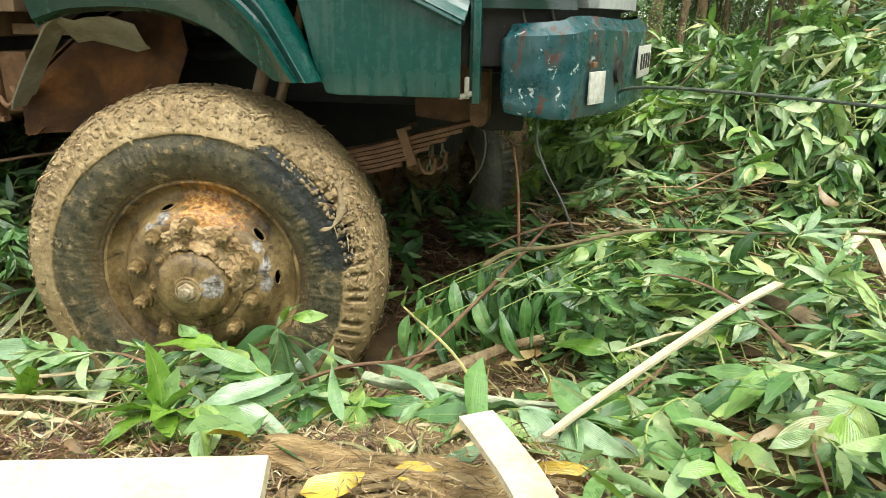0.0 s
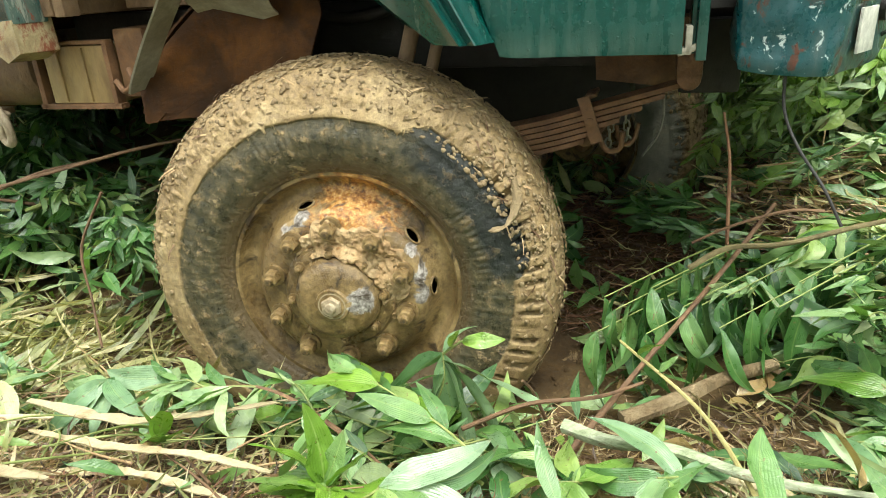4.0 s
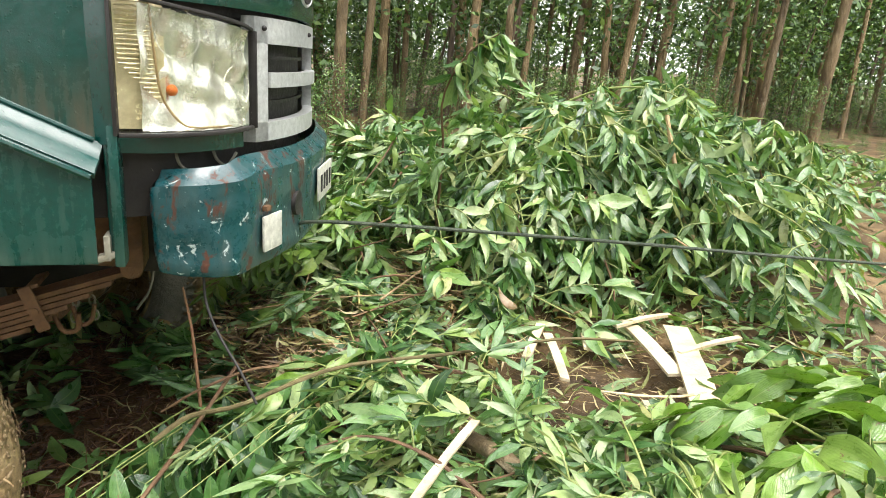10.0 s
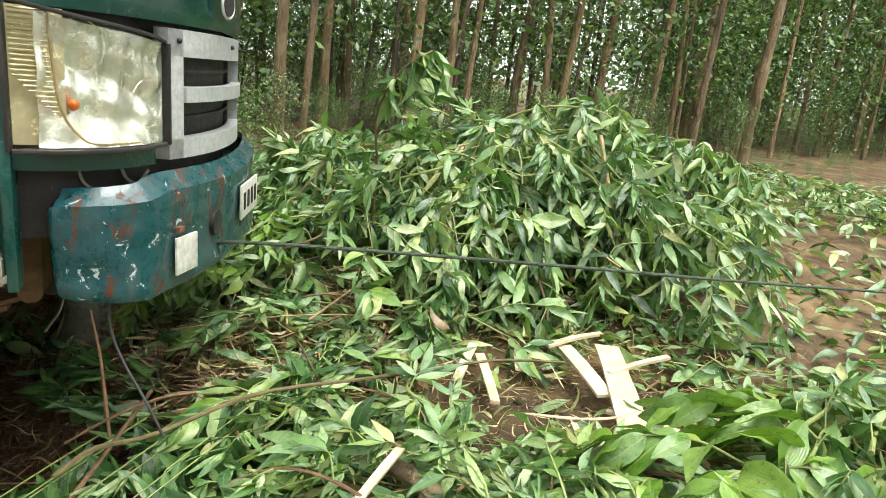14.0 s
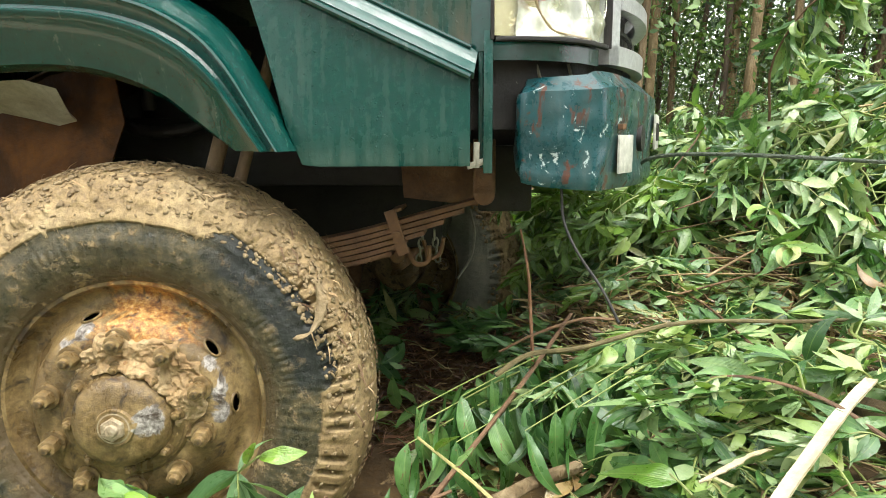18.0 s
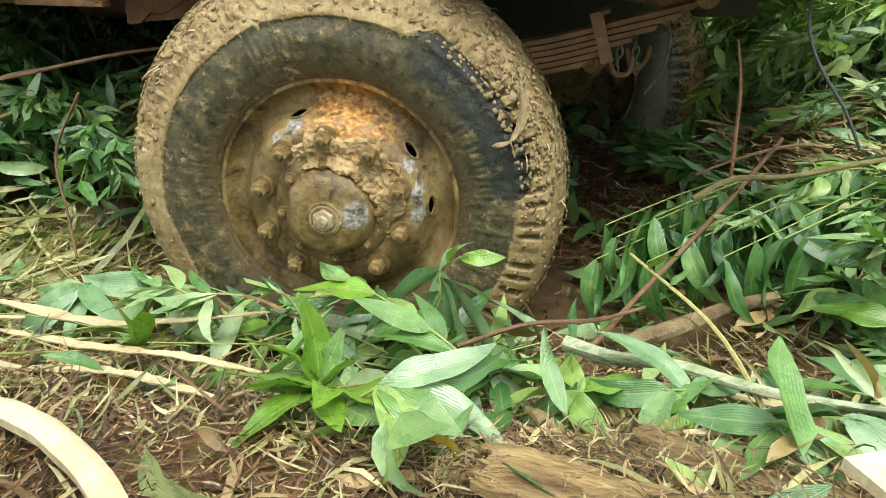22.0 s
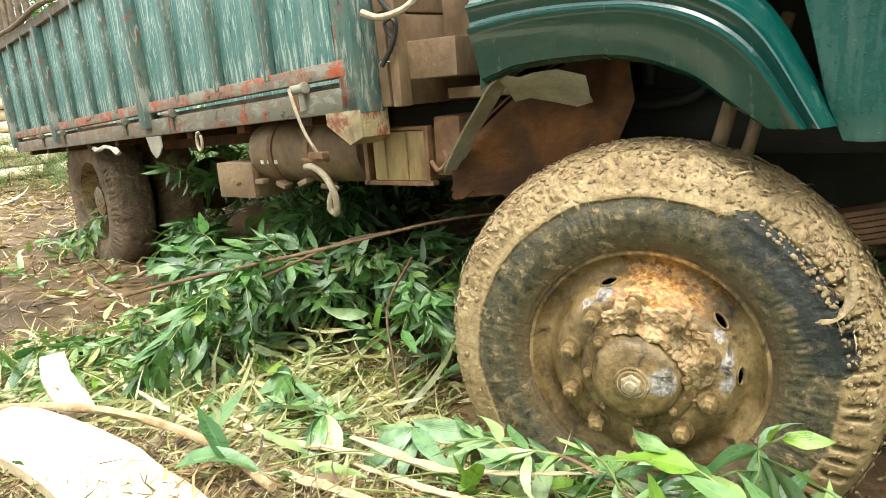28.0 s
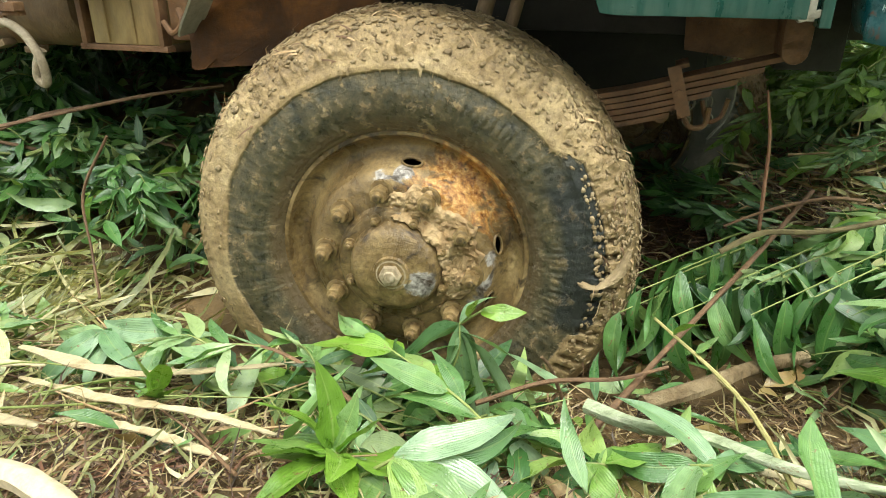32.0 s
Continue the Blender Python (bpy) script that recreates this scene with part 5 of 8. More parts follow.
part("mud_flap", bm, RUST_DARK, truck, "rusty ragged edge of the mud guard")
# battery box
bm = bmesh.new()
box(bm, (-1.145, .235, .875), (.205, .16, .145))
batt = part("battery_box", bm, CREAM, truck, "stained cream battery box with ribbed front", bev=0.004)
for u in (-1.20, -1.12):
    bm = bmesh.new()
    box(bm, (u, .153, .875), (.007, .008, .135))
    part("box_rib", bm, CREAM, batt, bev=0.0015)
bm = bmesh.new()
box(bm, (-1.16, .165, .795), (.26, .03, .014))
box(bm, (-1.165, .165, .955), (.25, .03, .010))
box(bm, (-1.275, .165, .875), (.016, .03, .17))
box(bm, (-1.045, .165, .875), (.014, .03, .16))
part("box_frame", bm, RUST, batt, "", bev=0.002)
bm = bmesh.new()
box(bm, (-.985, .26, .90), (.09, .18, .17))
tube(bm, [(-1.03, .15, .86), (-1.0, .14, .835), (-.97, .14, .86), (-.985, .15, .89)], .007, 8, 14)
part("air_filter", bm, RUST, truck, bev=0.01)
# air tank with straps
bm = bmesh.new()
pr = [(.002, 0), (.06, .004), (.095, .02), (.108, .05), (.110, .10), (.110, .46), (.108, .51), (.095, .54), (.06, .556), (.002, .56)]
lathe(bm, pr, 40)
tank = part("air_tank", bm, MUDDY, truck, "muddy cylindrical air tank", pose(-1.90, .30, .885, 0, 0, -90))
for y in (.15, .33):
    bm = bmesh.new()
    lathe(bm, [(.111, y - .012), (.117, y - .010), (.117, y + .010), (.111, y + .012)], 40)
    part("strap", bm, RUST, tank, "", pose(0, 0, 0))
bm = bmesh.new()
for k in range(3):
    box(bm, (-1.80 + .035 * k, .197, .862), (.018, .008, .030), (0, 10, 0))
part("chalk_mark", bm, PALE, truck, "unreadable pale mark", bev=0.001)
bm = bmesh.new()
box(bm, (-1.97, .30, .785), (.20, .20, .13), (0, 0, 0))
part("tool_box", bm, MUDDY, truck, "pale box below the tank", bev=0.006)
for k in range(5):
    bm = bmesh.new()
    box(bm, (-1.95 + .11 * k, .22, .772 + .01 * (k % 2)), (.045, .04, .018), (0, 20 * (k % 3 - 1), 0))
    part("tank_clip", bm, MUDDY, truck, bev=0.003)
bm = bmesh.new()
tube(bm, [(-1.56, .17, .84), (-1.50, .14, .845), (-1.43, .12, .82), (-1.385, .11, .765), (-1.385, .115, .715), (-1.40, .12, .70), (-1.418, .12, .715), (-1.41, .12, .75), (-1.39, .125, .785)], .0115, 10, 40)
part("looped_hose", bm, HOSE, truck, "beige hose hanging in a loop")
# drive shaft and rear axle, in the dark
bm = bmesh.new()
rod(bm, (-.6, .92, .75), (-4.0, 1.62, .58), .05, seg=18)
rod(bm, (-4.18, 1.0, .52), (-3.94, 2.3, .52), .07, seg=18)
bmesh.ops.create_uvsphere(bm, u_segments=20, v_segments=12, radius=.19, matrix=pose(-4.06, 1.65, .52))
part("rear_axle", bm, MUDDY, truck, "muddy rear axle and shaft")

# unseen black block, added to keep the space under the bed dark
bm = bmesh.new()
box(bm, (-1.5, 1.62, .70), (1.3, .36, .50))
part("fuel_tank", bm, BLACK, truck, "dark block added on the far side to hide lit ground", bev=.05)
# cargo bed: turned and tipped to fit the camera's view, dropping towards the rear
SKEW = Matrix.Translation((-1.155, .03, 1.05)) @ Euler((0, radians(-2.4), radians(-12))).to_matrix().to_4x4() @ Matrix.Translation((1.155, -.03, -1.05))


def bed_part(name, bm, material, parent, label="", m=None, bev=0.0):
    """A part of the bed; m is its place before the bed is turned."""
    return part(name, bm, material, parent, label, SKEW @ (m or pose(0, 0, 0)), bev)


bm = bmesh.new()
box(bm, (-3.22, .035, 1.052), (4.12, .05, .070))
bed_part("bed_sill", bm, RAIL, truck, "weathered sill beam with red and grey paint", bev=0.005)
bm = bmesh.new()
box(bm, (-3.24, .030, 1.138), (4.08, .045, .045))
side_gate = bed_part("side_gate_rail", bm, RED, truck, "worn red lower rail of the side gate", bev=0.004)
BOARD_MESH = bmesh.new()
box(BOARD_MESH, (0, 0, .28), (.330, .018, .56))
BOARD_MESH = mesh_of("board", BOARD_MESH, BOARD, bev=0.003)
POST_MESH = bmesh.new()
box(POST_MESH, (0, 0, .285), (.032, .040, .58))
POST_MESH = mesh_of("gate_rib", POST_MESH, POST, bev=0.003)
STOUT = bmesh.new()
box(STOUT, (0, 0, .25), (.075, .060, .66))
STOUT = mesh_of("gate_post", STOUT, POST, bev=0.005)
for k in range(11):
    part("board", BOARD_MESH, None, side_gate, "", pose(-1.44 - .362 * k, .044, 1.155))
    if k not in (3, 7, 10):
        part("gate_rib", POST_MESH, None, side_gate, "", pose(-1.621 - .362 * k, .024, 1.15))
for u in (-2.707, -4.155, -5.25):
    part("gate_post", STOUT, None, side_gate, "stout worn post between two gate sections", pose(u, .016, 1.13))
bm = bmesh.new()
box(bm, (-3.25, .030, 1.735), (4.06, .045, .05))
part("top_rail", bm, RAIL, side_gate, "", bev=0.004)
for u in (-4.42, -4.62, -4.80, -4.98, -5.13, -5.26):
    bm = bmesh.new()
    tube(bm, [(u, .05, 1.70), (u + .01, .055, 2.0), (u - .015, .05, 2.32)], .020, 8, 8, rough=.2)
    part("rack_stake", bm, TWIG_BROWN, side_gate, "brown wooden stake of the rack")
bm = bmesh.new()
tube(bm, [(-3.6, .0, 1.775), (-4.0, -.01, 1.79), (-4.5, -.005, 1.775), (-5.28, .0, 1.80)], .016, 8, 20, rough=.15)
part("rack_pole", bm, TWIG_BROWN, side_gate, "thin pole lashed along the top rail")
bm = bmesh.new()
box(bm, (-1.195, .055, 1.36), (.085, .09, .70))
bed_part("corner_post", bm, POST, truck, "dark weathered corner post of the bed", bev=0.006)
bm = bmesh.new()
slab(bm, [(-1.32, .008, 1.02), (-1.155, .008, 1.02), (-1.155, .008, .945), (-1.215, .008, .925), (-1.32, .008, .985)], (0, .10, 0))
bed_part("corner_gusset", bm, GUSSET, truck, "pale corner gusset plate with rusty paint", bev=0.004)
bm = bmesh.new()
for v in (.46, 1.36):
    box(bm, (-3.2, v, .985), (4.0, .07, .09))
bed_part("bed_rail", bm, RUST_DARK, truck, "dark rusty rails below the bed", bev=0.006)
# muddy head board of three planks, facing forwards
for z0, z1 in ((1.02, 1.14), (1.145, 1.265), (1.27, 1.40), (1.405, 1.55)):
    bm = bmesh.new()
    box(bm, (-1.118 + .006 * math.sin(z0 * 30), .93, (z0 + z1) / 2), (.04, 1.7, z1 - z0))
    bed_part("head_board", bm, MUDDY, truck, "", bev=0.005)
for c, s in (((-1.06, .08, 1.30), (.03, .05, .56)), ((-.87, .20, 1.045), (.22, .03, .03)), ((-.97, .35, 1.14), (.16, .5, .10)), ((-.93, .45, 1.30), (.12, .5, .22))):
    bm = bmesh.new()
    box(bm, c, s)
    part("bed_support", bm, MUDDY, truck, "mud-spattered bed support", bev=0.004)
bm = bmesh.new()
tube(bm, [(-1.08, .04, 1.30), (-1.04, .05, 1.24), (-1.05, .04, 1.18), (-1.09, .04, 1.13)], .007, 8, 18)
tube(bm, [(-1.06, .04, 1.26), (-1.03, .04, 1.23), (-1.05, .045, 1.20), (-1.07, .04, 1.235), (-1.04, .04, 1.25)], .005, 6, 18)
part("dark_cord", bm, BLACK, truck, "dark cord tied at the bed corner")
bm = bmesh.new()
tube(bm, [(-1.11, .0, 1.268), (-1.06, .01, 1.25), (-1.0, .03, 1.262), (-.96, .05, 1.29)], .009, 8, 18)
part("brown_rope", bm, HOSE, truck)
bm = bmesh.new()
box(bm, (-3.22, .95, 1.09), (4.1, 1.8, .03))
bed_part("bed_floor", bm, RAIL, truck)
for u in (-1.5, -1.95, -2.4, -2.85, -3.3, -3.75, -4.2, -4.65, -5.1):
    bm = bmesh.new()
    box(bm, (u, .93, 1.03), (.06, 1.75, .08))
    bed_part("cross_beam", bm, RUST_DARK, truck, bev=0.004)
bm = bmesh.new()
box(bm, (-3.24, 1.86, 1.44), (4.08, .04, .6))
bed_part("far_gate", bm, BOARD, truck)
bm = bmesh.new()
box(bm, (-5.27, .95, 1.44), (.04, 1.8, .6))
bed_part("tail_gate", bm, BOARD, truck)
for u, z in ((-1.43, 1.102), (-2.43, 1.098), (-2.99, 1.098), (-4.03, 1.098), (-4.5, 1.098)):
    bm = bmesh.new()
    rod(bm, (-.035, 0, 0), (.035, 0, 0), .013, seg=14)
    box(bm, (0, .012, -.035), (.030, .012, .06))
    rod(bm, (.030, 0, 0), (.042, 0, 0), .017, seg=14)
    bed_part("hinge", bm, GREYP if u > -1.5 else RAIL, truck, "worn steel hinge of the side gate", pose(u, -.004, z), bev=0.002)
bm = bmesh.new()
tube(bm, [(-1.405, -.01, 1.09), (-1.385, -.012, 1.03), (-1.365, -.008, .97), (-1.345, .0, .925), (-1.34, .01, .905)], .005, 8, 24)
part("hanging_cord", bm, HOSE, truck, "beige cord hanging from the hinge")
bm = bmesh.new()
box(bm, (-1.345, .02, .895), (.06, .03, .02))
box(bm, (-1.37, .03, .88), (.10, .02, .012))
part("cord_hook", bm, RUST, truck, bev=0.002)
bm = bmesh.new()
tube(bm, [(-2.19 + .022 * math.cos(a), .0, .975 + .035 * math.sin(a)) for a in np.linspace(1.2, 7.0, 20)], .006, 8)
bed_part("rope_ring", bm, HOSE, truck, "steel ring below the sill")
bm = bmesh.new()
slab(bm, [(-2.73, -.002, 1.015), (-2.57, -.002, 1.015), (-2.57, -.002, .965), (-2.61, -.002, .935), (-2.65, -.002, .92), (-2.70, -.002, .95)], (0, .006, 0))
bed_part("sill_tab", bm, GREYP, truck, "pale steel tab below the sill", bev=0.001)
bm = bmesh.new()
tube(bm, [(-3.62, .03, .995), (-3.45, .0, .985), (-3.30, .01, .99), (-3.12, .0, .955)], .012, 8, 30, rough=1.2, flat=.45)
bed_part("frayed_cloth", bm, GREYP, truck, "frayed pale cloth above the rear wheel")
# wire rope from the bumper, drawn tight
bm = bmesh.new()
tube(bm, [(1.13, .36, .865), (1.20, .16, .925), (1.9, -.005, .885), (3.0, -.16, .79), (5.5, -.55, .62), (9.0, -1.0, .55)], .0045, 8, 60)
wire_rope = single("wire_rope", bm, ROPE, "taut dark wire rope tied to the truck bumper", "rope")


# ---------------------------------------------------------------- leaves
def blades(pos, yaw, pitch, roll, length, width, bend, sickle, fold, n=7, across=3):
    """Vertices, faces and uv of many narrow acacia leaves, each bent, folded and curved to one side."""
    pos = np.asarray(pos, float).reshape(-1, 3)
    N = len(pos)
    full = lambda v: np.broadcast_to(np.asarray(v, float), (N,))[:, None]
    yaw, pitch, roll, length, width, bend, sickle, fold = map(full, (yaw, pitch, roll, length, width, bend, sickle, fold))
    t = np.linspace(0, 1, n)[None, :]
    shape = np.clip(np.sin(np.pi * np.clip(t, 0, 1) ** 0.82), 0, 1) ** 0.75 * (1 - 0.25 * t)
    w = width / 2 * np.maximum(shape, 0.05)
    safe = np.where(np.abs(bend) < 1e-3, 1e-3, bend)
    ax = length * np.sin(safe * t) / safe
    az = -length * (1 - np.cos(safe * t)) / safe
    ay = sickle * length * (t * t - 0.35 * t)
    V = []
    for u in np.linspace(-1.0, 1.0, across):
        x = ax + 0 * w
        y = ay + u * w
        z = az + fold * abs(u) * w + 0.18 * w * u * np.sin(t * 7 + sickle * 60) + 0.10 * w * abs(u) * np.sin(t * 15 + sickle * 90 + u)
        if across > 3:
            z = z + 0.025 * w * np.cos(u * 9.4)
        V.append(np.stack([x, y, z], -1))
    V = np.stack(V, 2)                       # N, n, across, xyz
    roll = roll + sickle * 8.0 * (t - .3)    # each blade twists a little
    cr, sr = np.cos(roll)[..., None], np.sin(roll)[..., None]
    x, y, z = V[..., 0], V[..., 1], V[..., 2]
    y, z = y * cr - z * sr, y * sr + z * cr
    cp, sp = np.cos(pitch)[..., None], np.sin(pitch)[..., None]
    x, z = x * cp - z * sp, x * sp + z * cp
    cy, sy = np.cos(yaw)[..., None], np.sin(yaw)[..., None]
    x, y = x * cy - y * sy, x * sy + y * cy
    V = np.stack([x, y, z], -1) + pos[:, None, None, :]
    V = V.reshape(N, -1, 3)
    k = n * across
    f = []
    for i in range(n - 1):
        for j in range(across - 1):
            a = i * across + j
            f.append((a, a + 1, a + across + 1, a + across))
    f = np.array(f)
    F = (f[None] + (np.arange(N) * k)[:, None, None]).reshape(-1, 4)
    uv = np.array([(j / (across - 1), i / (n - 1)) for i in range(n) for j in range(across)])
    return V.reshape(-1, 3), F, np.tile(uv, (N, 1))


def leaf_mesh(name, mat, **kw):
    V, F, UV = blades([(0, 0, 0)], 0, 0, 0, n=14, across=7, **kw)
    return raw_mesh(name, V, F, mat, UV)


LEAVES = [leaf_mesh("leaf", LEAF, length=l, width=w, bend=b, sickle=s, fold=f) for l, w, b, s, f in (
    (.14, .044, .5, .12, .25), (.16, .052, .9, -.10, .45), (.12, .042, .3, .14, .15), (.175, .056, .7, -.14, .3), (.15, .038, 1.3, .06, .6), (.13, .050, -.2, -.06, .2), (.11, .034, 1.0, .15, .5))]
FRESH = [leaf_mesh("leaf", LEAF_FRESH, length=l, width=w, bend=b, sickle=s, fold=f) for l, w, b, s, f in (
    (.14, .062, .3, .06, .2), (.16, .068, .8, -.06, .3), (.12, .056, .1, .1, .15))]

BIG = [leaf_mesh("leaf", LEAF_PALE, length=l, width=w, bend=b, sickle=s, fold=f) for l, w, b, s, f in (
    (.17, .050, .5, .10, .25), (.19, .058, .7, -.08, .35), (.16, .052, .3, .12, .15), (.20, .058, .9, -.12, .3))]
DARK = [leaf_mesh("leaf", LEAF_DARK, length=l, width=w, bend=b, sickle=s, fold=f) for l, w, b, s, f in (
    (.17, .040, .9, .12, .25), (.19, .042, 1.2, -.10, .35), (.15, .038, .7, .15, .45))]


def aim(p, way, roll=0.0):
    """A pose at p whose x axis points along way."""
    d = Vector(way).normalized()
    side = Vector((0, 0, 1)).cross(d)
    side = side.normalized() if side.length > 1e-4 else Vector((0, 1, 0))
    up = d.cross(side)
    m = Matrix((d, side, up)).transposed().to_4x4()
    return Matrix.Translation(p) @ m @ Matrix.Rotation(roll, 4, "X")


def spray(r, size, count, droop, meshes, label, group, stem=TWIG_GREEN, leafy=0.25, thin=.0035):
    """A leafy twig: a bowed stem along +x with single leaves set left and right, each hanging."""
    ob = thing("acacia_twig", label, "branch", pose(0, 0, 0), group)
    line = glide([(0, 0, 0), (size * .35, r.uniform(-.05, .05) * size, .10 * size), (size * .7, r.uniform(-.1, .1) * size, (.12 - droop * .3) * size), (size, r.uniform(-.15, .15) * size, (.05 - droop * .8) * size)], 14)
    b2 = bmesh.new()
    tube(b2, line, thin, 6, r2=thin * .35)
    part("stem", b2, stem, ob)
    for k in range(count):
        s = leafy + (1 - leafy) * k / max(1, count - 1)
        i = min(12, int(s * 13))
        p = line[i].lerp(line[i + 1], s * 13 - i)
        d = (line[i + 1] - line[i]).normalized()
        side = d.cross(Vector((0, 0, 1))).normalized() * (1 if k % 2 else -1)
        spreadk = r.uniform(.5, 1.2) * (1 - .5 * s)
        way = d + side * spreadk + Vector((0, 0, r.uniform(-.9, .25) - droop * .6 * s))
        part("leaf", r.choice(meshes), None, ob, "", aim(p, way, r.uniform(-1.0, 1.0)) @ Matrix.Scale(r.uniform(.75, 1.2), 4))
    return ob


def bough(r, size, shoots, droop, mat, label, group, leaf=(.085, .165), name="acacia_branch"):
    """A cut leafy branch: woody stem, side shoots that hang at their ends, leaves in loose whorls."""
    ob = thing(name, label, "branch", pose(0, 0, 0), group)
    line = glide([(0, 0, 0), (size * .4, r.uniform(-.08, .08) * size, .10 * size), (size * .75, r.uniform(-.12, .12) * size, (.13 - droop * .25) * size), (size, r.uniform(-.18, .18) * size, (.10 - droop * .6) * size)], 18)
    b2 = bmesh.new()
    tube(b2, line, .007, 7, r2=.002, rough=.15)
    part("stem", b2, TWIG_GREEN if r.random() < .6 else TWIG, ob)
    P, Y, PI, RO, Lg, Wd, Be, Si, Fo = [], [], [], [], [], [], [], [], []
    thin = bmesh.new()
    for q in range(shoots):
        s = .12 + .88 * q / (shoots - 1)
        i = min(16, int(s * 17))
        p = line[i]
        d = (line[i + 1] - line[i]).normalized()
        side = d.cross(Vector((0, 0, 1))).normalized() * (1 if q % 2 else -1)
        way = (d + side * r.uniform(.2, 1.3) * (1 - .6 * s) + Vector((0, 0, r.uniform(-.2, .7)))).normalized()
        ln2 = size * r.uniform(.16, .36)
        shoot = glide([p, p + way * ln2 * .5 + Vector((0, 0, .03)), p + way * ln2 + Vector((0, 0, -droop * ln2 * r.uniform(.2, .9)))], 9)
        tube(thin, shoot, .0028, 5, r2=.0012)
        big = r.uniform(.8, 1.15)
        for k in range(r.randint(11, 19)):
            e = shoot[r.randint(2, 8)]
            c = Vector((r.gauss(0, 1), r.gauss(0, 1), r.gauss(0, .8))).normalized()
            w = (way * .55 + c * .75 + Vector((0, 0, -.25 - .65 * droop))).normalized()
            P.append(tuple(e)), Y.append(math.atan2(w.y, w.x)), PI.append(math.asin(max(-1, min(1, w.z)))), RO.append(r.gauss(0, .8))
            L = r.uniform(*leaf) * big
            Lg.append(L), Wd.append(L * r.uniform(.20, .33)), Be.append(r.uniform(-.1, 1.2)), Si.append(r.uniform(-.16, .16)), Fo.append(r.uniform(.05, .6))
    V, F, UV = blades(P, Y, PI, RO, Lg, Wd, Be, Si, Fo, 6)
    f = part("foliage", raw_mesh("foliage", V, F, mat, UV), None, ob)
    tagged(f, kind="stuff")
    tagged(part("shoot_tangle", thin, TWIG_GREEN, ob), kind="stuff")
    return ob


def hanging(r, size, tips, label, group):
    """A branch whose tips hang down in dense whorls of limp leaves."""
    ob = thing("acacia_branch", label, "branch", pose(0, 0, 0), group)
    line = glide([(0, 0, 0), (size * .4, r.uniform(-.06, .06), .08 * size), (size * .8, r.uniform(-.1, .1), .02 * size), (size, r.uniform(-.12, .12), -.16 * size)], 14)
    b2 = bmesh.new()
    tube(b2, line, .007, 7, r2=.0025, rough=.15)
    part("stem", b2, TWIG_GREEN, ob)
    P, Y, PI, RO, Lg, Wd, Be, Si, Fo = [], [], [], [], [], [], [], [], []
    thin = bmesh.new()
    for q in range(tips):
        p = line[min(13, 3 + int(11 * (q + r.random()) / tips))]
        side = (-1 if q % 2 else 1) * r.uniform(.04, .22)
        drop = r.uniform(.14, .34)
        out = r.uniform(-.02, .14)
        shoot = glide([p, p + Vector((out * .6, side * .7, .02)), p + Vector((out, side, -drop * .5)), p + Vector((out * 1.1, side * 1.1, -drop))], 12)
        tube(thin, shoot, .003, 5, r2=.0012)
        for k in range(r.randint(20, 28)):
            e = shoot[r.randint(3, 11)]
            c = Vector((r.gauss(0, 1), r.gauss(0, 1), r.gauss(0, .3))).normalized()
            w = (c * .80 + Vector((0, 0, -.70))).normalized()
            P.append(tuple(e)), Y.append(math.atan2(w.y, w.x)), PI.append(math.asin(max(-1, min(1, w.z)))), RO.append(r.gauss(0, .5))
            L = r.uniform(.075, .155)
            Lg.append(L), Wd.append(L * r.uniform(.21, .32)), Be.append(r.uniform(.0, .7)), Si.append(r.uniform(-.14, .14)), Fo.append(r.uniform(.1, .6))
    V, F, UV = blades(P, Y, PI, RO, Lg, Wd, Be, Si, Fo, 7)
    tagged(part("foliage", raw_mesh("foliage", V, F, LEAF, UV), None, ob), kind="stuff")
    tagged(part("shoot_tangle", thin, TWIG_GREEN, ob), kind="stuff")
    return ob


R3 = random.Random(21)
SPRAYS = [spray(R3, R3.uniform(.28, .5), R3.randint(9, 14), R3.uniform(.1, .7), LEAVES + FRESH[:1], "cut acacia twig with narrow glossy green leaves", "cut twigs on the ground") for _ in range(8)]
BOUGHS = [bough(R3, R3.uniform(.5, .95), R3.randint(6, 10), R3.uniform(.2, 1.0), LEAF, "felled acacia branch with drooping green leaves", "branches of the brush pile", (.075, .155)) for _ in range(12)]
SMALL = [bough(R3, R3.uniform(.3, .5), R3.randint(4, 6), R3.uniform(.1, .8), LEAF, "small torn acacia branch with narrow leaves", "torn branches on the ground", (.06, .13), "torn_branch") for _ in range(8)]


# leaves coloured darker for the shade under the truck
SHADE_BOUGHS = [bough(R3, R3.uniform(.45, .8), R3.randint(7, 10), R3.uniform(.2, .9), LEAF_DARK, "acacia branch under the truck, shade put into its dark leaves", "branches under the truck", (.085, .165)) for _ in range(4)]
FRESH_BOUGHS = [bough(R3, R3.uniform(.4, .7), R3.randint(6, 9), R3.uniform(.2, .8), LEAF_FRESH, "torn branch with bright green leaves beyond the bumper", "branches beyond the bumper", (.08, .15)) for _ in range(3)]
HANGING = [hanging(R3, R3.uniform(.45, .8), R3.randint(7, 10), "felled acacia branch with limp leaves hanging in whorls", "branches of the brush pile") for _ in range(5)]
BRIGHT = [spray(R3, R3.uniform(.3, .45), R3.randint(11, 15), R3.uniform(.1, .5), FRESH, "cut twig with broad bright-green leaves", "bright twigs beside the track") for _ in range(3)]


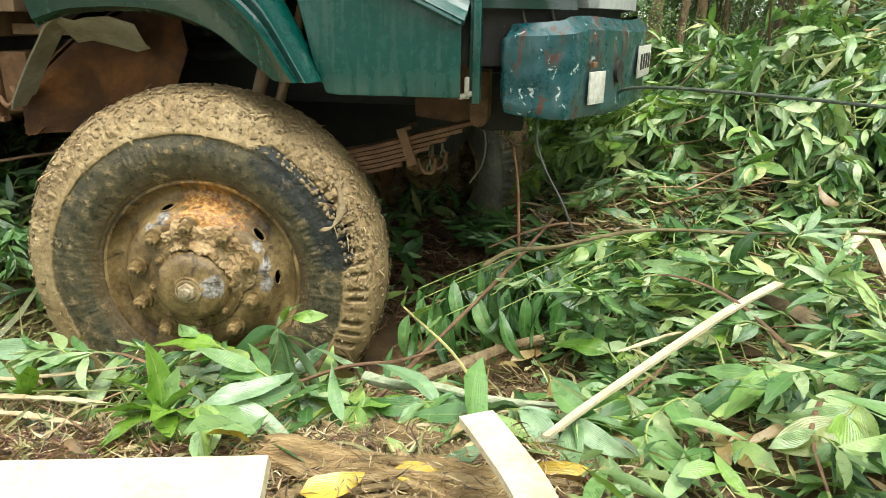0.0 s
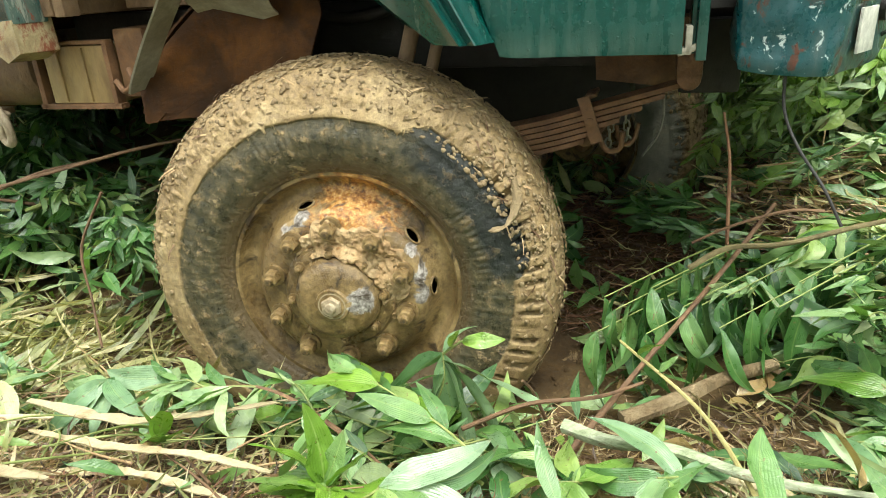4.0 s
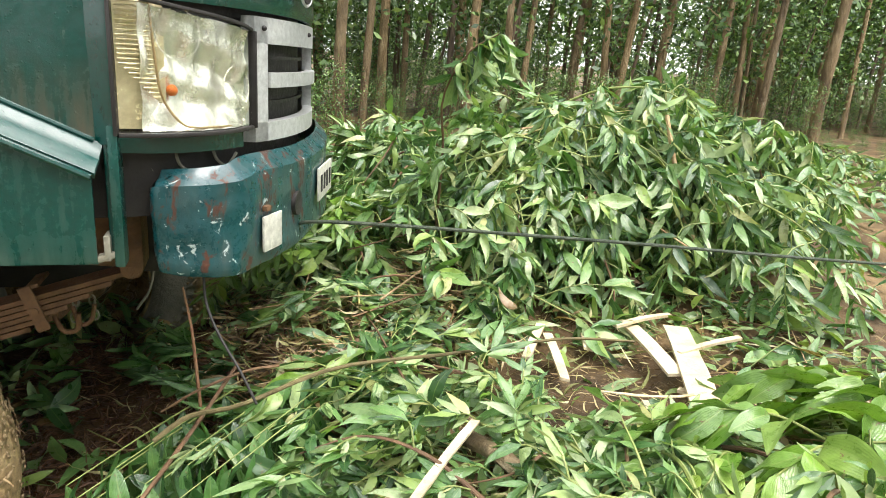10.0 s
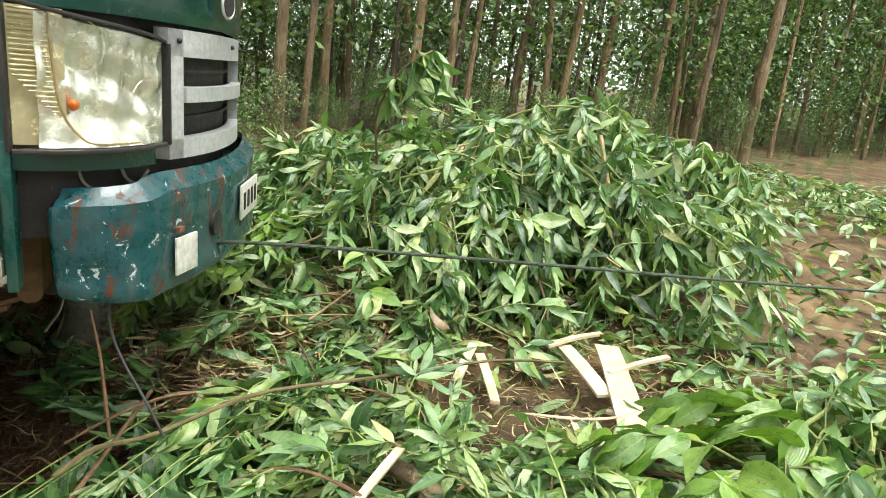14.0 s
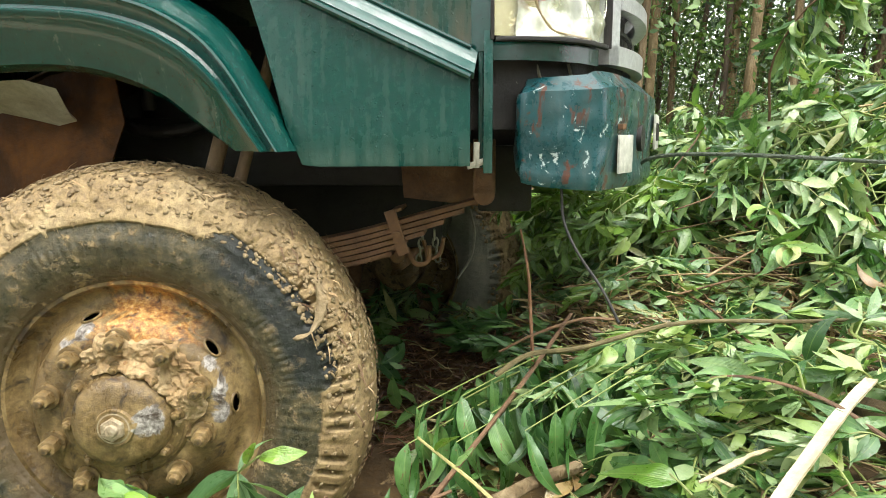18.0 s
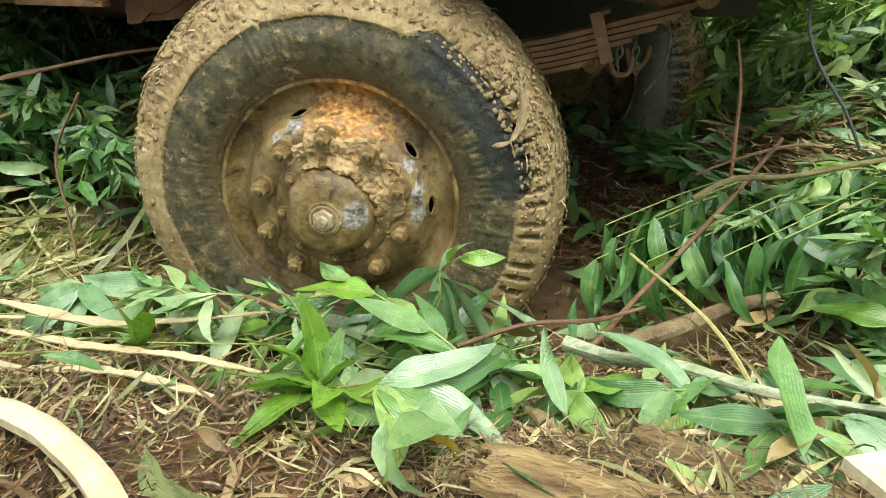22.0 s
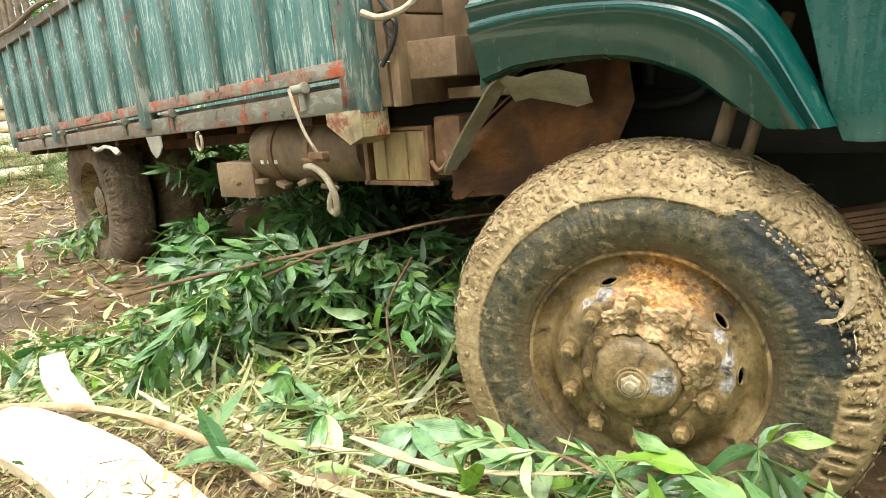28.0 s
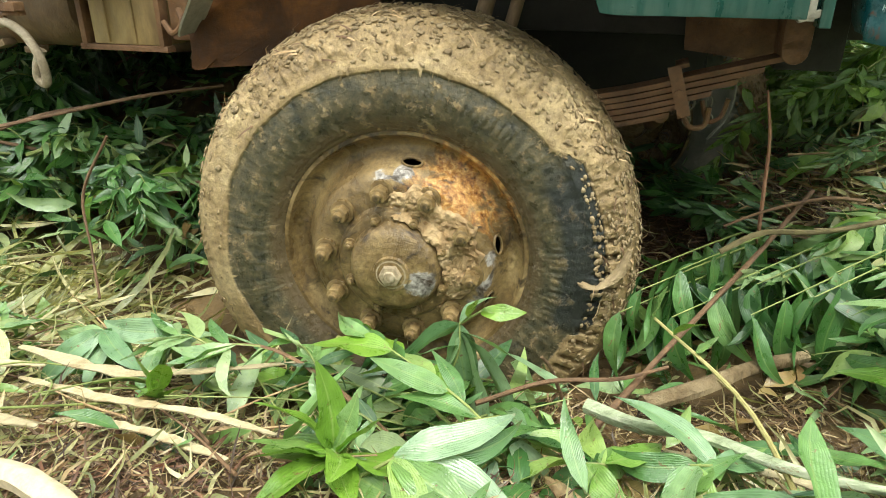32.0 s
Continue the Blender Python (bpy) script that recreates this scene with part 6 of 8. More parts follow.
def cover(x, y):
    """Top of the heaped branches over the soil."""
    h = 0.02
    lump = noise.noise(Vector((x * 2.3, y * 2.3, 7.7))) + .5 * noise.noise(Vector((x * 5.1, y * 5.1, 2.2)))
    h += (.40 + .27 * lump) * smooth01((x - 1.35) / 1.0) * smooth01((y - .58) / .75) * (1 - .72 * smooth01((x - 3.25) / .9)) * (1 - .5 * smooth01((y - 1.7) / 1.2))
    h += .22 * math.exp(-((x - 2.80) / .42) ** 2 - ((y - 1.30) / .4) ** 2)
    h += .10 * smooth01((x - .8) / .4) * smooth01((y - .05) / .4) * smooth01((1.6 - x) / .5)
    h += (.20 + .12 * lump) * smooth01((-.45 - x) / .4) * smooth01((y - .20) / .30) * smooth01((x + 2.1) / .5) * smooth01((1.1 - y) / .3)
    h += .10 * smooth01((x - 1.7) / .5) * smooth01((-y - .25) / .4)
    return h


def free(x, y):
    """Share of leaf cover: less on the bare patches, none inside the wheel."""
    if -.56 < x < .60 and -.02 < y < .30:
        return 0.0
    d = .92 + .35 * noise.noise(Vector((x * 3.1, y * 3.1, 1.9)))
    d *= 1 - .9 * math.exp(-(((x - .88) / .17) ** 2 + ((y + .03) / .10) ** 2))
    d *= 1 - .92 * math.exp(-(((x - .42) / .34) ** 2 + ((y + .80) / .12) ** 2))
    d *= 1 - .88 * math.exp(-(((x + .05) / .28) ** 2 + ((y + .70) / .16) ** 2))
    d *= 1 - .80 * math.exp(-(((x + .45) / .22) ** 2 + ((y + .08) / .12) ** 2))
    d *= 1 - .93 * math.exp(-(((x - 2.15) / .48) ** 4 + ((y - .12) / .36) ** 4))
    d *= 1 - .95 * math.exp(-(((x - .76) / .34) ** 4 + ((y - .80) / .45) ** 4))
    d *= 1 - .95 * math.exp(-(((x + .80) / .42) ** 4 + ((y - .10) / .17) ** 4))
    d *= 1 - .80 * math.exp(-(((x + .50) / .34) ** 2 + ((y + .20) / .11) ** 2))
    d *= 1 - .72 * math.exp(-(((x - .66) / .30) ** 4 + ((y + .32) / .22) ** 4))
    d *= 1 - .62 * math.exp(-(((x - 1.40) / .36) ** 4 + ((y - .68) / .26) ** 4))
    d *= 1 - .55 * smooth01((.15 - x) / .2) * smooth01((-y - .30) / .1)
    d *= 1 - .5 * math.exp(-(((x - 1.45) / .30) ** 2 + ((y - .30) / .14) ** 2))
    d *= 1 - .35 * smooth01((y - .7) / .4) * smooth01((.8 - x) / .3)
    d *= 1 - .75 * smooth01((-x - .3) / .5) * smooth01((-y - .36) / .15)
    d *= 1 - .7 * smooth01((-x - 2.1) / .5)
    d *= 1 - .55 * smooth01((-y - .44) / .1) * smooth01((1.0 - x) / .2)
    for ax, ay, bx, by, wide in ((.76, -.90, .92, -1.38, .06), (1.47, -.12, .84, -.71, .035), (-.15, -.74, .09, -.92, .05), (.60, -.20, .90, -.03, .05), (.50, -.31, .86, -.51, .045), (-.54, -.355, 0, -.30, .02), (.72, .10, 2.1, .14, .015), (1.47, -.06, 1.53, -.36, .04)):
        s = max(0.0, min(1.0, ((x - ax) * (bx - ax) + (y - ay) * (by - ay)) / ((bx - ax) ** 2 + (by - ay) ** 2)))
        if math.hypot(x - ax - s * (bx - ax), y - ay - s * (by - ay)) < wide:
            return 0.0
    for cx, cy, rx, ry in ((.10, -.86, .36, .07), (-.03, -.82, .16, .06), (.62, -.79, .20, .10), (-.95, -.72, .40, .12)):
        d *= 1 - .97 * math.exp(-(((x - cx) / rx) ** 4 + ((y - cy) / ry) ** 4))
    return d


def litter(name, label, mat, count, xr, yr, r, lo=0.0, hi=0.05, size=(.09, .18), flat=.24, fresh=False):
    P, Y, PI, RO, Lg, Wd, Be, Si, Fo = [], [], [], [], [], [], [], [], []
    for _ in range(count):
        x, y = r.uniform(*xr), r.uniform(*yr)
        if r.random() > free(x, y):
            continue
        L = r.uniform(*size)
        P.append((x, y, lay(x, y) + cover(x, y) * r.uniform(.3, 1.0) + r.uniform(lo, hi)))
        Y.append(r.uniform(0, 6.283)), PI.append(r.gauss(.02, flat)), RO.append(r.gauss(0, .6)), Lg.append(L), Wd.append(L * r.uniform(.19, .33))
        Be.append(r.uniform(0, 1.2)), Si.append(r.uniform(-.14, .14)), Fo.append(r.uniform(.05, .5))
    V, F, UV = blades(P, Y, PI, RO, Lg, Wd, Be, Si, Fo, 6)
    return tagged(new(name, raw_mesh(name, V, F, mat, UV)), label, "leaves", kind="stuff")


R4 = random.Random(5)
# pale leaf colour stands for skylight on the leaves beyond the bumper
litter("pale_leaf_litter", "pale leaves beyond the bumper, sky sheen put into their colour", LEAF_PALE, 1200, (1.15, 2.4), (1.15, 2.8), random.Random(61), .03, .11, (.10, .19), .45)
litter("leaf_litter", "layer of torn glossy green acacia leaves on the soil", LEAF, 5200, (-2.4, 3.2), (-1.0, 1.5), R4, size=(.08, .18), flat=.38)
litter("leaf_scrap_litter", "small torn scraps of green leaves", LEAF, 4200, (-2.2, 2.8), (-1.0, 1.0), R4, 0, .03, (.025, .07), .4)
litter("leaf_litter", "scattered green leaves farther along the track", LEAF, 3200, (2.8, 7.5), (-1.6, 3.5), R4, size=(.10, .18), flat=.4)
litter("dry_leaf_litter", "dry brown and straw-coloured fallen leaves", LEAF_DRY, 1700, (-2.4, 3.0), (-1.0, 1.2), R4, -.01, .03, (.05, .13), .4)
litter("bright_leaf_litter", "bright light-green leaves among the litter", LEAF_FRESH, 520, (-2.2, 3.2), (-.95, 1.2), R4, .01, .07, (.06, .13), .4)


def strew(kinds, count, xr, yr, r, tilt=0.0, lift=.02, way=None, need=.5, reach=.4, press=1.0):
    done = 0
    tries = 0
    while done < count and tries < count * 30:
        tries += 1
        x, y = r.uniform(*xr), r.uniform(*yr)
        if free(x, y) < need or r.random() > free(x, y):
            continue
        a = r.uniform(0, 360) if way is None else way + r.uniform(-70, 70)
        k = r.choice(kinds)
        ex, ey = x + reach * math.cos(radians(a)), y + reach * math.sin(radians(a))
        if -.58 < ex < .62 and -.20 < ey < .32 or free(ex, ey) < need or free((x + ex) / 2, (y + ey) / 2) < need:
            continue
        z = lay(x, y) + cover(x, y) * r.uniform(.55, 1.0) + lift
        copy_thing(k, pose(x, y, z, r.uniform(-25, 25), r.uniform(-18, 12) + tilt, a) @ Matrix.Diagonal((r.uniform(.8, 1.15), r.uniform(.8, 1.15), press, 1)))
        done += 1


R5 = random.Random(77)
strew(SPRAYS, 12, (-.7, .50), (-.62, -.16), R5, press=.6)
strew(SPRAYS, 24, (.95, 1.9), (-.6, .5), R5, lift=.03, press=.7)
strew(SPRAYS, 11, (-1.9, -.55), (-.08, .35), R5, lift=.04, press=.7)
strew(SPRAYS, 12, (1.6, 2.8), (-1.0, 0.1), R5, lift=.08)
strew(SMALL, 8, (-.7, .55), (-.6, -.32), R5, 0, .0, press=.45)
strew(SMALL, 26, (.95, 1.9), (-.6, .45), R5, 0, .02, press=.55)
strew(SMALL, 13, (-2.1, -.55), (-.05, .5), R5, 0, .03)
strew(SMALL, 16, (1.5, 3.0), (-.9, -.2), R5, 0, .06)
strew(SHADE_BOUGHS, 18, (-1.9, -.6), (.36, .95), R5, 0, .04, None, .4, .25, .7)
strew(FRESH_BOUGHS, 14, (1.2, 1.85), (.75, 2.0), R5, 0, .06, None, .4, .5, .6)
strew(FRESH_BOUGHS + BRIGHT, 24, (1.15, 1.9), (1.0, 2.3), R5, 0, .07, None, .4, .45, .7)
strew(SHADE_BOUGHS, 6, (.95, 1.25), (.15, .55), R5, 0, .0, None, .2, .15, .5)
strew(SMALL, 4, (-2.3, -1.5), (-.1, .5), R5, 0, .02, press=.6)
strew(BOUGHS, 6, (1.75, 2.2), (.95, 1.4), R5, 0, .04, press=.7)
strew(SMALL, 7, (1.1, 1.8), (.5, 1.0), R5, 0, .0, None, .25, .4, .4)
strew(BOUGHS, 9, (2.1, 3.2), (1.0, 1.2), R5, 30, .08, 270, .2, .2)
strew(BOUGHS, 36, (1.5, 4.0), (1.2, 2.4), R5, 18, .04, 265, .3, .5)
strew(HANGING, 26, (2.1, 3.5), (.95, 1.5), R5, 6, .06, 265, .2, .2)
strew(SMALL, 16, (1.5, 3.4), (.85, 1.5), R5, -6, .05, None, .2, .2)
strew(SMALL, 7, (1.25, 1.75), (.3, 1.0), R5, 0, .02, None, .25, .45, .45)
strew(SPRAYS, 8, (1.2, 1.7), (.2, .9), R5, 0, .07, None, .15, .2, .7)
strew(BRIGHT, 10, (1.80, 2.35), (-.72, -.40), R5, lift=.05, need=.3, reach=.25)
strew(SPRAYS, 8, (2.0, 3.4), (.9, 1.3), R5, -10, .10, 270, .2, .2)
strew(SMALL, 10, (1.5, 3.4), (1.1, 1.7), R5, -35, .0, 180, .3, .2)
strew(BOUGHS, 16, (.9, 1.7), (1.6, 2.9), R5, 0, .04, None, .4, .6, .6)
strew(SMALL, 14, (.5, 1.5), (1.4, 2.4), R5, 0, .02, None, .4, .45, .6)
strew(SPRAYS, 8, (.95, 1.7), (-.55, .05), R5, lift=.0, press=.6)
strew(SMALL, 12, (.95, 1.7), (-.55, .1), R5, 0, .03, press=.55)
strew(BOUGHS, 44, (3.4, 8.5), (-.9, 3.6), R5, 4, .03, 250, .2, .7, .7)
for k in SPRAYS + BOUGHS + SMALL + HANGING:       # the patterns themselves take a place in the heap
    x, y = R5.uniform(1.6, 3.4), R5.uniform(1.2, 1.9)
    k.matrix_basis = pose(x, y, lay(x, y) + cover(x, y) + .03, 0, 15, 260 + R5.uniform(-60, 60))
for n_, k in enumerate(SHADE_BOUGHS):
    x, y = -1.7 + .3 * n_, .55 + .1 * (n_ % 2)
    k.matrix_basis = pose(x, y, lay(x, y) + cover(x, y) * .6, 0, 0, 120 * n_)
for n_, k in enumerate(FRESH_BOUGHS):
    x, y = 1.35 + .15 * n_, 1.2 + .2 * n_
    k.matrix_basis = pose(x, y, lay(x, y) + cover(x, y) * .8 + .03, 0, 0, 100 * n_)
for n_, k in enumerate(BRIGHT):
    x, y = 1.95 + .15 * n_, -.48 - .07 * n_
    k.matrix_basis = pose(x, y, lay(x, y) + cover(x, y) + .05, 0, -8, 200 - 50 * n_)
for k in range(26):             # brush added on the far side of the truck, in its shade, to hide lit ground
    x, y = R5.uniform(-3.6, .2), R5.uniform(1.9, 2.8)
    copy_thing(R5.choice(BOUGHS), pose(x, y, lay(x, y) + R5.uniform(.03, .30), R5.uniform(-30, 30), R5.uniform(-30, 10), R5.uniform(0, 360)))
for k in range(14):             # branches lying under the bed, added to darken the pale soil there
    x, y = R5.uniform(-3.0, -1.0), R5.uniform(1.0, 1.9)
    copy_thing(R5.choice(SHADE_BOUGHS), pose(x, y, lay(x, y) + R5.uniform(.0, .12), R5.uniform(-30, 30), R5.uniform(-14, 6), R5.uniform(0, 360)))
for k in range(12):             # low leaves beyond the truck's nose
    x, y = R5.uniform(-.2, .7), R5.uniform(2.0, 3.2)
    copy_thing(R5.choice(SMALL + BOUGHS), pose(x, y, lay(x, y) + R5.uniform(.0, .08), R5.uniform(-20, 20), R5.uniform(-8, 8), R5.uniform(0, 360)) @ Matrix.Diagonal((1, 1, .6, 1)))
litter("shaded_leaf_litter", "dark trampled leaves under and beyond the truck", LEAF, 3600, (-5.0, .6), (.6, 3.4), R4, size=(.08, .16), flat=.4)

# ---------------------------------------------------------------- sprigs that stand out
def sprig(label, root, top, leaves, meshes, stem=TWIG_GREEN, thin=.003):
    """A twig from root to top with leaves given as (share of stem, direction, size, roll)."""
    ob = thing("acacia_sprig", label, "branch", pose(*root), "leafy sprigs by the wheel")
    r0 = Vector(root)
    line = [p - r0 for p in glide([root, tuple(Vector(root).lerp(Vector(top), .5) + Vector((.02, -.01, .02))), top], 10)]
    b2 = bmesh.new()
    tube(b2, line, thin, 6, r2=thin * .5)
    part("stem", b2, stem, ob)
    for k, (s, way, size, roll) in enumerate(leaves):
        i = min(9, int(s * 9))
        part("leaf", meshes[k % len(meshes)], None, ob, "", aim(line[i], way, roll) @ Matrix.Scale(size, 4))
    return ob


sprig("sprig with hanging grey-green leaves before the tyre", (.215, -.21, .22), (.255, -.185, .375), [
    (1, (.1, -.15, -1.0), 1.3, .3), (1, (-.95, -.2, -.55), 1.35, .9), (.95, (1.0, -.1, -.30), 1.35, -.6), (.9, (.45, -.15, -.9), 1.3, -.9), (.8, (-.35, -.2, -.95), 1.2, .1), (.9, (.75, -.1, -.7), 1.2, -.7), (.7, (-.8, -.1, -.2), 1.0, .5), (1, (.25, .1, .55), .5, 0)], BIG)
sprig("yellow-green leaf pair on the sprig tip", (.255, -.185, .375), (.29, -.17, .395), [(1, (1, -.1, .12), .62, .6), (.3, (.1, -.1, .8), .42, .2)], FRESH)
sprig("fresh light-green rosette of broad leaves", (.13, -.60, .36), (.15, -.59, .40), [
    (1, (.02, .05, 1.0), .95, 1.3), (1, (-.55, .15, .62), .8, .9), (.8, (.6, .2, .55), .75, -.9), (.7, (-.7, -.4, .35), .85, .5), (.7, (.3, -.5, .5), .7, -.4), (.8, (-.9, -.25, .28), 1.05, .3), (.6, (.9, -.15, .20), 1.1, -.3), (.6, (-.6, -.6, .10), .95, .4), (.6, (.35, -.75, .10), .85, -.3), (.9, (.3, .2, .8), .6, .6), (.5, (-.95, .2, .1), .9, .1), (.5, (.75, -.5, .0), .9, .4)], FRESH)
sprig("long ribbed green leaves lying over bark", (.20, -.63, .40), (.24, -.62, .43), [
    (1, (1.0, .12, .12), 1.1, .5), (.9, (1.0, -.12, -.02), 1.05, .3), (.8, (.72, -.5, .02), .95, .1), (.7, (.5, -.75, .0), .85, -.1), (.9, (.9, .3, .25), 1.0, .2)], [DARK[0], BIG[1], FRESH[0], LEAVES[3], BIG[0]])
for px, py, sp in ((-.43, -.27, [BIG[0], LEAVES[3], BIG[2]]), (-.28, -.25, [BIG[1], BIG[3], LEAVES[1]]), (-.62, -.34, [LEAVES[3], DARK[1], BIG[0]]), (-.90, -.12, [LEAVES[1], BIG[2], DARK[0]])):
    zz = lay(px, py)
    sprig("torn sprig with limp broad green leaves on straw", (px - .03, py + .05, zz + .02), (px, py, zz + .13), [(1, (R5.gauss(0, .7), R5.gauss(-.1, .5), R5.uniform(-.9, .2)), R5.uniform(.75, 1.05), R5.uniform(-.9, .9)) if q < 6 else (.7, (R5.gauss(0, .8), R5.gauss(-.1, .6), R5.uniform(-.5, .1)), R5.uniform(.6, .9), R5.uniform(-.9, .9)) for q in range(9)], sp)
for px, py, sp in ((.62, -.50, [BIG[0], LEAVES[3], FRESH[0]]), (.78, -.60, [BIG[1], BIG[3], LEAVES[1]]), (.92, -.44, [LEAVES[3], DARK[1], BIG[0]]), (.47, -.52, [LEAVES[1], FRESH[2], DARK[0]]), (.88, -.66, [BIG[2], LEAVES[0], BIG[3]]), (.70, -.64, [LEAVES[5], BIG[0], LEAVES[3]]), (.98, -.28, [BIG[1], LEAVES[2], DARK[2]]), (.36, -.46, [LEAVES[3], BIG[3], LEAVES[0]])):
    zz = lay(px, py)
    sprig("torn sprig of broad leaves lying on bark and straw", (px + .04, py + .05, zz + .015), (px, py, zz + .075), [(R5.uniform(.6, 1), (R5.gauss(0, .8), R5.gauss(-.2, .6), R5.uniform(-.45, .15)), R5.uniform(.75, 1.1), R5.uniform(-.8, .8)) for q in range(8)], sp)
sprig("small rosette with upright green leaves", (-.24, -.42, .27), (-.235, -.415, .31), [
    (1, (-.2, .1, .9), .6, 1.2), (1, (.3, .1, .9), .65, -1.1), (.8, (.7, -.1, .5), .65, -.6), (.8, (-.6, -.1, .45), .55, .5), (.8, (.1, -.4, .7), .55, .4)], FRESH)
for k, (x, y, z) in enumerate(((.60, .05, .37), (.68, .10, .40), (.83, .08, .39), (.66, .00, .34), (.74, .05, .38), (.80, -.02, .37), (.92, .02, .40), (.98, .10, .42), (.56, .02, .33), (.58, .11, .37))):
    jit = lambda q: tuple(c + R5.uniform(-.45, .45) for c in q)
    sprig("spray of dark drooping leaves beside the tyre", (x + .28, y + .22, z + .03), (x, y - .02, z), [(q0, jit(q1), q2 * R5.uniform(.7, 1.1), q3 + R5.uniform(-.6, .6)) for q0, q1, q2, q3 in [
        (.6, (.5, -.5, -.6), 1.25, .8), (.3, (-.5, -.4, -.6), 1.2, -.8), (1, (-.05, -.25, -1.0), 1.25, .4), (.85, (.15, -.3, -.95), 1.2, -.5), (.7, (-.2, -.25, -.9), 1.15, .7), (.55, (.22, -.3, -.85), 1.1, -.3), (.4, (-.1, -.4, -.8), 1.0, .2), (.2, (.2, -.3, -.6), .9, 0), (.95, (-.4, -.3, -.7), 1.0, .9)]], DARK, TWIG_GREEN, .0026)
sprig("curled yellow-green shoot on a bare stem", (.77, -.52, .33), (.575, -.33, .50), [(1, (.05, -.1, .8), .42, .9), (.97, (.35, -.1, .5), .4, -.6), (.8, (.3, .0, .3), .35, 0)], FRESH, LEAF_STEM := rough_mat("yellow_stem", [(0.3, (0.33, 0.29, 0.10)), (0.7, (0.48, 0.42, 0.17))], 30.0, rough=(0.4, 0.6), bump=0.3, fine=120.0), .0045)
# bent branch end that sticks up from the heap
ob = thing("acacia_branch", "bent branch end with a hanging bunch of grey-green leaves", "branch", pose(1.80, .92, .99), "branches of the brush pile")
b2 = bmesh.new()
arc = glide([(.02, .08, -.40), (0, 0, 0), (-.03, -.04, .20), (.02, -.12, .36), (.10, -.19, .43)], 14)
tube(b2, arc, .006, 7, r2=.002)
part("stem", b2, TWIG, ob)
for k in range(58):
    p = arc[8 + k % 6]
    part("leaf", R5.choice(LEAVES), None, ob, "", aim(p, (R5.gauss(.25, .5), R5.gauss(-.1, .5), R5.uniform(-1.1, -.1)), R5.uniform(-1, 1)) @ Matrix.Scale(R5.uniform(.75, 1.1), 4))

# ---------------------------------------------------------------- sticks, bark and cut wood
def stick(name, label, line, r, r2, mat, category="branch", n=24, rough=.2, group="loose sticks", flat=1.0):
    b2 = bmesh.new()
    tube(b2, line, r, 9, n, r2, rough, flat)
    return single(name, b2, mat, label, category, group=group)


BARK_GREEN = rough_mat("olive_bark", [(0.3, (0.09, 0.07, 0.028)), (0.6, (0.19, 0.155, 0.065)), (0.8, (0.30, 0.25, 0.13))], 18.0, bump=0.5, fine=110.0)
stick("branch", "long olive-brown branch lying across the leaves", [(.76, .11, .435), (.84, .125, .478), (.96, .12, .492), (1.21, .18, .528), (1.54, .19, .522), (1.9, .18, .53), (2.15, .14, .51)], .0065, .004, BARK_GREEN)
stick("branch", "reddish twig leaning beside the wheel", [(.50, -.29, .24), (.66, -.08, .32), (.82, .10, .42), (.97, .27, .53)], .006, .005, TWIG)
stick("twig", "upright reddish peeled twig", [(.875, .26, .40), (.868, .265, .52), (.86, .27, .64), (.845, .30, .74)], .0045, .003, rough_mat("red_twig", [(0.3, (0.30, 0.13, 0.07)), (0.7, (0.48, 0.27, 0.16))], 30.0, bump=0.3, fine=120.0))
stick("twig", "thin dark twig under the bumper", [(1.07, .25, .52), (.98, .22, .53), (.87, .21, .50), (.78, .20, .46)], .0042, .003, TWIG)
stick("twig", "brown twig at the foot of the tyre", [(.30, -.28, .27), (.42, -.22, .29), (.55, -.20, .30), (.64, -.16, .31)], .005, .0035, TWIG)
stick("twig", "short broken twig before the tyre", [(.46, -.16, .20), (.43, -.18, .29), (.41, -.20, .33)], .004, .003, TWIG)
stick("log", "dark wet branch wood half sunk in mud", [(.60, -.20, .25), (.70, -.155, .268), (.80, -.085, .276), (.92, -.03, .285)], .017, .012, BARK, "log", 30, .25)
stick("log", "grey-green smooth acacia stem on the ground", [(.49, -.335, .330), (.56, -.388, .345), (.65, -.42, .360), (.76, -.50, .382), (.90, -.545, .400)], .013, .006, rough_mat("smooth_stem", [(0.3, (0.22, 0.27, 0.14)), (0.5, (0.42, 0.48, 0.30)), (0.7, (0.60, 0.62, 0.46))], 26.0, (.5, 2.5, 2.5), rough=(0.3, 0.55), bump=0.5, fine=90.0, spots=((0.58, 0.64), 14.0, (0.24, 0.17, 0.08))), "log", 30, .22)
stick("log", "brown broken branch piece with bark", [(1.47, -.06, .42), (1.50, -.20, .44), (1.53, -.36, .42)], .022, .019, BARK, "log", 20, .25)
stick("stick", "pale peeled stick leaning in the heap", [(2.82, .60, .66), (2.81, .68, .74), (2.80, .76, .92), (2.79, .86, 1.16)], .013, .009, STRAW)
stick("stick", "thin brown stick crossing the heap", [(2.2, .75, .75), (2.5, .85, .86), (2.8, .95, 1.0)], .007, .005, TWIG)
stick("stick", "brown stick lying over straw", [(-1.5, -.60, .36), (-1.23, -.587, .41), (-.98, -.562, .42), (-.69, -.602, .43), (-.45, -.69, .44)], .011, .008, STRAW)
stick("stick", "thin dark branch in the shade under the truck", [(-1.9, .15, .40), (-1.5, .12, .50), (-1.1, .20, .58), (-.7, .35, .66), (-.5, .45, .68)], .007, .004, TWIG)
stick("stick", "second dark branch under the truck", [(-1.7, .05, .34), (-1.3, .15, .48), (-1.0, .28, .60), (-.85, .36, .63)], .006, .004, TWIG)
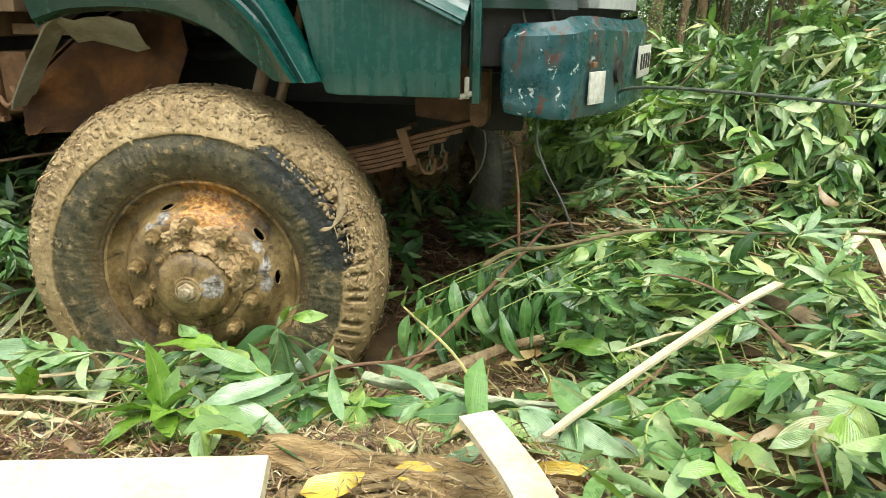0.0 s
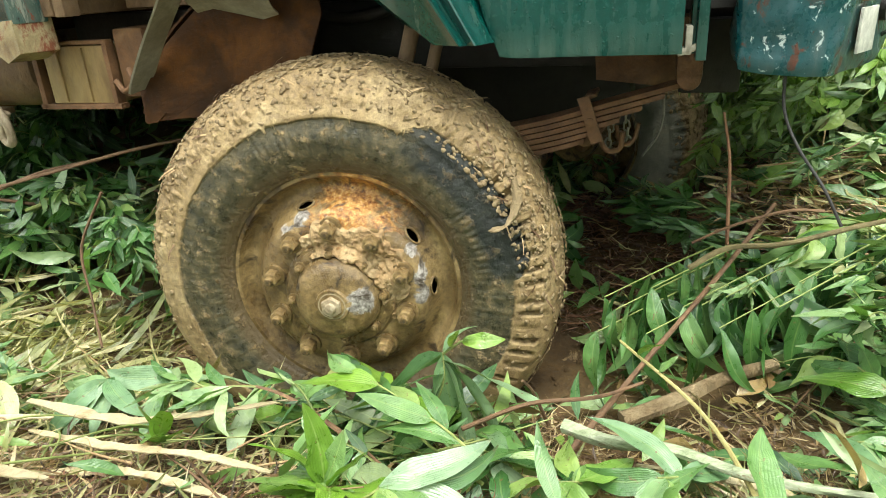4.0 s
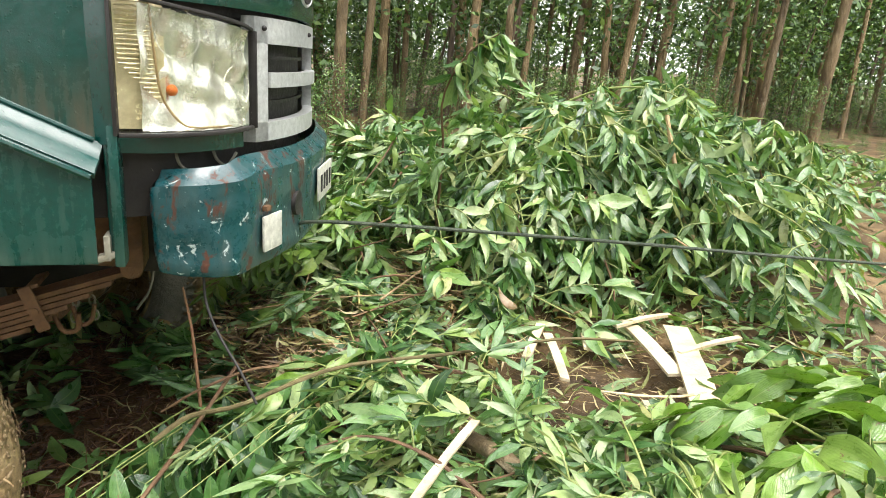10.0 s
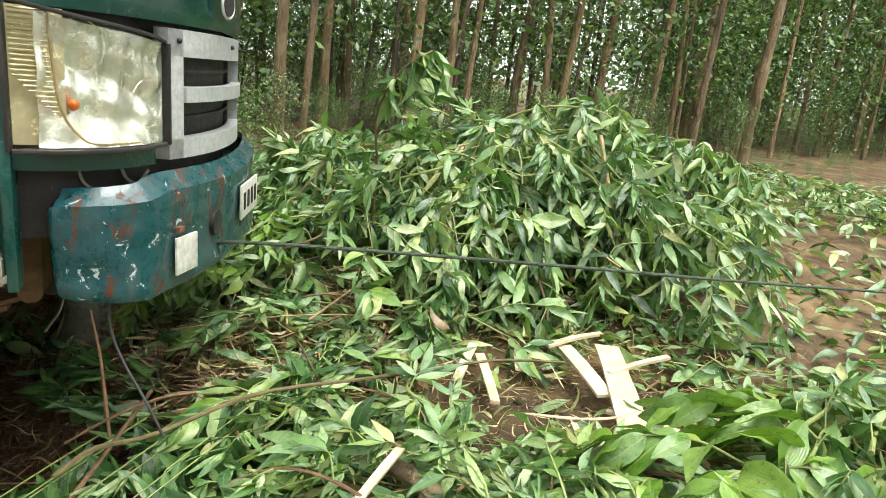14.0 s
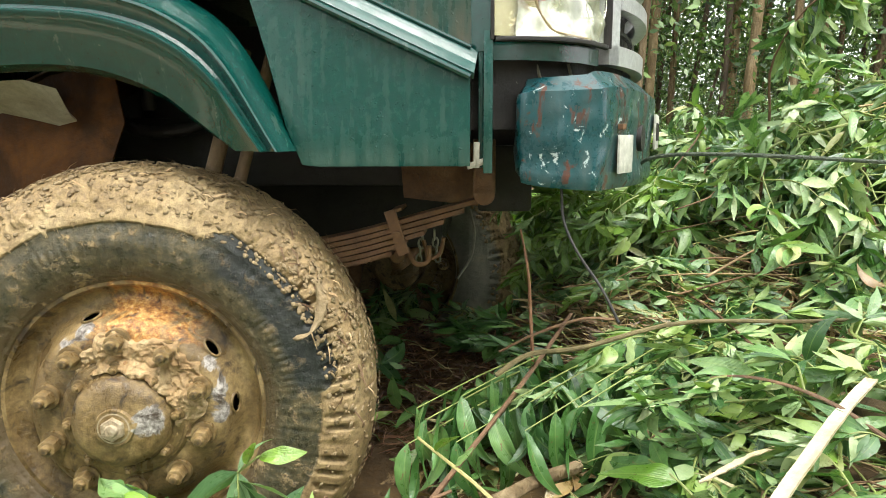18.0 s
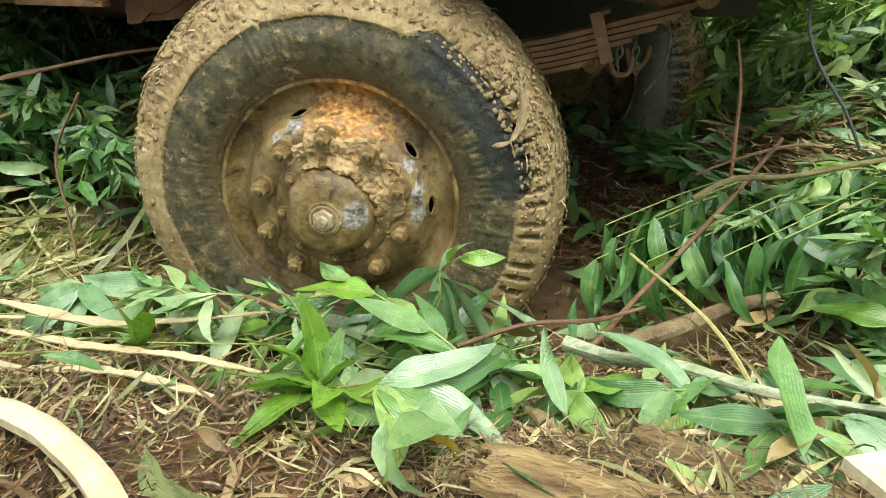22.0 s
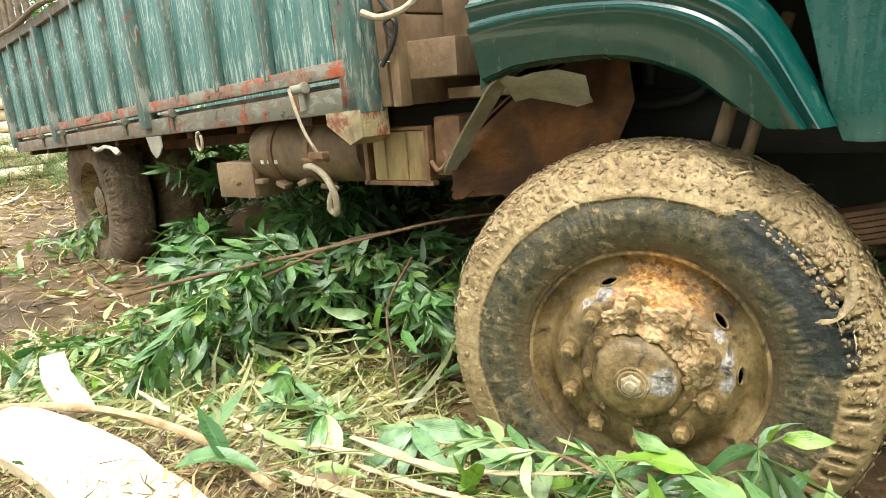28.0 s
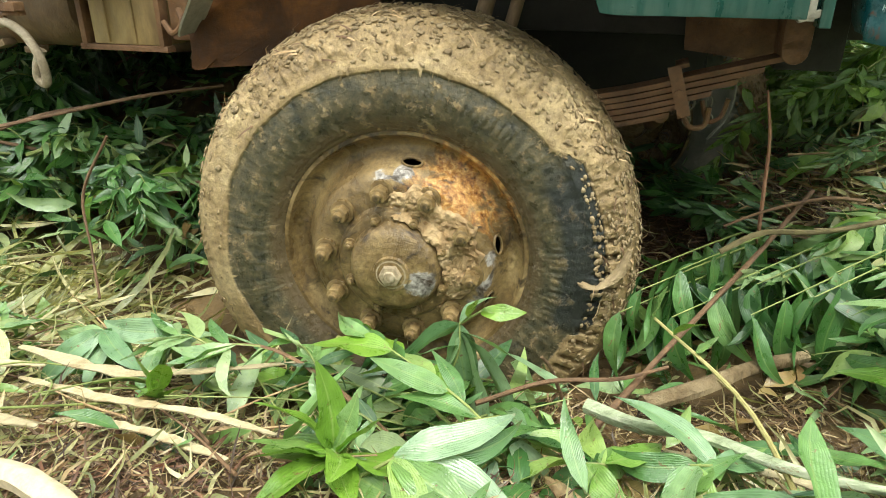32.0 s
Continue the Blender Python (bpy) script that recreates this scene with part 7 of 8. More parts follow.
stick("vine", "thin grey vine on the leaves", [(-.62, .10, .62), (-.70, .08, .48), (-.66, .02, .36), (-.60, -.06, .28)], .0035, .003, TWIG, "vine")


R8 = random.Random(31)
for k in range(230):        # bare stems left between the leaves
    x, y = (R8.uniform(-1.9, .6), R8.uniform(-.55, .05)) if k < 120 else (R8.uniform(.6, 3.0), R8.uniform(-.7, .9))
    if free(x, y) < .25:
        continue
    a, ln3 = R8.uniform(0, 6.283), R8.uniform(.18, .5)
    dx, dy = math.cos(a) * ln3 / 2, math.sin(a) * ln3 / 2
    z = lay(x, y) + cover(x, y) + R8.uniform(.015, .06)
    if any(-.58 < x + q * dx < .62 and -.06 < y + q * dy < .32 for q in (-1, 0, 1)):
        continue
    stick("stem", "thin bare leaf stem", [(x - dx, y - dy, lay(x - dx, y - dy) + cover(x - dx, y - dy) + .01), (x + R8.uniform(-.05, .05), y + R8.uniform(-.05, .05), z), (x + dx, y + dy, lay(x + dx, y + dy) + cover(x + dx, y + dy) + R8.uniform(.0, .06))], R8.uniform(.0016, .0032), .0012, R8.choice((TWIG_GREEN, TWIG_GREEN, STRAW, TWIG)), "stem", 12, .1, "thin bare stems")

for k in range(30):         # bare branches that cross the heap
    x, y = R8.uniform(1.2, 3.6), R8.uniform(.45, 1.6)
    a, ln3 = R8.uniform(-.5, .6) + (math.pi / 2 if k % 3 == 0 else 0), R8.uniform(.3, .8)
    dx, dy = math.cos(a) * ln3 / 2, math.sin(a) * ln3 / 2
    z = lay(x, y) + cover(x, y)
    stick("branch", "bare branch crossing the heap of leaves", [(x - dx, y - dy, z + R8.uniform(-.02, .06)), (x, y + R8.uniform(-.04, .04), z + R8.uniform(.05, .11)), (x + dx, y + dy, z + R8.uniform(-.02, .14))], R8.uniform(.0025, .0055), .0018, R8.choice((LEAF_STEM, TWIG, TWIG_GREEN, STRAW)), "branch", 14, .15, "bare branches in the heap")

PALE_BARK = rough_mat("pale_inner_bark", [(0.25, (0.40, 0.30, 0.15)), (0.5, (0.58, 0.49, 0.29)), (0.8, (0.68, 0.60, 0.40))], 22.0, (1, 1, 1), bump=0.6, fine=140.0, vary=0.2)


def ribbon(name, label, line, width, thick, mat, category, twist=0.0, group="", n=22, curl=0.0, ragged=.15):
    """A strip of bark or wood with thickness, ragged edges and a curl across."""
    pts = glide(line, n)
    b2 = bmesh.new()
    grid = [[] for _ in range(5)]
    for i, p in enumerate(pts):
        d = (pts[min(i + 1, n - 1)] - pts[max(i - 1, 0)]).normalized()
        side = d.cross(Vector((0, 0, 1))).normalized()
        side = Matrix.Rotation(twist * i / n, 3, d) @ side
        up = side.cross(d)
        e = min(1.0, .35 + 4 * min(i, n - 1 - i) / n) if ragged > .3 else 1.0
        for j in range(5):
            s = (j - 2) / 2
            q = 1 + ragged * noise.noise(Vector((i * .6, j * 3.1, width * 90)))
            grid[j].append(p + side * (s * width / 2 * e * q) + up * (curl * width * s * s))
    sheet(b2, grid, thick, (0, 0, -1))
    return single(name, b2, mat, label, category, group=group, bev=0.0)


ribbon("peeled_pole", "curved pole half with pale peeled wood", [(-.42, -.70, .40), (-.22, -.735, .445), (-.13, -.765, .455), (-.069, -.797, .46), (.009, -.847, .46), (.09, -.92, .45)], .030, .014, WOOD, "wood", 0, "cut wood", 30, -.25, .04)
bm = bmesh.new()
slab(bm, [(-.20, -1.055, .605), (.16, -1.032, .612), (.478, -1.011, .615), (.482, -1.16, .53), (.475, -1.33, .42), (-.20, -1.37, .42)], (0, .010, -.018))
single("wood_plank", bm, WOOD, "freshly cut white wood board propped on the soil", "plank", group="cut wood", bev=.003)
ribbon("wood_plank", "narrow white offcut on the soil", [(-.10, -.93, .43), (.10, -.915, .435), (.30, -.90, .435)], .045, .012, WOOD, "plank", 0, "cut wood", 12, 0, .05)
ribbon("wood_plank", "white wood slat propped askew over the bark", [(.72, -.807, .547), (.755, -.90, .553), (.79, -1.0, .552), (.86, -1.20, .49), (.93, -1.40, .425)], .052, .012, WOOD, "plank", 0, "cut wood", 14, 0, .03)
ribbon("wood_strip", "long thin strip of white wood", [(1.47, -.12, .495), (1.30, -.28, .497), (1.13, -.445, .487), (.93, -.635, .468), (.84, -.71, .445)], .022, .006, WOOD, "wood", .5, "cut wood", 22, .1, .2)
ribbon("wood_plank", "large pale slab of cut wood beside the track", [(-1.35, -.66, .40), (-1.05, -.71, .43), (-.80, -.76, .44), (-.55, -.83, .44)], .16, .025, WOOD, "plank", 0, "cut wood", 16, 0, .08)
ribbon("wood_plank", "pale split wood lying in straw", [(-1.70, -.28, .36), (-1.45, -.42, .38), (-1.15, -.56, .40)], .07, .016, WOOD, "plank", .1, "cut wood", 14, 0, .12)
for a, b, w in (((2.50, .33, .45), (2.14, -.20, .45), .085), ((2.34, .38, .45), (2.235, .03, .44), .055), ((2.01, .46, .46), (1.83, .25, .45), .030), ((2.0, .40, .45), (1.89, .12, .43), .032), ((2.15, .40, .45), (2.08, .27, .44), .034), ((2.33, .125, .46), (2.62, .15, .47), .020), ((2.55, .42, .46), (2.25, .36, .47), .022), ((2.05, -.05, .42), (1.95, -.25, .42), .018), ((2.2, -.02, .42), (2.33, -.22, .42), .022), ((1.75, -.28, .42), (1.98, -.32, .43), .020)):
    ribbon("wood_chip", "white split chip of fresh wood", [a, tuple((Vector(a) + Vector(b)) / 2 + Vector((0, 0, .006))), b], w, .010, WOOD, "wood chip", R5.uniform(-.3, .3), "wood chips", 8, 0, .12)
for line, w in (([(-.54, -.355, .31), (-.31, -.397, .31), (-.16, -.346, .30), (-.01, -.274, .29)], .036), ([(-.48, -.43, .30), (-.27, -.48, .32), (-.10, -.50, .33), (.05, -.55, .35)], .022), ([(-.40, -.55, .31), (-.2, -.54, .32), (.0, -.60, .34)], .020),
               ([(-.9, -.35, .29), (-.7, -.42, .31), (-.45, -.40, .31)], .020), ([(.62, -.62, .37), (.76, -.60, .37), (.9, -.64, .38)], .018), ([(.60, -.42, .30), (.74, -.47, .32), (.84, -.52, .33)], .016),
               ([(-.75, -.62, .37), (-.5, -.6, .37), (-.25, -.64, .39)], .030), ([(-1.3, -.30, .28), (-1.0, -.40, .30), (-.75, -.44, .32)], .022), ([(1.05, -.30, .36), (1.2, -.22, .37), (1.32, -.20, .38)], .016), ([(1.9, .0, .42), (2.1, -.1, .42), (2.35, -.12, .43)], .014)):
    ribbon("bark_strip", "torn pale strip of acacia bark", [(x, y, z + .03) for x, y, z in line], w * .8, .0025, PALE_BARK, "bark", R5.uniform(-.5, .5), "bark strips", 30, R5.uniform(-.15, .1), .75)
# ragged bark slab and shreds in front
RED_BARK = leaf_mat("red_bark_crumbs", [(0.0, (0.05, 0.018, 0.010)), (0.4, (0.13, 0.050, 0.026)), (0.75, (0.24, 0.11, 0.06)), (1.0, (0.34, 0.19, 0.11))], 0.0)
FIBROUS = rough_mat("fibrous_bark", [(0.28, (0.16, 0.095, 0.04)), (0.5, (0.42, 0.29, 0.13)), (0.75, (0.62, 0.47, 0.25))], 26.0, (.35, 2.2, 1), rough=(0.75, 0.98), bump=1.0, fine=60.0, dist=0.02, vary=.3)
for cx, cy, turn, long_, wide_ in ((.60, -.79, -10, .44, .10), (.70, -.70, -16, .30, .07), (.45, -.88, 6, .30, .07)):
    bm = bmesh.new()
    grid = []
    for j in range(20):
        row = []
        for i in range(60):
            px, py = (i / 59 - .5) * long_, (j / 19 - .5) * wide_ * (.75 + .3 * noise.noise(Vector((i * .12, cx * 9, 1))))
            fib = .010 * noise.noise(Vector((px * 7, py * 130, cx))) + .006 * noise.noise(Vector((px * 22, py * 260, 3)))
            row.append((px + .02 * noise.noise(Vector((j * .9, cx, i // 40))) * abs(i / 59 - .5) * 2, py, .009 * (1 - (j / 9.5 - 1) ** 2) + fib + .016 * noise.noise(Vector((px * 14, py * 40, 6)))))
        grid.append(row)
    sheet(bm, grid, .012, (0, 0, -1))
    single("bark_slab", bm, FIBROUS, "rotting slab of fibrous tan bark on the soil", "bark", pose(cx, cy, lay(cx, cy) + .016, 0, 0, turn), "bark slabs")
for k in range(30):
    x, y = R5.uniform(.36, .84), R5.uniform(-.92, -.67)
    a, ln3 = R5.gauss(-.15, .35), R5.uniform(.07, .24)
    z = lay(x, y) + R5.uniform(.005, .03)
    dx, dy = math.cos(a) * ln3 / 2, math.sin(a) * ln3 / 2
    ribbon("bark_shred", "ragged fibrous shred of brown bark", [(x - dx, y - dy, z - .006), (x, y + R5.uniform(-.01, .01), z + .006), (x + dx, y + dy, z - .004)], R5.uniform(.006, .022), .005, FIBROUS, "bark", R5.uniform(-.5, .5), "bark shreds", 12, R5.uniform(-.4, .1), .6)
for k in range(60):
    x, y = R5.uniform(-.8, .9), R5.uniform(-.95, -.35)
    if k > 40:
        x, y = R5.uniform(.8, 2.5), R5.uniform(-.3, .6)
    if free(x, y) > .8 or -.6 < x < .62 and -.05 < y < .3:
        continue
    a, ln3 = R5.uniform(0, 6.28), R5.uniform(.05, .18)
    z = lay(x, y) + R5.uniform(.004, .02)
    dx, dy = math.cos(a) * ln3 / 2, math.sin(a) * ln3 / 2
    ribbon("bark_shred", "small torn shred of bark on the soil", [(x - dx, y - dy, z - .004), (x, y, z + .005), (x + dx, y + dy, z)], R5.uniform(.006, .018), .004, R5.choice((FIBROUS, STRAW, STRAW)), "bark", R5.uniform(-.8, .8), "bark shreds", 10, R5.uniform(-.4, .2), .5)
for k, (x, y, z, a, w, s) in enumerate(((.47, -.86, .44, 10, .05, .10), (.60, -.80, .44, -25, .04, .085), (.80, -.77, .42, -8, .034, .11), (.74, -.88, .42, -40, .05, .09), (.36, -.74, .44, 160, .036, .10), (.92, -.72, .40, 30, .03, .12))):
    V, F, UV = blades([(0, 0, 0)], 0, .1, .2 + .3 * (k % 3), s, w, .7 + .3 * (k % 2), .12 - .07 * k, .35, 9)
    single("yellow_leaf", raw_mesh("yellow_leaf", V, F, LEAF_YELLOW, UV), None, "fallen yellow leaf on bark", "leaf", pose(x, y, z, 8 * k, -6, a), "yellow leaves")
for k, (x, y, z, a) in enumerate(((.83, -.10, .25, 20), (.90, -.07, .25, 80), (.86, -.55, .42, 75), (.70, -.35, .31, 200), (1.55, .15, .46, 40), (-.3, -.2, .30, 10), (1.86, .38, .56, 120))):
    V, F, UV = blades([(0, 0, 0)], 0, .15, .3, .10, .034, .9, .1, .6, 8)
    single("dry_leaf", raw_mesh("dry_leaf", V, F, LEAF_DRY, UV), None, "curled dry brown leaf", "leaf", pose(x, y, z, 20 * k, -10, a), "dry leaves")


def straw(count, xr, yr, r, label, big=1.0, mat=FIBRE, lift=0.0):
    P, Y, PI, RO, Lg, Wd, Be, Si, Fo = [], [], [], [], [], [], [], [], []
    for _ in range(count):
        x, y = r.uniform(*xr), r.uniform(*yr)
        if -.56 < x < .60 and -.02 < y < .30:
            continue
        P.append((x, y, lay(x, y) + r.uniform(0, .018) + lift * (cover(x, y) * r.uniform(.6, 1.0) + .02)))
        Y.append(r.uniform(0, 6.283)), PI.append(r.gauss(.02, .12)), RO.append(r.uniform(-1, 1)), Lg.append(r.uniform(.018, .085) * big), Wd.append(r.uniform(.0018, .0065) * big)
        Be.append(r.uniform(-1.0, 1.4)), Si.append(r.uniform(-.5, .5)), Fo.append(.2)
    V, F, UV = blades(P, Y, PI, RO, Lg, Wd, Be, Si, Fo, 5)
    return tagged(new("straw", raw_mesh("straw", V, F, mat, UV)), label, "straw", kind="stuff")


R6 = random.Random(13)
straw(9500, (-1.6, 1.0), (-1.0, -.15), R6, "fine bark fibres and straw on the soil")
straw(3600, (.6, 2.7), (-.8, .75), R6, "scattered bark fibres between the leaves")
straw(2600, (.33, .86), (-.94, -.62), R6, "crumbled tan bark fibres", .8)
straw(6500, (.35, 1.20), (.15, 1.40), R6, "dark reddish bark crumbs under the bumper", 1.2, RED_BARK)
straw(2400, (-.3, .55), (-.98, -.52), R6, "red-brown bark crumbs before the leaves", .8, RED_BARK)
straw(2600, (-1.35, -.25), (-.32, .32), R6, "crumbled straw behind the wheel", 1.2)
straw(500, (-1.3, -.25), (-.32, .30), R6, "long pale stems lying behind the wheel", 4.2, STRAW_GREEN)
straw(5200, (-8.5, -2.2), (-1.2, 4.0), R6, "pale straw and bark waste along the track", 3.4)
straw(2600, (-13, -6), (-1.0, 6.0), R6, "pale bark waste farther along the track", 6.0)
straw(3200, (-1.9, -.35), (-.9, -.2), R6, "coarse bark shreds beside the cut wood", 1.4)
straw(2600, (-1.5, .5), (-.95, -.25), R6, "pale yellow-green grass straw and torn stems", 1.3, STRAW_GREEN)
straw(1800, (-1.6, -.4), (-.35, .15), R6, "straw stems between torn leaves", 2.2, STRAW_GREEN)
straw(1300, (.42, 1.0), (-.55, -.08), R6, "crumbled tan bark before the tyre", 1.1)
straw(900, (.5, 1.3), (-.95, -.3), R6, "torn green stems between the bark", 1.2, STRAW_GREEN)
straw(1300, (-2.6, -.7), (-.6, .35), R6, "pale straw stems strewn over the leaves", 2.8, STRAW_GREEN, 1.0)
straw(900, (.6, 3.2), (-.8, 1.3), R6, "thin torn stems over the leaves", 2.0, STRAW_GREEN, 1.0)
straw(1500, (1.0, 1.85), (.38, 1.05), R6, "brown bark fibres and broken twigs before the heap", 2.0, FIBRE, .8)
straw(700, (.33, .86), (-.92, -.64), R6, "bark crumbs on the slab", .6, FIBRE, .9)


def crumbs(count, xr, yr, r):
    b2 = bmesh.new()
    for _ in range(count):
        x, y = r.uniform(*xr), r.uniform(*yr)
        s = r.uniform(.004, .016)
        bmesh.ops.create_icosphere(b2, subdivisions=1, radius=s, matrix=pose(x, y, lay(x, y) + s * .3, r.uniform(0, 90), r.uniform(0, 90), 0) @ Matrix.Diagonal((1, r.uniform(.6, 1), r.uniform(.5, .9), 1)))["verts"]
    me = mesh_of("soil_crumb", b2, SOIL)
    return tagged(new("soil_crumbs", me), "small clods of crumbled clay", "soil", kind="stuff")


crumbs(500, (-.6, 1.2), (-1.0, .6), R6)

# ---------------------------------------------------------------- wood behind
def view_gap(x, y):
    """Gaps in the wood, fanned out from the camera to fit its view of the sky."""
    return y > 6.5 and any(abs(x - .8 - q * (y + 1.35)) < .055 * (y + 1.35) for q in (.64, .87, 1.45))


def trunk_mesh(r, height, radius, lean, bend):
    b2 = bmesh.new()
    pts = [(0, 0, -.3), (lean * .1, 0, height * .12), (lean * .4 + bend, bend * .5, height * .4), (lean * .75 - bend * .4, bend, height * .7), (lean, 0, height)]
    tube(b2, pts, radius, 14, 40, radius * .35, .28, seed=r.random() * 9)
    return b2, glide(pts, 26)


def limb_mesh(r, q, radius):
    b2 = bmesh.new()
    a, ln2 = r.uniform(0, 6.28), r.uniform(.5, 1.4)
    tube(b2, [q, q + Vector((math.cos(a) * ln2 * .5, math.sin(a) * ln2 * .5, ln2 * .35)), q + Vector((math.cos(a) * ln2, math.sin(a) * ln2, ln2 * .9))], radius * .25, 5, 7, radius * .06)
    return b2


def flakes(P, r, size):
    """Far leaves: one folded diamond each."""
    P = np.array(P)
    n = len(P)
    g = np.random.RandomState(r.randint(0, 99999))
    d = g.normal(size=(n, 3)) * (1, 1, .8) + (0, 0, -.35)
    d /= np.linalg.norm(d, axis=1)[:, None]
    s = np.cross(d, g.normal(size=(n, 3)))
    s /= np.linalg.norm(s, axis=1)[:, None] + 1e-9
    L = g.uniform(.6, 1.25, (n, 1)) * size
    w = L * g.uniform(.16, .26, (n, 1))
    V = np.stack([P, P + d * L * .5 + s * w, P + d * L, P + d * L * .45 - s * w + np.cross(d, s) * w * .6], 1).reshape(-1, 3)
    F = np.arange(4 * n).reshape(n, 4)
    return V, F, np.tile(np.array([(.5, 0), (1, .5), (.5, 1), (0, .5)]), (n, 1))


def crown_mesh(r, lo, hi, wide, count, size):
    P = []
    while len(P) < count:
        c = Vector((r.gauss(0, wide * .5), r.gauss(0, wide * .5), r.uniform(lo, hi)))
        for _ in range(16):
            P.append((c.x + r.gauss(0, .20), c.y + r.gauss(0, .20), c.z + r.gauss(0, .18)))
    V, F, UV = flakes(P, r, size)
    return raw_mesh("crown", V, F, LEAF_FAR, UV, False)


R7 = random.Random(3)
CROWNS = [crown_mesh(R7, 3.4, 8.5, 1.3, 1100, .11) for _ in range(3)]
LOW = [crown_mesh(R7, .8, 5.0, 1.0, 1500, .085) for _ in range(4)]


def tree(name, label, height, radius, lean, bend, mat, crown, turn, limbs=2):
    t = thing(name, label, "tree", pose(0, 0, 0), "trees of the plantation")
    b2, line = trunk_mesh(R7, height, radius, lean, bend)
    part("trunk", b2, mat, t)
    for q in range(limbs):
        part("limb", limb_mesh(R7, line[R7.randint(8, 22)], radius), mat, t)
    tagged(part("crown", crown, None, t, "", pose(0, 0, 0, 0, 0, turn)), kind="stuff")
    return t


TREES = [tree("acacia_tree", "slender acacia tree with reddish-brown bark", 8.5, R7.uniform(.045, .078), R7.uniform(.1, .9), R7.uniform(-.14, .14), BARK, CROWNS[k % 3], 50 * k) for k in range(7)]
THIN = [tree("young_tree", "thin dark young tree of the plantation", 7.5, R7.uniform(.012, .030), R7.uniform(-.5, 1.0), R7.uniform(-.3, .3), BARK_DARK if k % 3 else BARK, LOW[k % 4], 77 * k, 0) for k in range(7)]
spots = [(2.35, 4.5), (2.62, 4.75), (3.9, 5.2), (4.25, 5.0), (4.62, 5.3), (5.45, 5.6), (6.75, 5.6), (7.25, 5.1), (7.05, 4.2), (8.05, 4.25), (9.6, 5.0), (11.4, 5.5), (13.2, 5.2), (1.3, 5.4), (3.2, 5.9), (10.6, 6.4), (14.8, 6.2), (5.0, 7.4), (8.6, 6.7), (16.5, 5.8), (6.1, 6.6)]
for k, (x, y) in enumerate(spots):
    m = pose(x, y, lay(x, y), 0, 0, 0) @ Matrix.Scale(R7.uniform(.8, 1.2), 4)
    if k < 7:
        TREES[k].matrix_basis = m
    else:
        copy_thing(TREES[k % 7], m @ pose(0, 0, 0, R7.uniform(-2, 2), R7.uniform(-1, 4), R7.uniform(-30, 30)))
for k in range(330):
    x, y = R7.uniform(-6, 30), R7.uniform(5.6, 17)
    if k < 150:
        x, y = R7.uniform(0, 20), R7.uniform(5.0, 9)
    if view_gap(x, y) and k > 6:
        continue
    m = pose(x, y, lay(x, y), R7.uniform(-3, 3), R7.uniform(-3, 7), R7.uniform(-60, 60)) @ Matrix.Scale(R7.uniform(.8, 1.3), 4)
    if k < 7:
        THIN[k].matrix_basis = m
    else:
        copy_thing(R7.choice(THIN + TREES[:2]), m)


SHRUBS = []
for k in range(5):
    t = thing("shrub", "green undergrowth shrub between the trunks", "shrub", pose(0, 0, 0), "undergrowth shrubs")
    for q in range(5):
        b2 = bmesh.new()
        a, h = R7.uniform(0, 6.28), R7.uniform(1.2, 2.6)
        tube(b2, [(0, 0, -.1), (.12 * math.cos(a), .12 * math.sin(a), h * .5), (.35 * math.cos(a), .35 * math.sin(a), h)], .010, 5, 8, .004)
        part("stem", b2, TWIG, t)
    P = []
    high, wide = R7.uniform(2.2, 3.4), R7.uniform(.9, 1.4)
    while len(P) < 1900:
        c = Vector((R7.gauss(0, wide * .38), R7.gauss(0, wide * .38), R7.random() ** .8 * high))
        for _ in range(12):
            P.append((c.x + R7.gauss(0, .12), c.y + R7.gauss(0, .12), max(0, c.z + R7.gauss(0, .12))))
    V, F, UV = flakes(P, R7, .085)
    tagged(part("foliage", raw_mesh("foliage", V, F, LEAF_FAR, UV, False), None, t), kind="stuff")
    SHRUBS.append(t)
for k in range(200):
    x, y = R7.uniform(-6, 28), R7.uniform(6.4, 14)
    if k < 26:
        x, y = R7.uniform(1.5, 16), R7.uniform(4.6, 6.2)
    m = pose(x, y, lay(x, y), 0, 0, R7.uniform(0, 360)) @ Matrix.Scale(R7.uniform(.9, 1.7) * (.36 if y < 6.2 or view_gap(x, y) else 1), 4)
    if k < 5:
        SHRUBS[k].matrix_basis = m
    else:
        copy_thing(SHRUBS[k % 5], m)
def thicket(label, count, xr, yr, high, per=700, size=.12):
    """Far bushes that cannot be told apart: clumps of leaves from the ground up."""
    P = []
    for _ in range(count):
        x, y, h, w = R7.uniform(*xr), R7.uniform(*yr), R7.uniform(*high), R7.uniform(.7, 1.5)
        z0 = lay(x, y)
        for _ in range(per // 12):
            c = (x + R7.gauss(0, w * .45), y + R7.gauss(0, w * .45), z0 + R7.random() ** .8 * h)
            for _ in range(12):
                P.append((c[0] + R7.gauss(0, .18), c[1] + R7.gauss(0, .18), max(z0, c[2] + R7.gauss(0, .18))))
    V, F, UV = flakes(P, R7, size)
    return tagged(new("thicket", raw_mesh("thicket", V, F, LEAF_FAR, UV, False)), label, "bushes", kind="stuff")


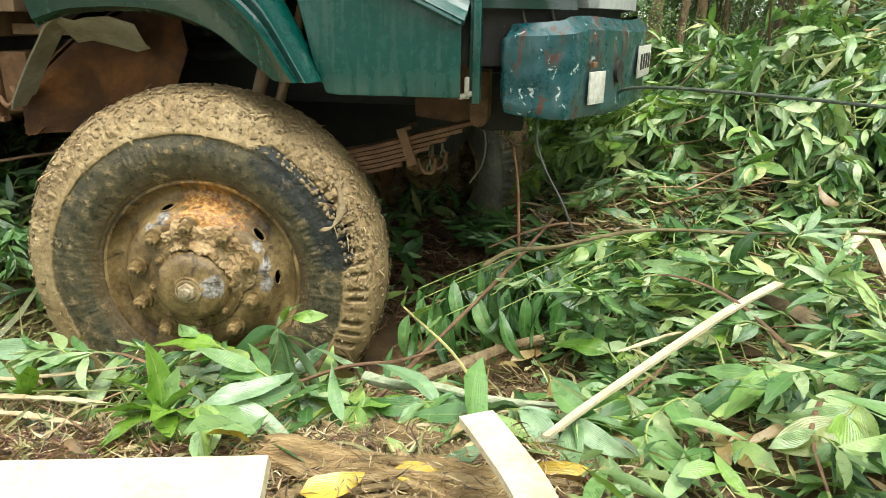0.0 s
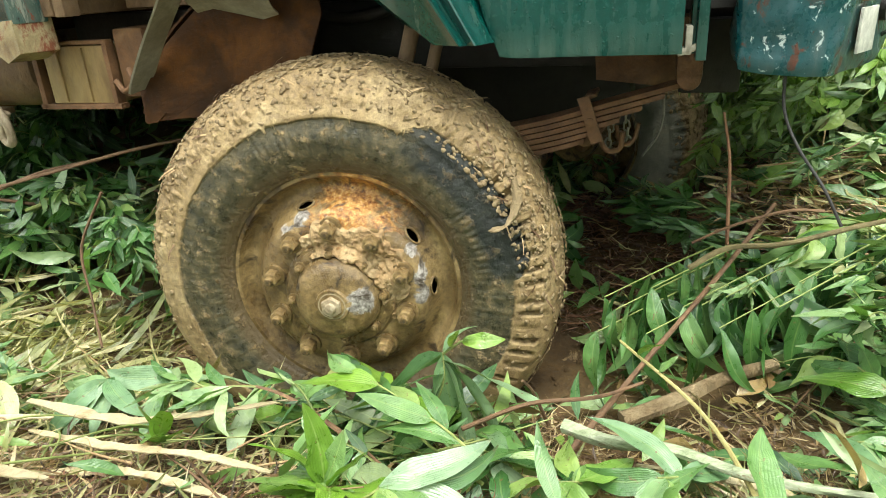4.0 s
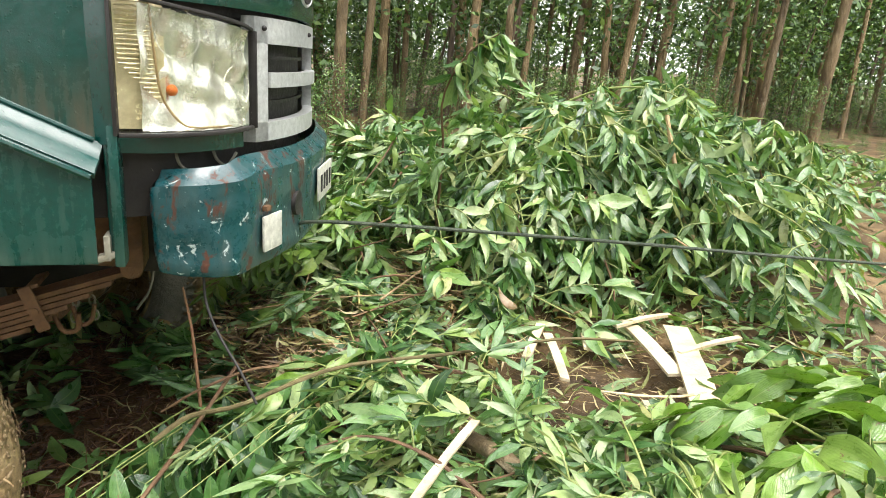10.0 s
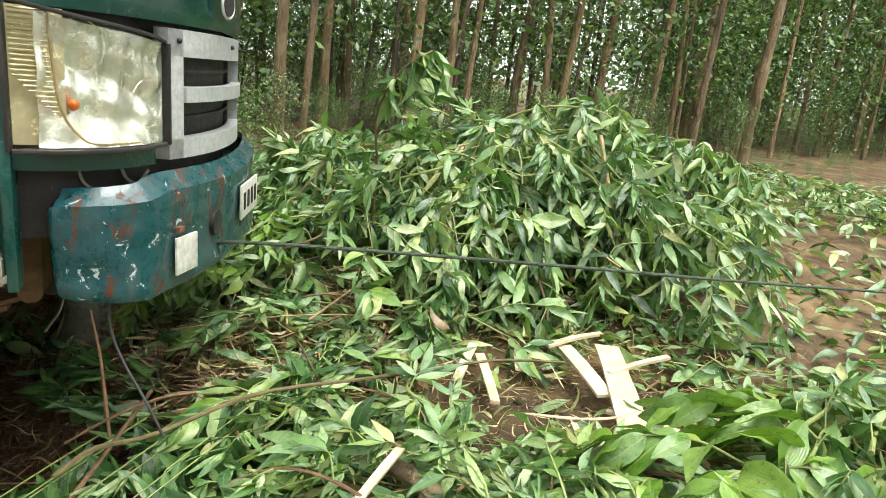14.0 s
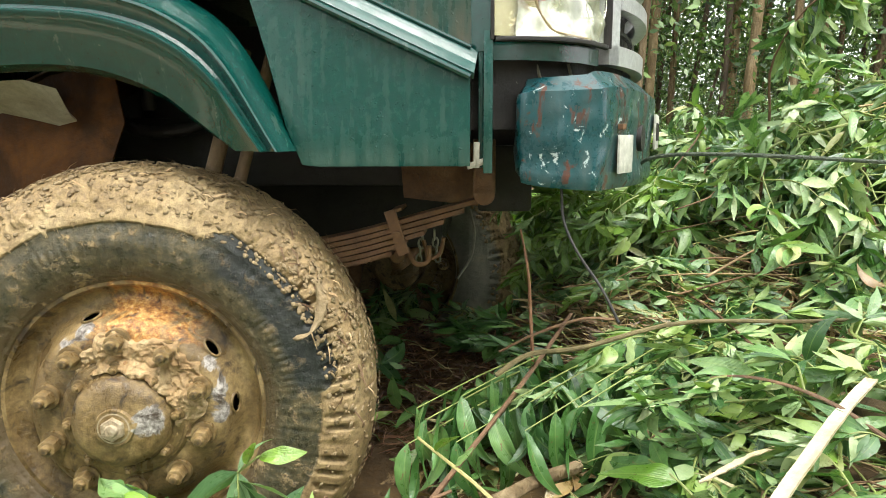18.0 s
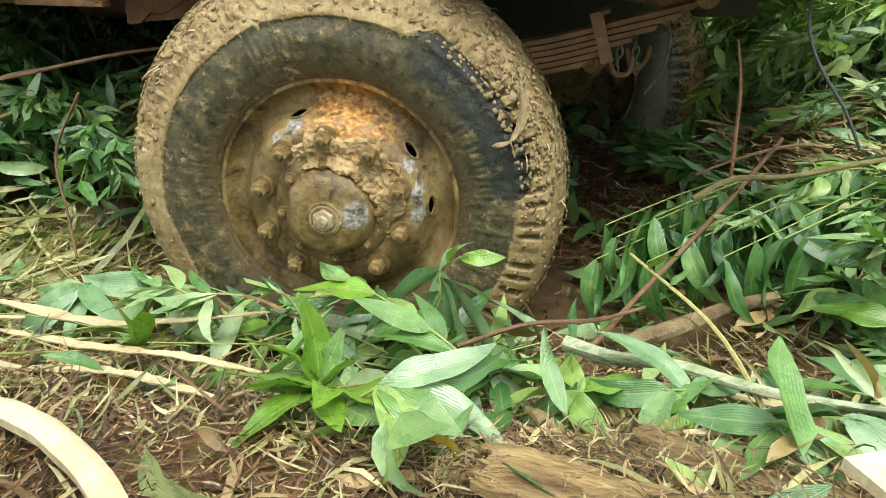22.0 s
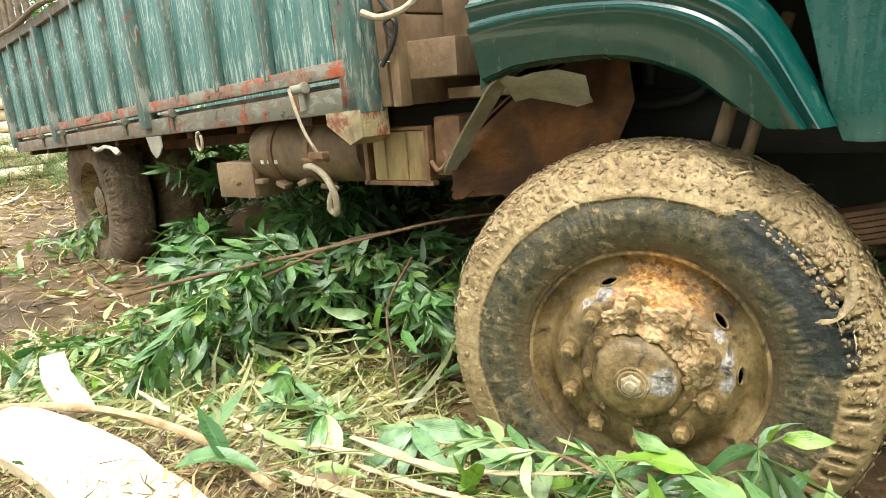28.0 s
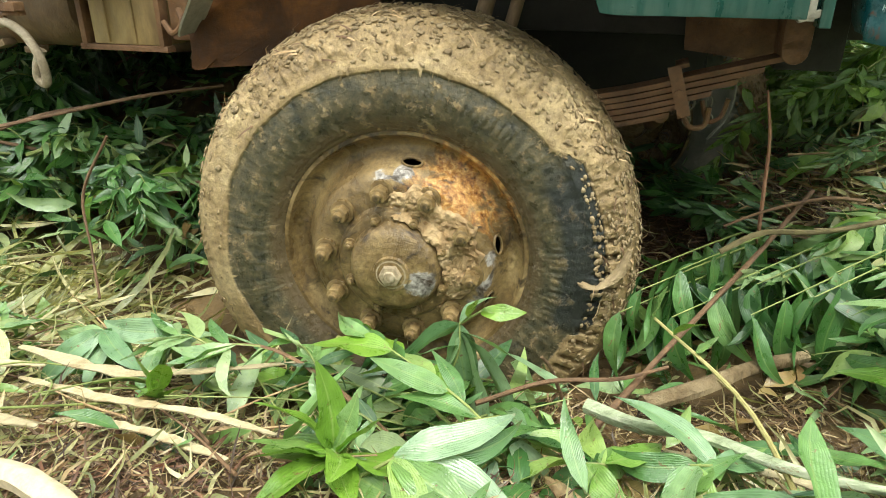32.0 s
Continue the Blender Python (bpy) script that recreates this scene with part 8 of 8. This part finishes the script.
# low growth that joins the heap to the wood
LOWS = []
for k in range(5):
    t = thing("undergrowth_plant", "low green plant at the edge of the wood", "plant", pose(2.2 + 1.4 * k, 4.2, lay(2.2 + 1.4 * k, 4.2) - .1) @ Matrix.Scale(.3, 4), "low plants before the wood")
    for ch in SHRUBS[k].children:
        tagged(part(ch.name.split(".")[0], ch.data, None, t), kind="stuff" if ch.name.startswith("foliage") else "")
    LOWS.append(t)
for k in range(95):
    x, y = R7.uniform(1.2, 13), R7.uniform(2.6, 5.0)
    copy_thing(LOWS[k % 5], pose(x, y, lay(x, y) - .1, 0, 0, R7.uniform(0, 360)) @ Matrix.Scale(R7.uniform(.16, .34), 4))
# shrubs added behind the truck to hide the open lit soil
for k in range(56):
    x, y = R7.uniform(-9, 2.0), R7.uniform(3.2, 6.2)
    copy_thing(SHRUBS[k % 5], pose(x, y, lay(x, y) - .1, 0, 0, R7.uniform(0, 360)) @ Matrix.Scale(R7.uniform(.35, .8), 4))
# unseen trees and bushes behind the camera, added to darken the truck's reflections
for k in range(60):
    x, y = R7.uniform(-20, 24), R7.uniform(-20, -8)
    copy_thing(R7.choice(THIN + TREES), pose(x, y, lay(x, y), R7.uniform(-3, 3), R7.uniform(-3, 5), R7.uniform(0, 360)) @ Matrix.Scale(R7.uniform(.8, 1.2), 4))
thicket("unseen green bushes across the track, added to darken reflections", 64, (-16, 18), (-9.5, -5.0), (2.4, 5.0), 600, .16)
# a stack of peeled logs and bushes past the rear of the truck
LOG = bmesh.new()
tube(LOG, [(-1.3, 0, 0), (-.4, .01, .01), (.5, -.01, 0), (1.3, 0, .01)], .095, 12, 14, .08, .06)
LOG = mesh_of("peeled_log", LOG, WOOD)
for row in range(9):
    for k in range(7 - row % 2):
        single("peeled_log", LOG, None, "pale peeled log in a stack", "log", pose(-10.6 + R7.uniform(-.1, .1), 3.7 + .19 * k + .095 * (row % 2), lay(-10.6, 4.2) + .10 + .165 * row, 0, 0, 38 + R7.uniform(-3, 3)), "stacked logs")
thicket("light green bushes behind the log stack", 60, (-24, -12.6), (3.5, 16), (3.0, 6.5), 900, .17)
thicket("low bushes behind the rear of the truck", 26, (-11.5, -6.5), (5.6, 9), (1.0, 2.4), 700, .10)
# low shrubs added to close the bright gap seen under the bed
for k in range(26):
    x, y = R7.uniform(-7.5, -2.6), R7.uniform(2.9, 3.8)
    copy_thing(SHRUBS[k % 5], pose(x, y, lay(x, y) - .15, 0, 0, R7.uniform(0, 360)) @ Matrix.Scale(R7.uniform(.40, .6), 4))
# the wood goes on behind
P = []
for k in range(2300):
    c = (R7.uniform(-22, 55), R7.uniform(17, 24), R7.random() ** 1.3 * 7.0)
    if c[2] > 2.2 and view_gap(c[0], c[1]):
        continue
    for _ in range(8):
        P.append((c[0] + R7.gauss(0, .5), c[1] + R7.gauss(0, .4), c[2] + R7.gauss(0, .4)))
V, F, UV = flakes(P, R7, .42)
tagged(new("far_wood", raw_mesh("far_wood", V, F, LEAF_FAR, UV, False)), "far dark-green foliage of the plantation", "foliage", kind="stuff")


def motions():
    go = [(0, 0), (26.5, 0), (28.0, .004), (28.5, .012), (29.0, .020), (29.5, .044), (30.0, .056), (30.5, .090), (31.0, .094), (31.5, .097), (32.0, .102)]
    roll = [(0, 0), (26.5, 0), (28.0, .3), (28.5, 1.1), (29.0, 2.7), (29.5, 7.6), (30.0, 9.0), (30.5, 22.0), (31.0, 22.8), (31.5, 25.2), (32.0, 26.5)]
    c, s = math.cos(radians(HEAD)), math.sin(radians(HEAD))
    walk(truck, [(t, pose(0.37 + d * c, d * s, 0, 0, 0, HEAD)) for t, d in go])
    walk(wire_rope, [(t, pose(d * c, d * s, 0)) for t, d in go])
    walk(front_wheel, [(t, pose(-0.367, -0.045, 0.42, 0, a, 7)) for t, a in roll])
    walk(far_wheel, [(t, pose(-0.02, 1.33, 0.44, 0, a * 0.9, -11)) for t, a in roll])
    walk(rear_wheel, [(t, pose(-4.22, 0.82, 0.52, 0, a * 0.8, -12)) for t, a in roll])
    walk(rear_inner, [(t, pose(-4.16, 1.13, 0.52, 0, a * 0.8, -12)) for t, a in roll])


motions()
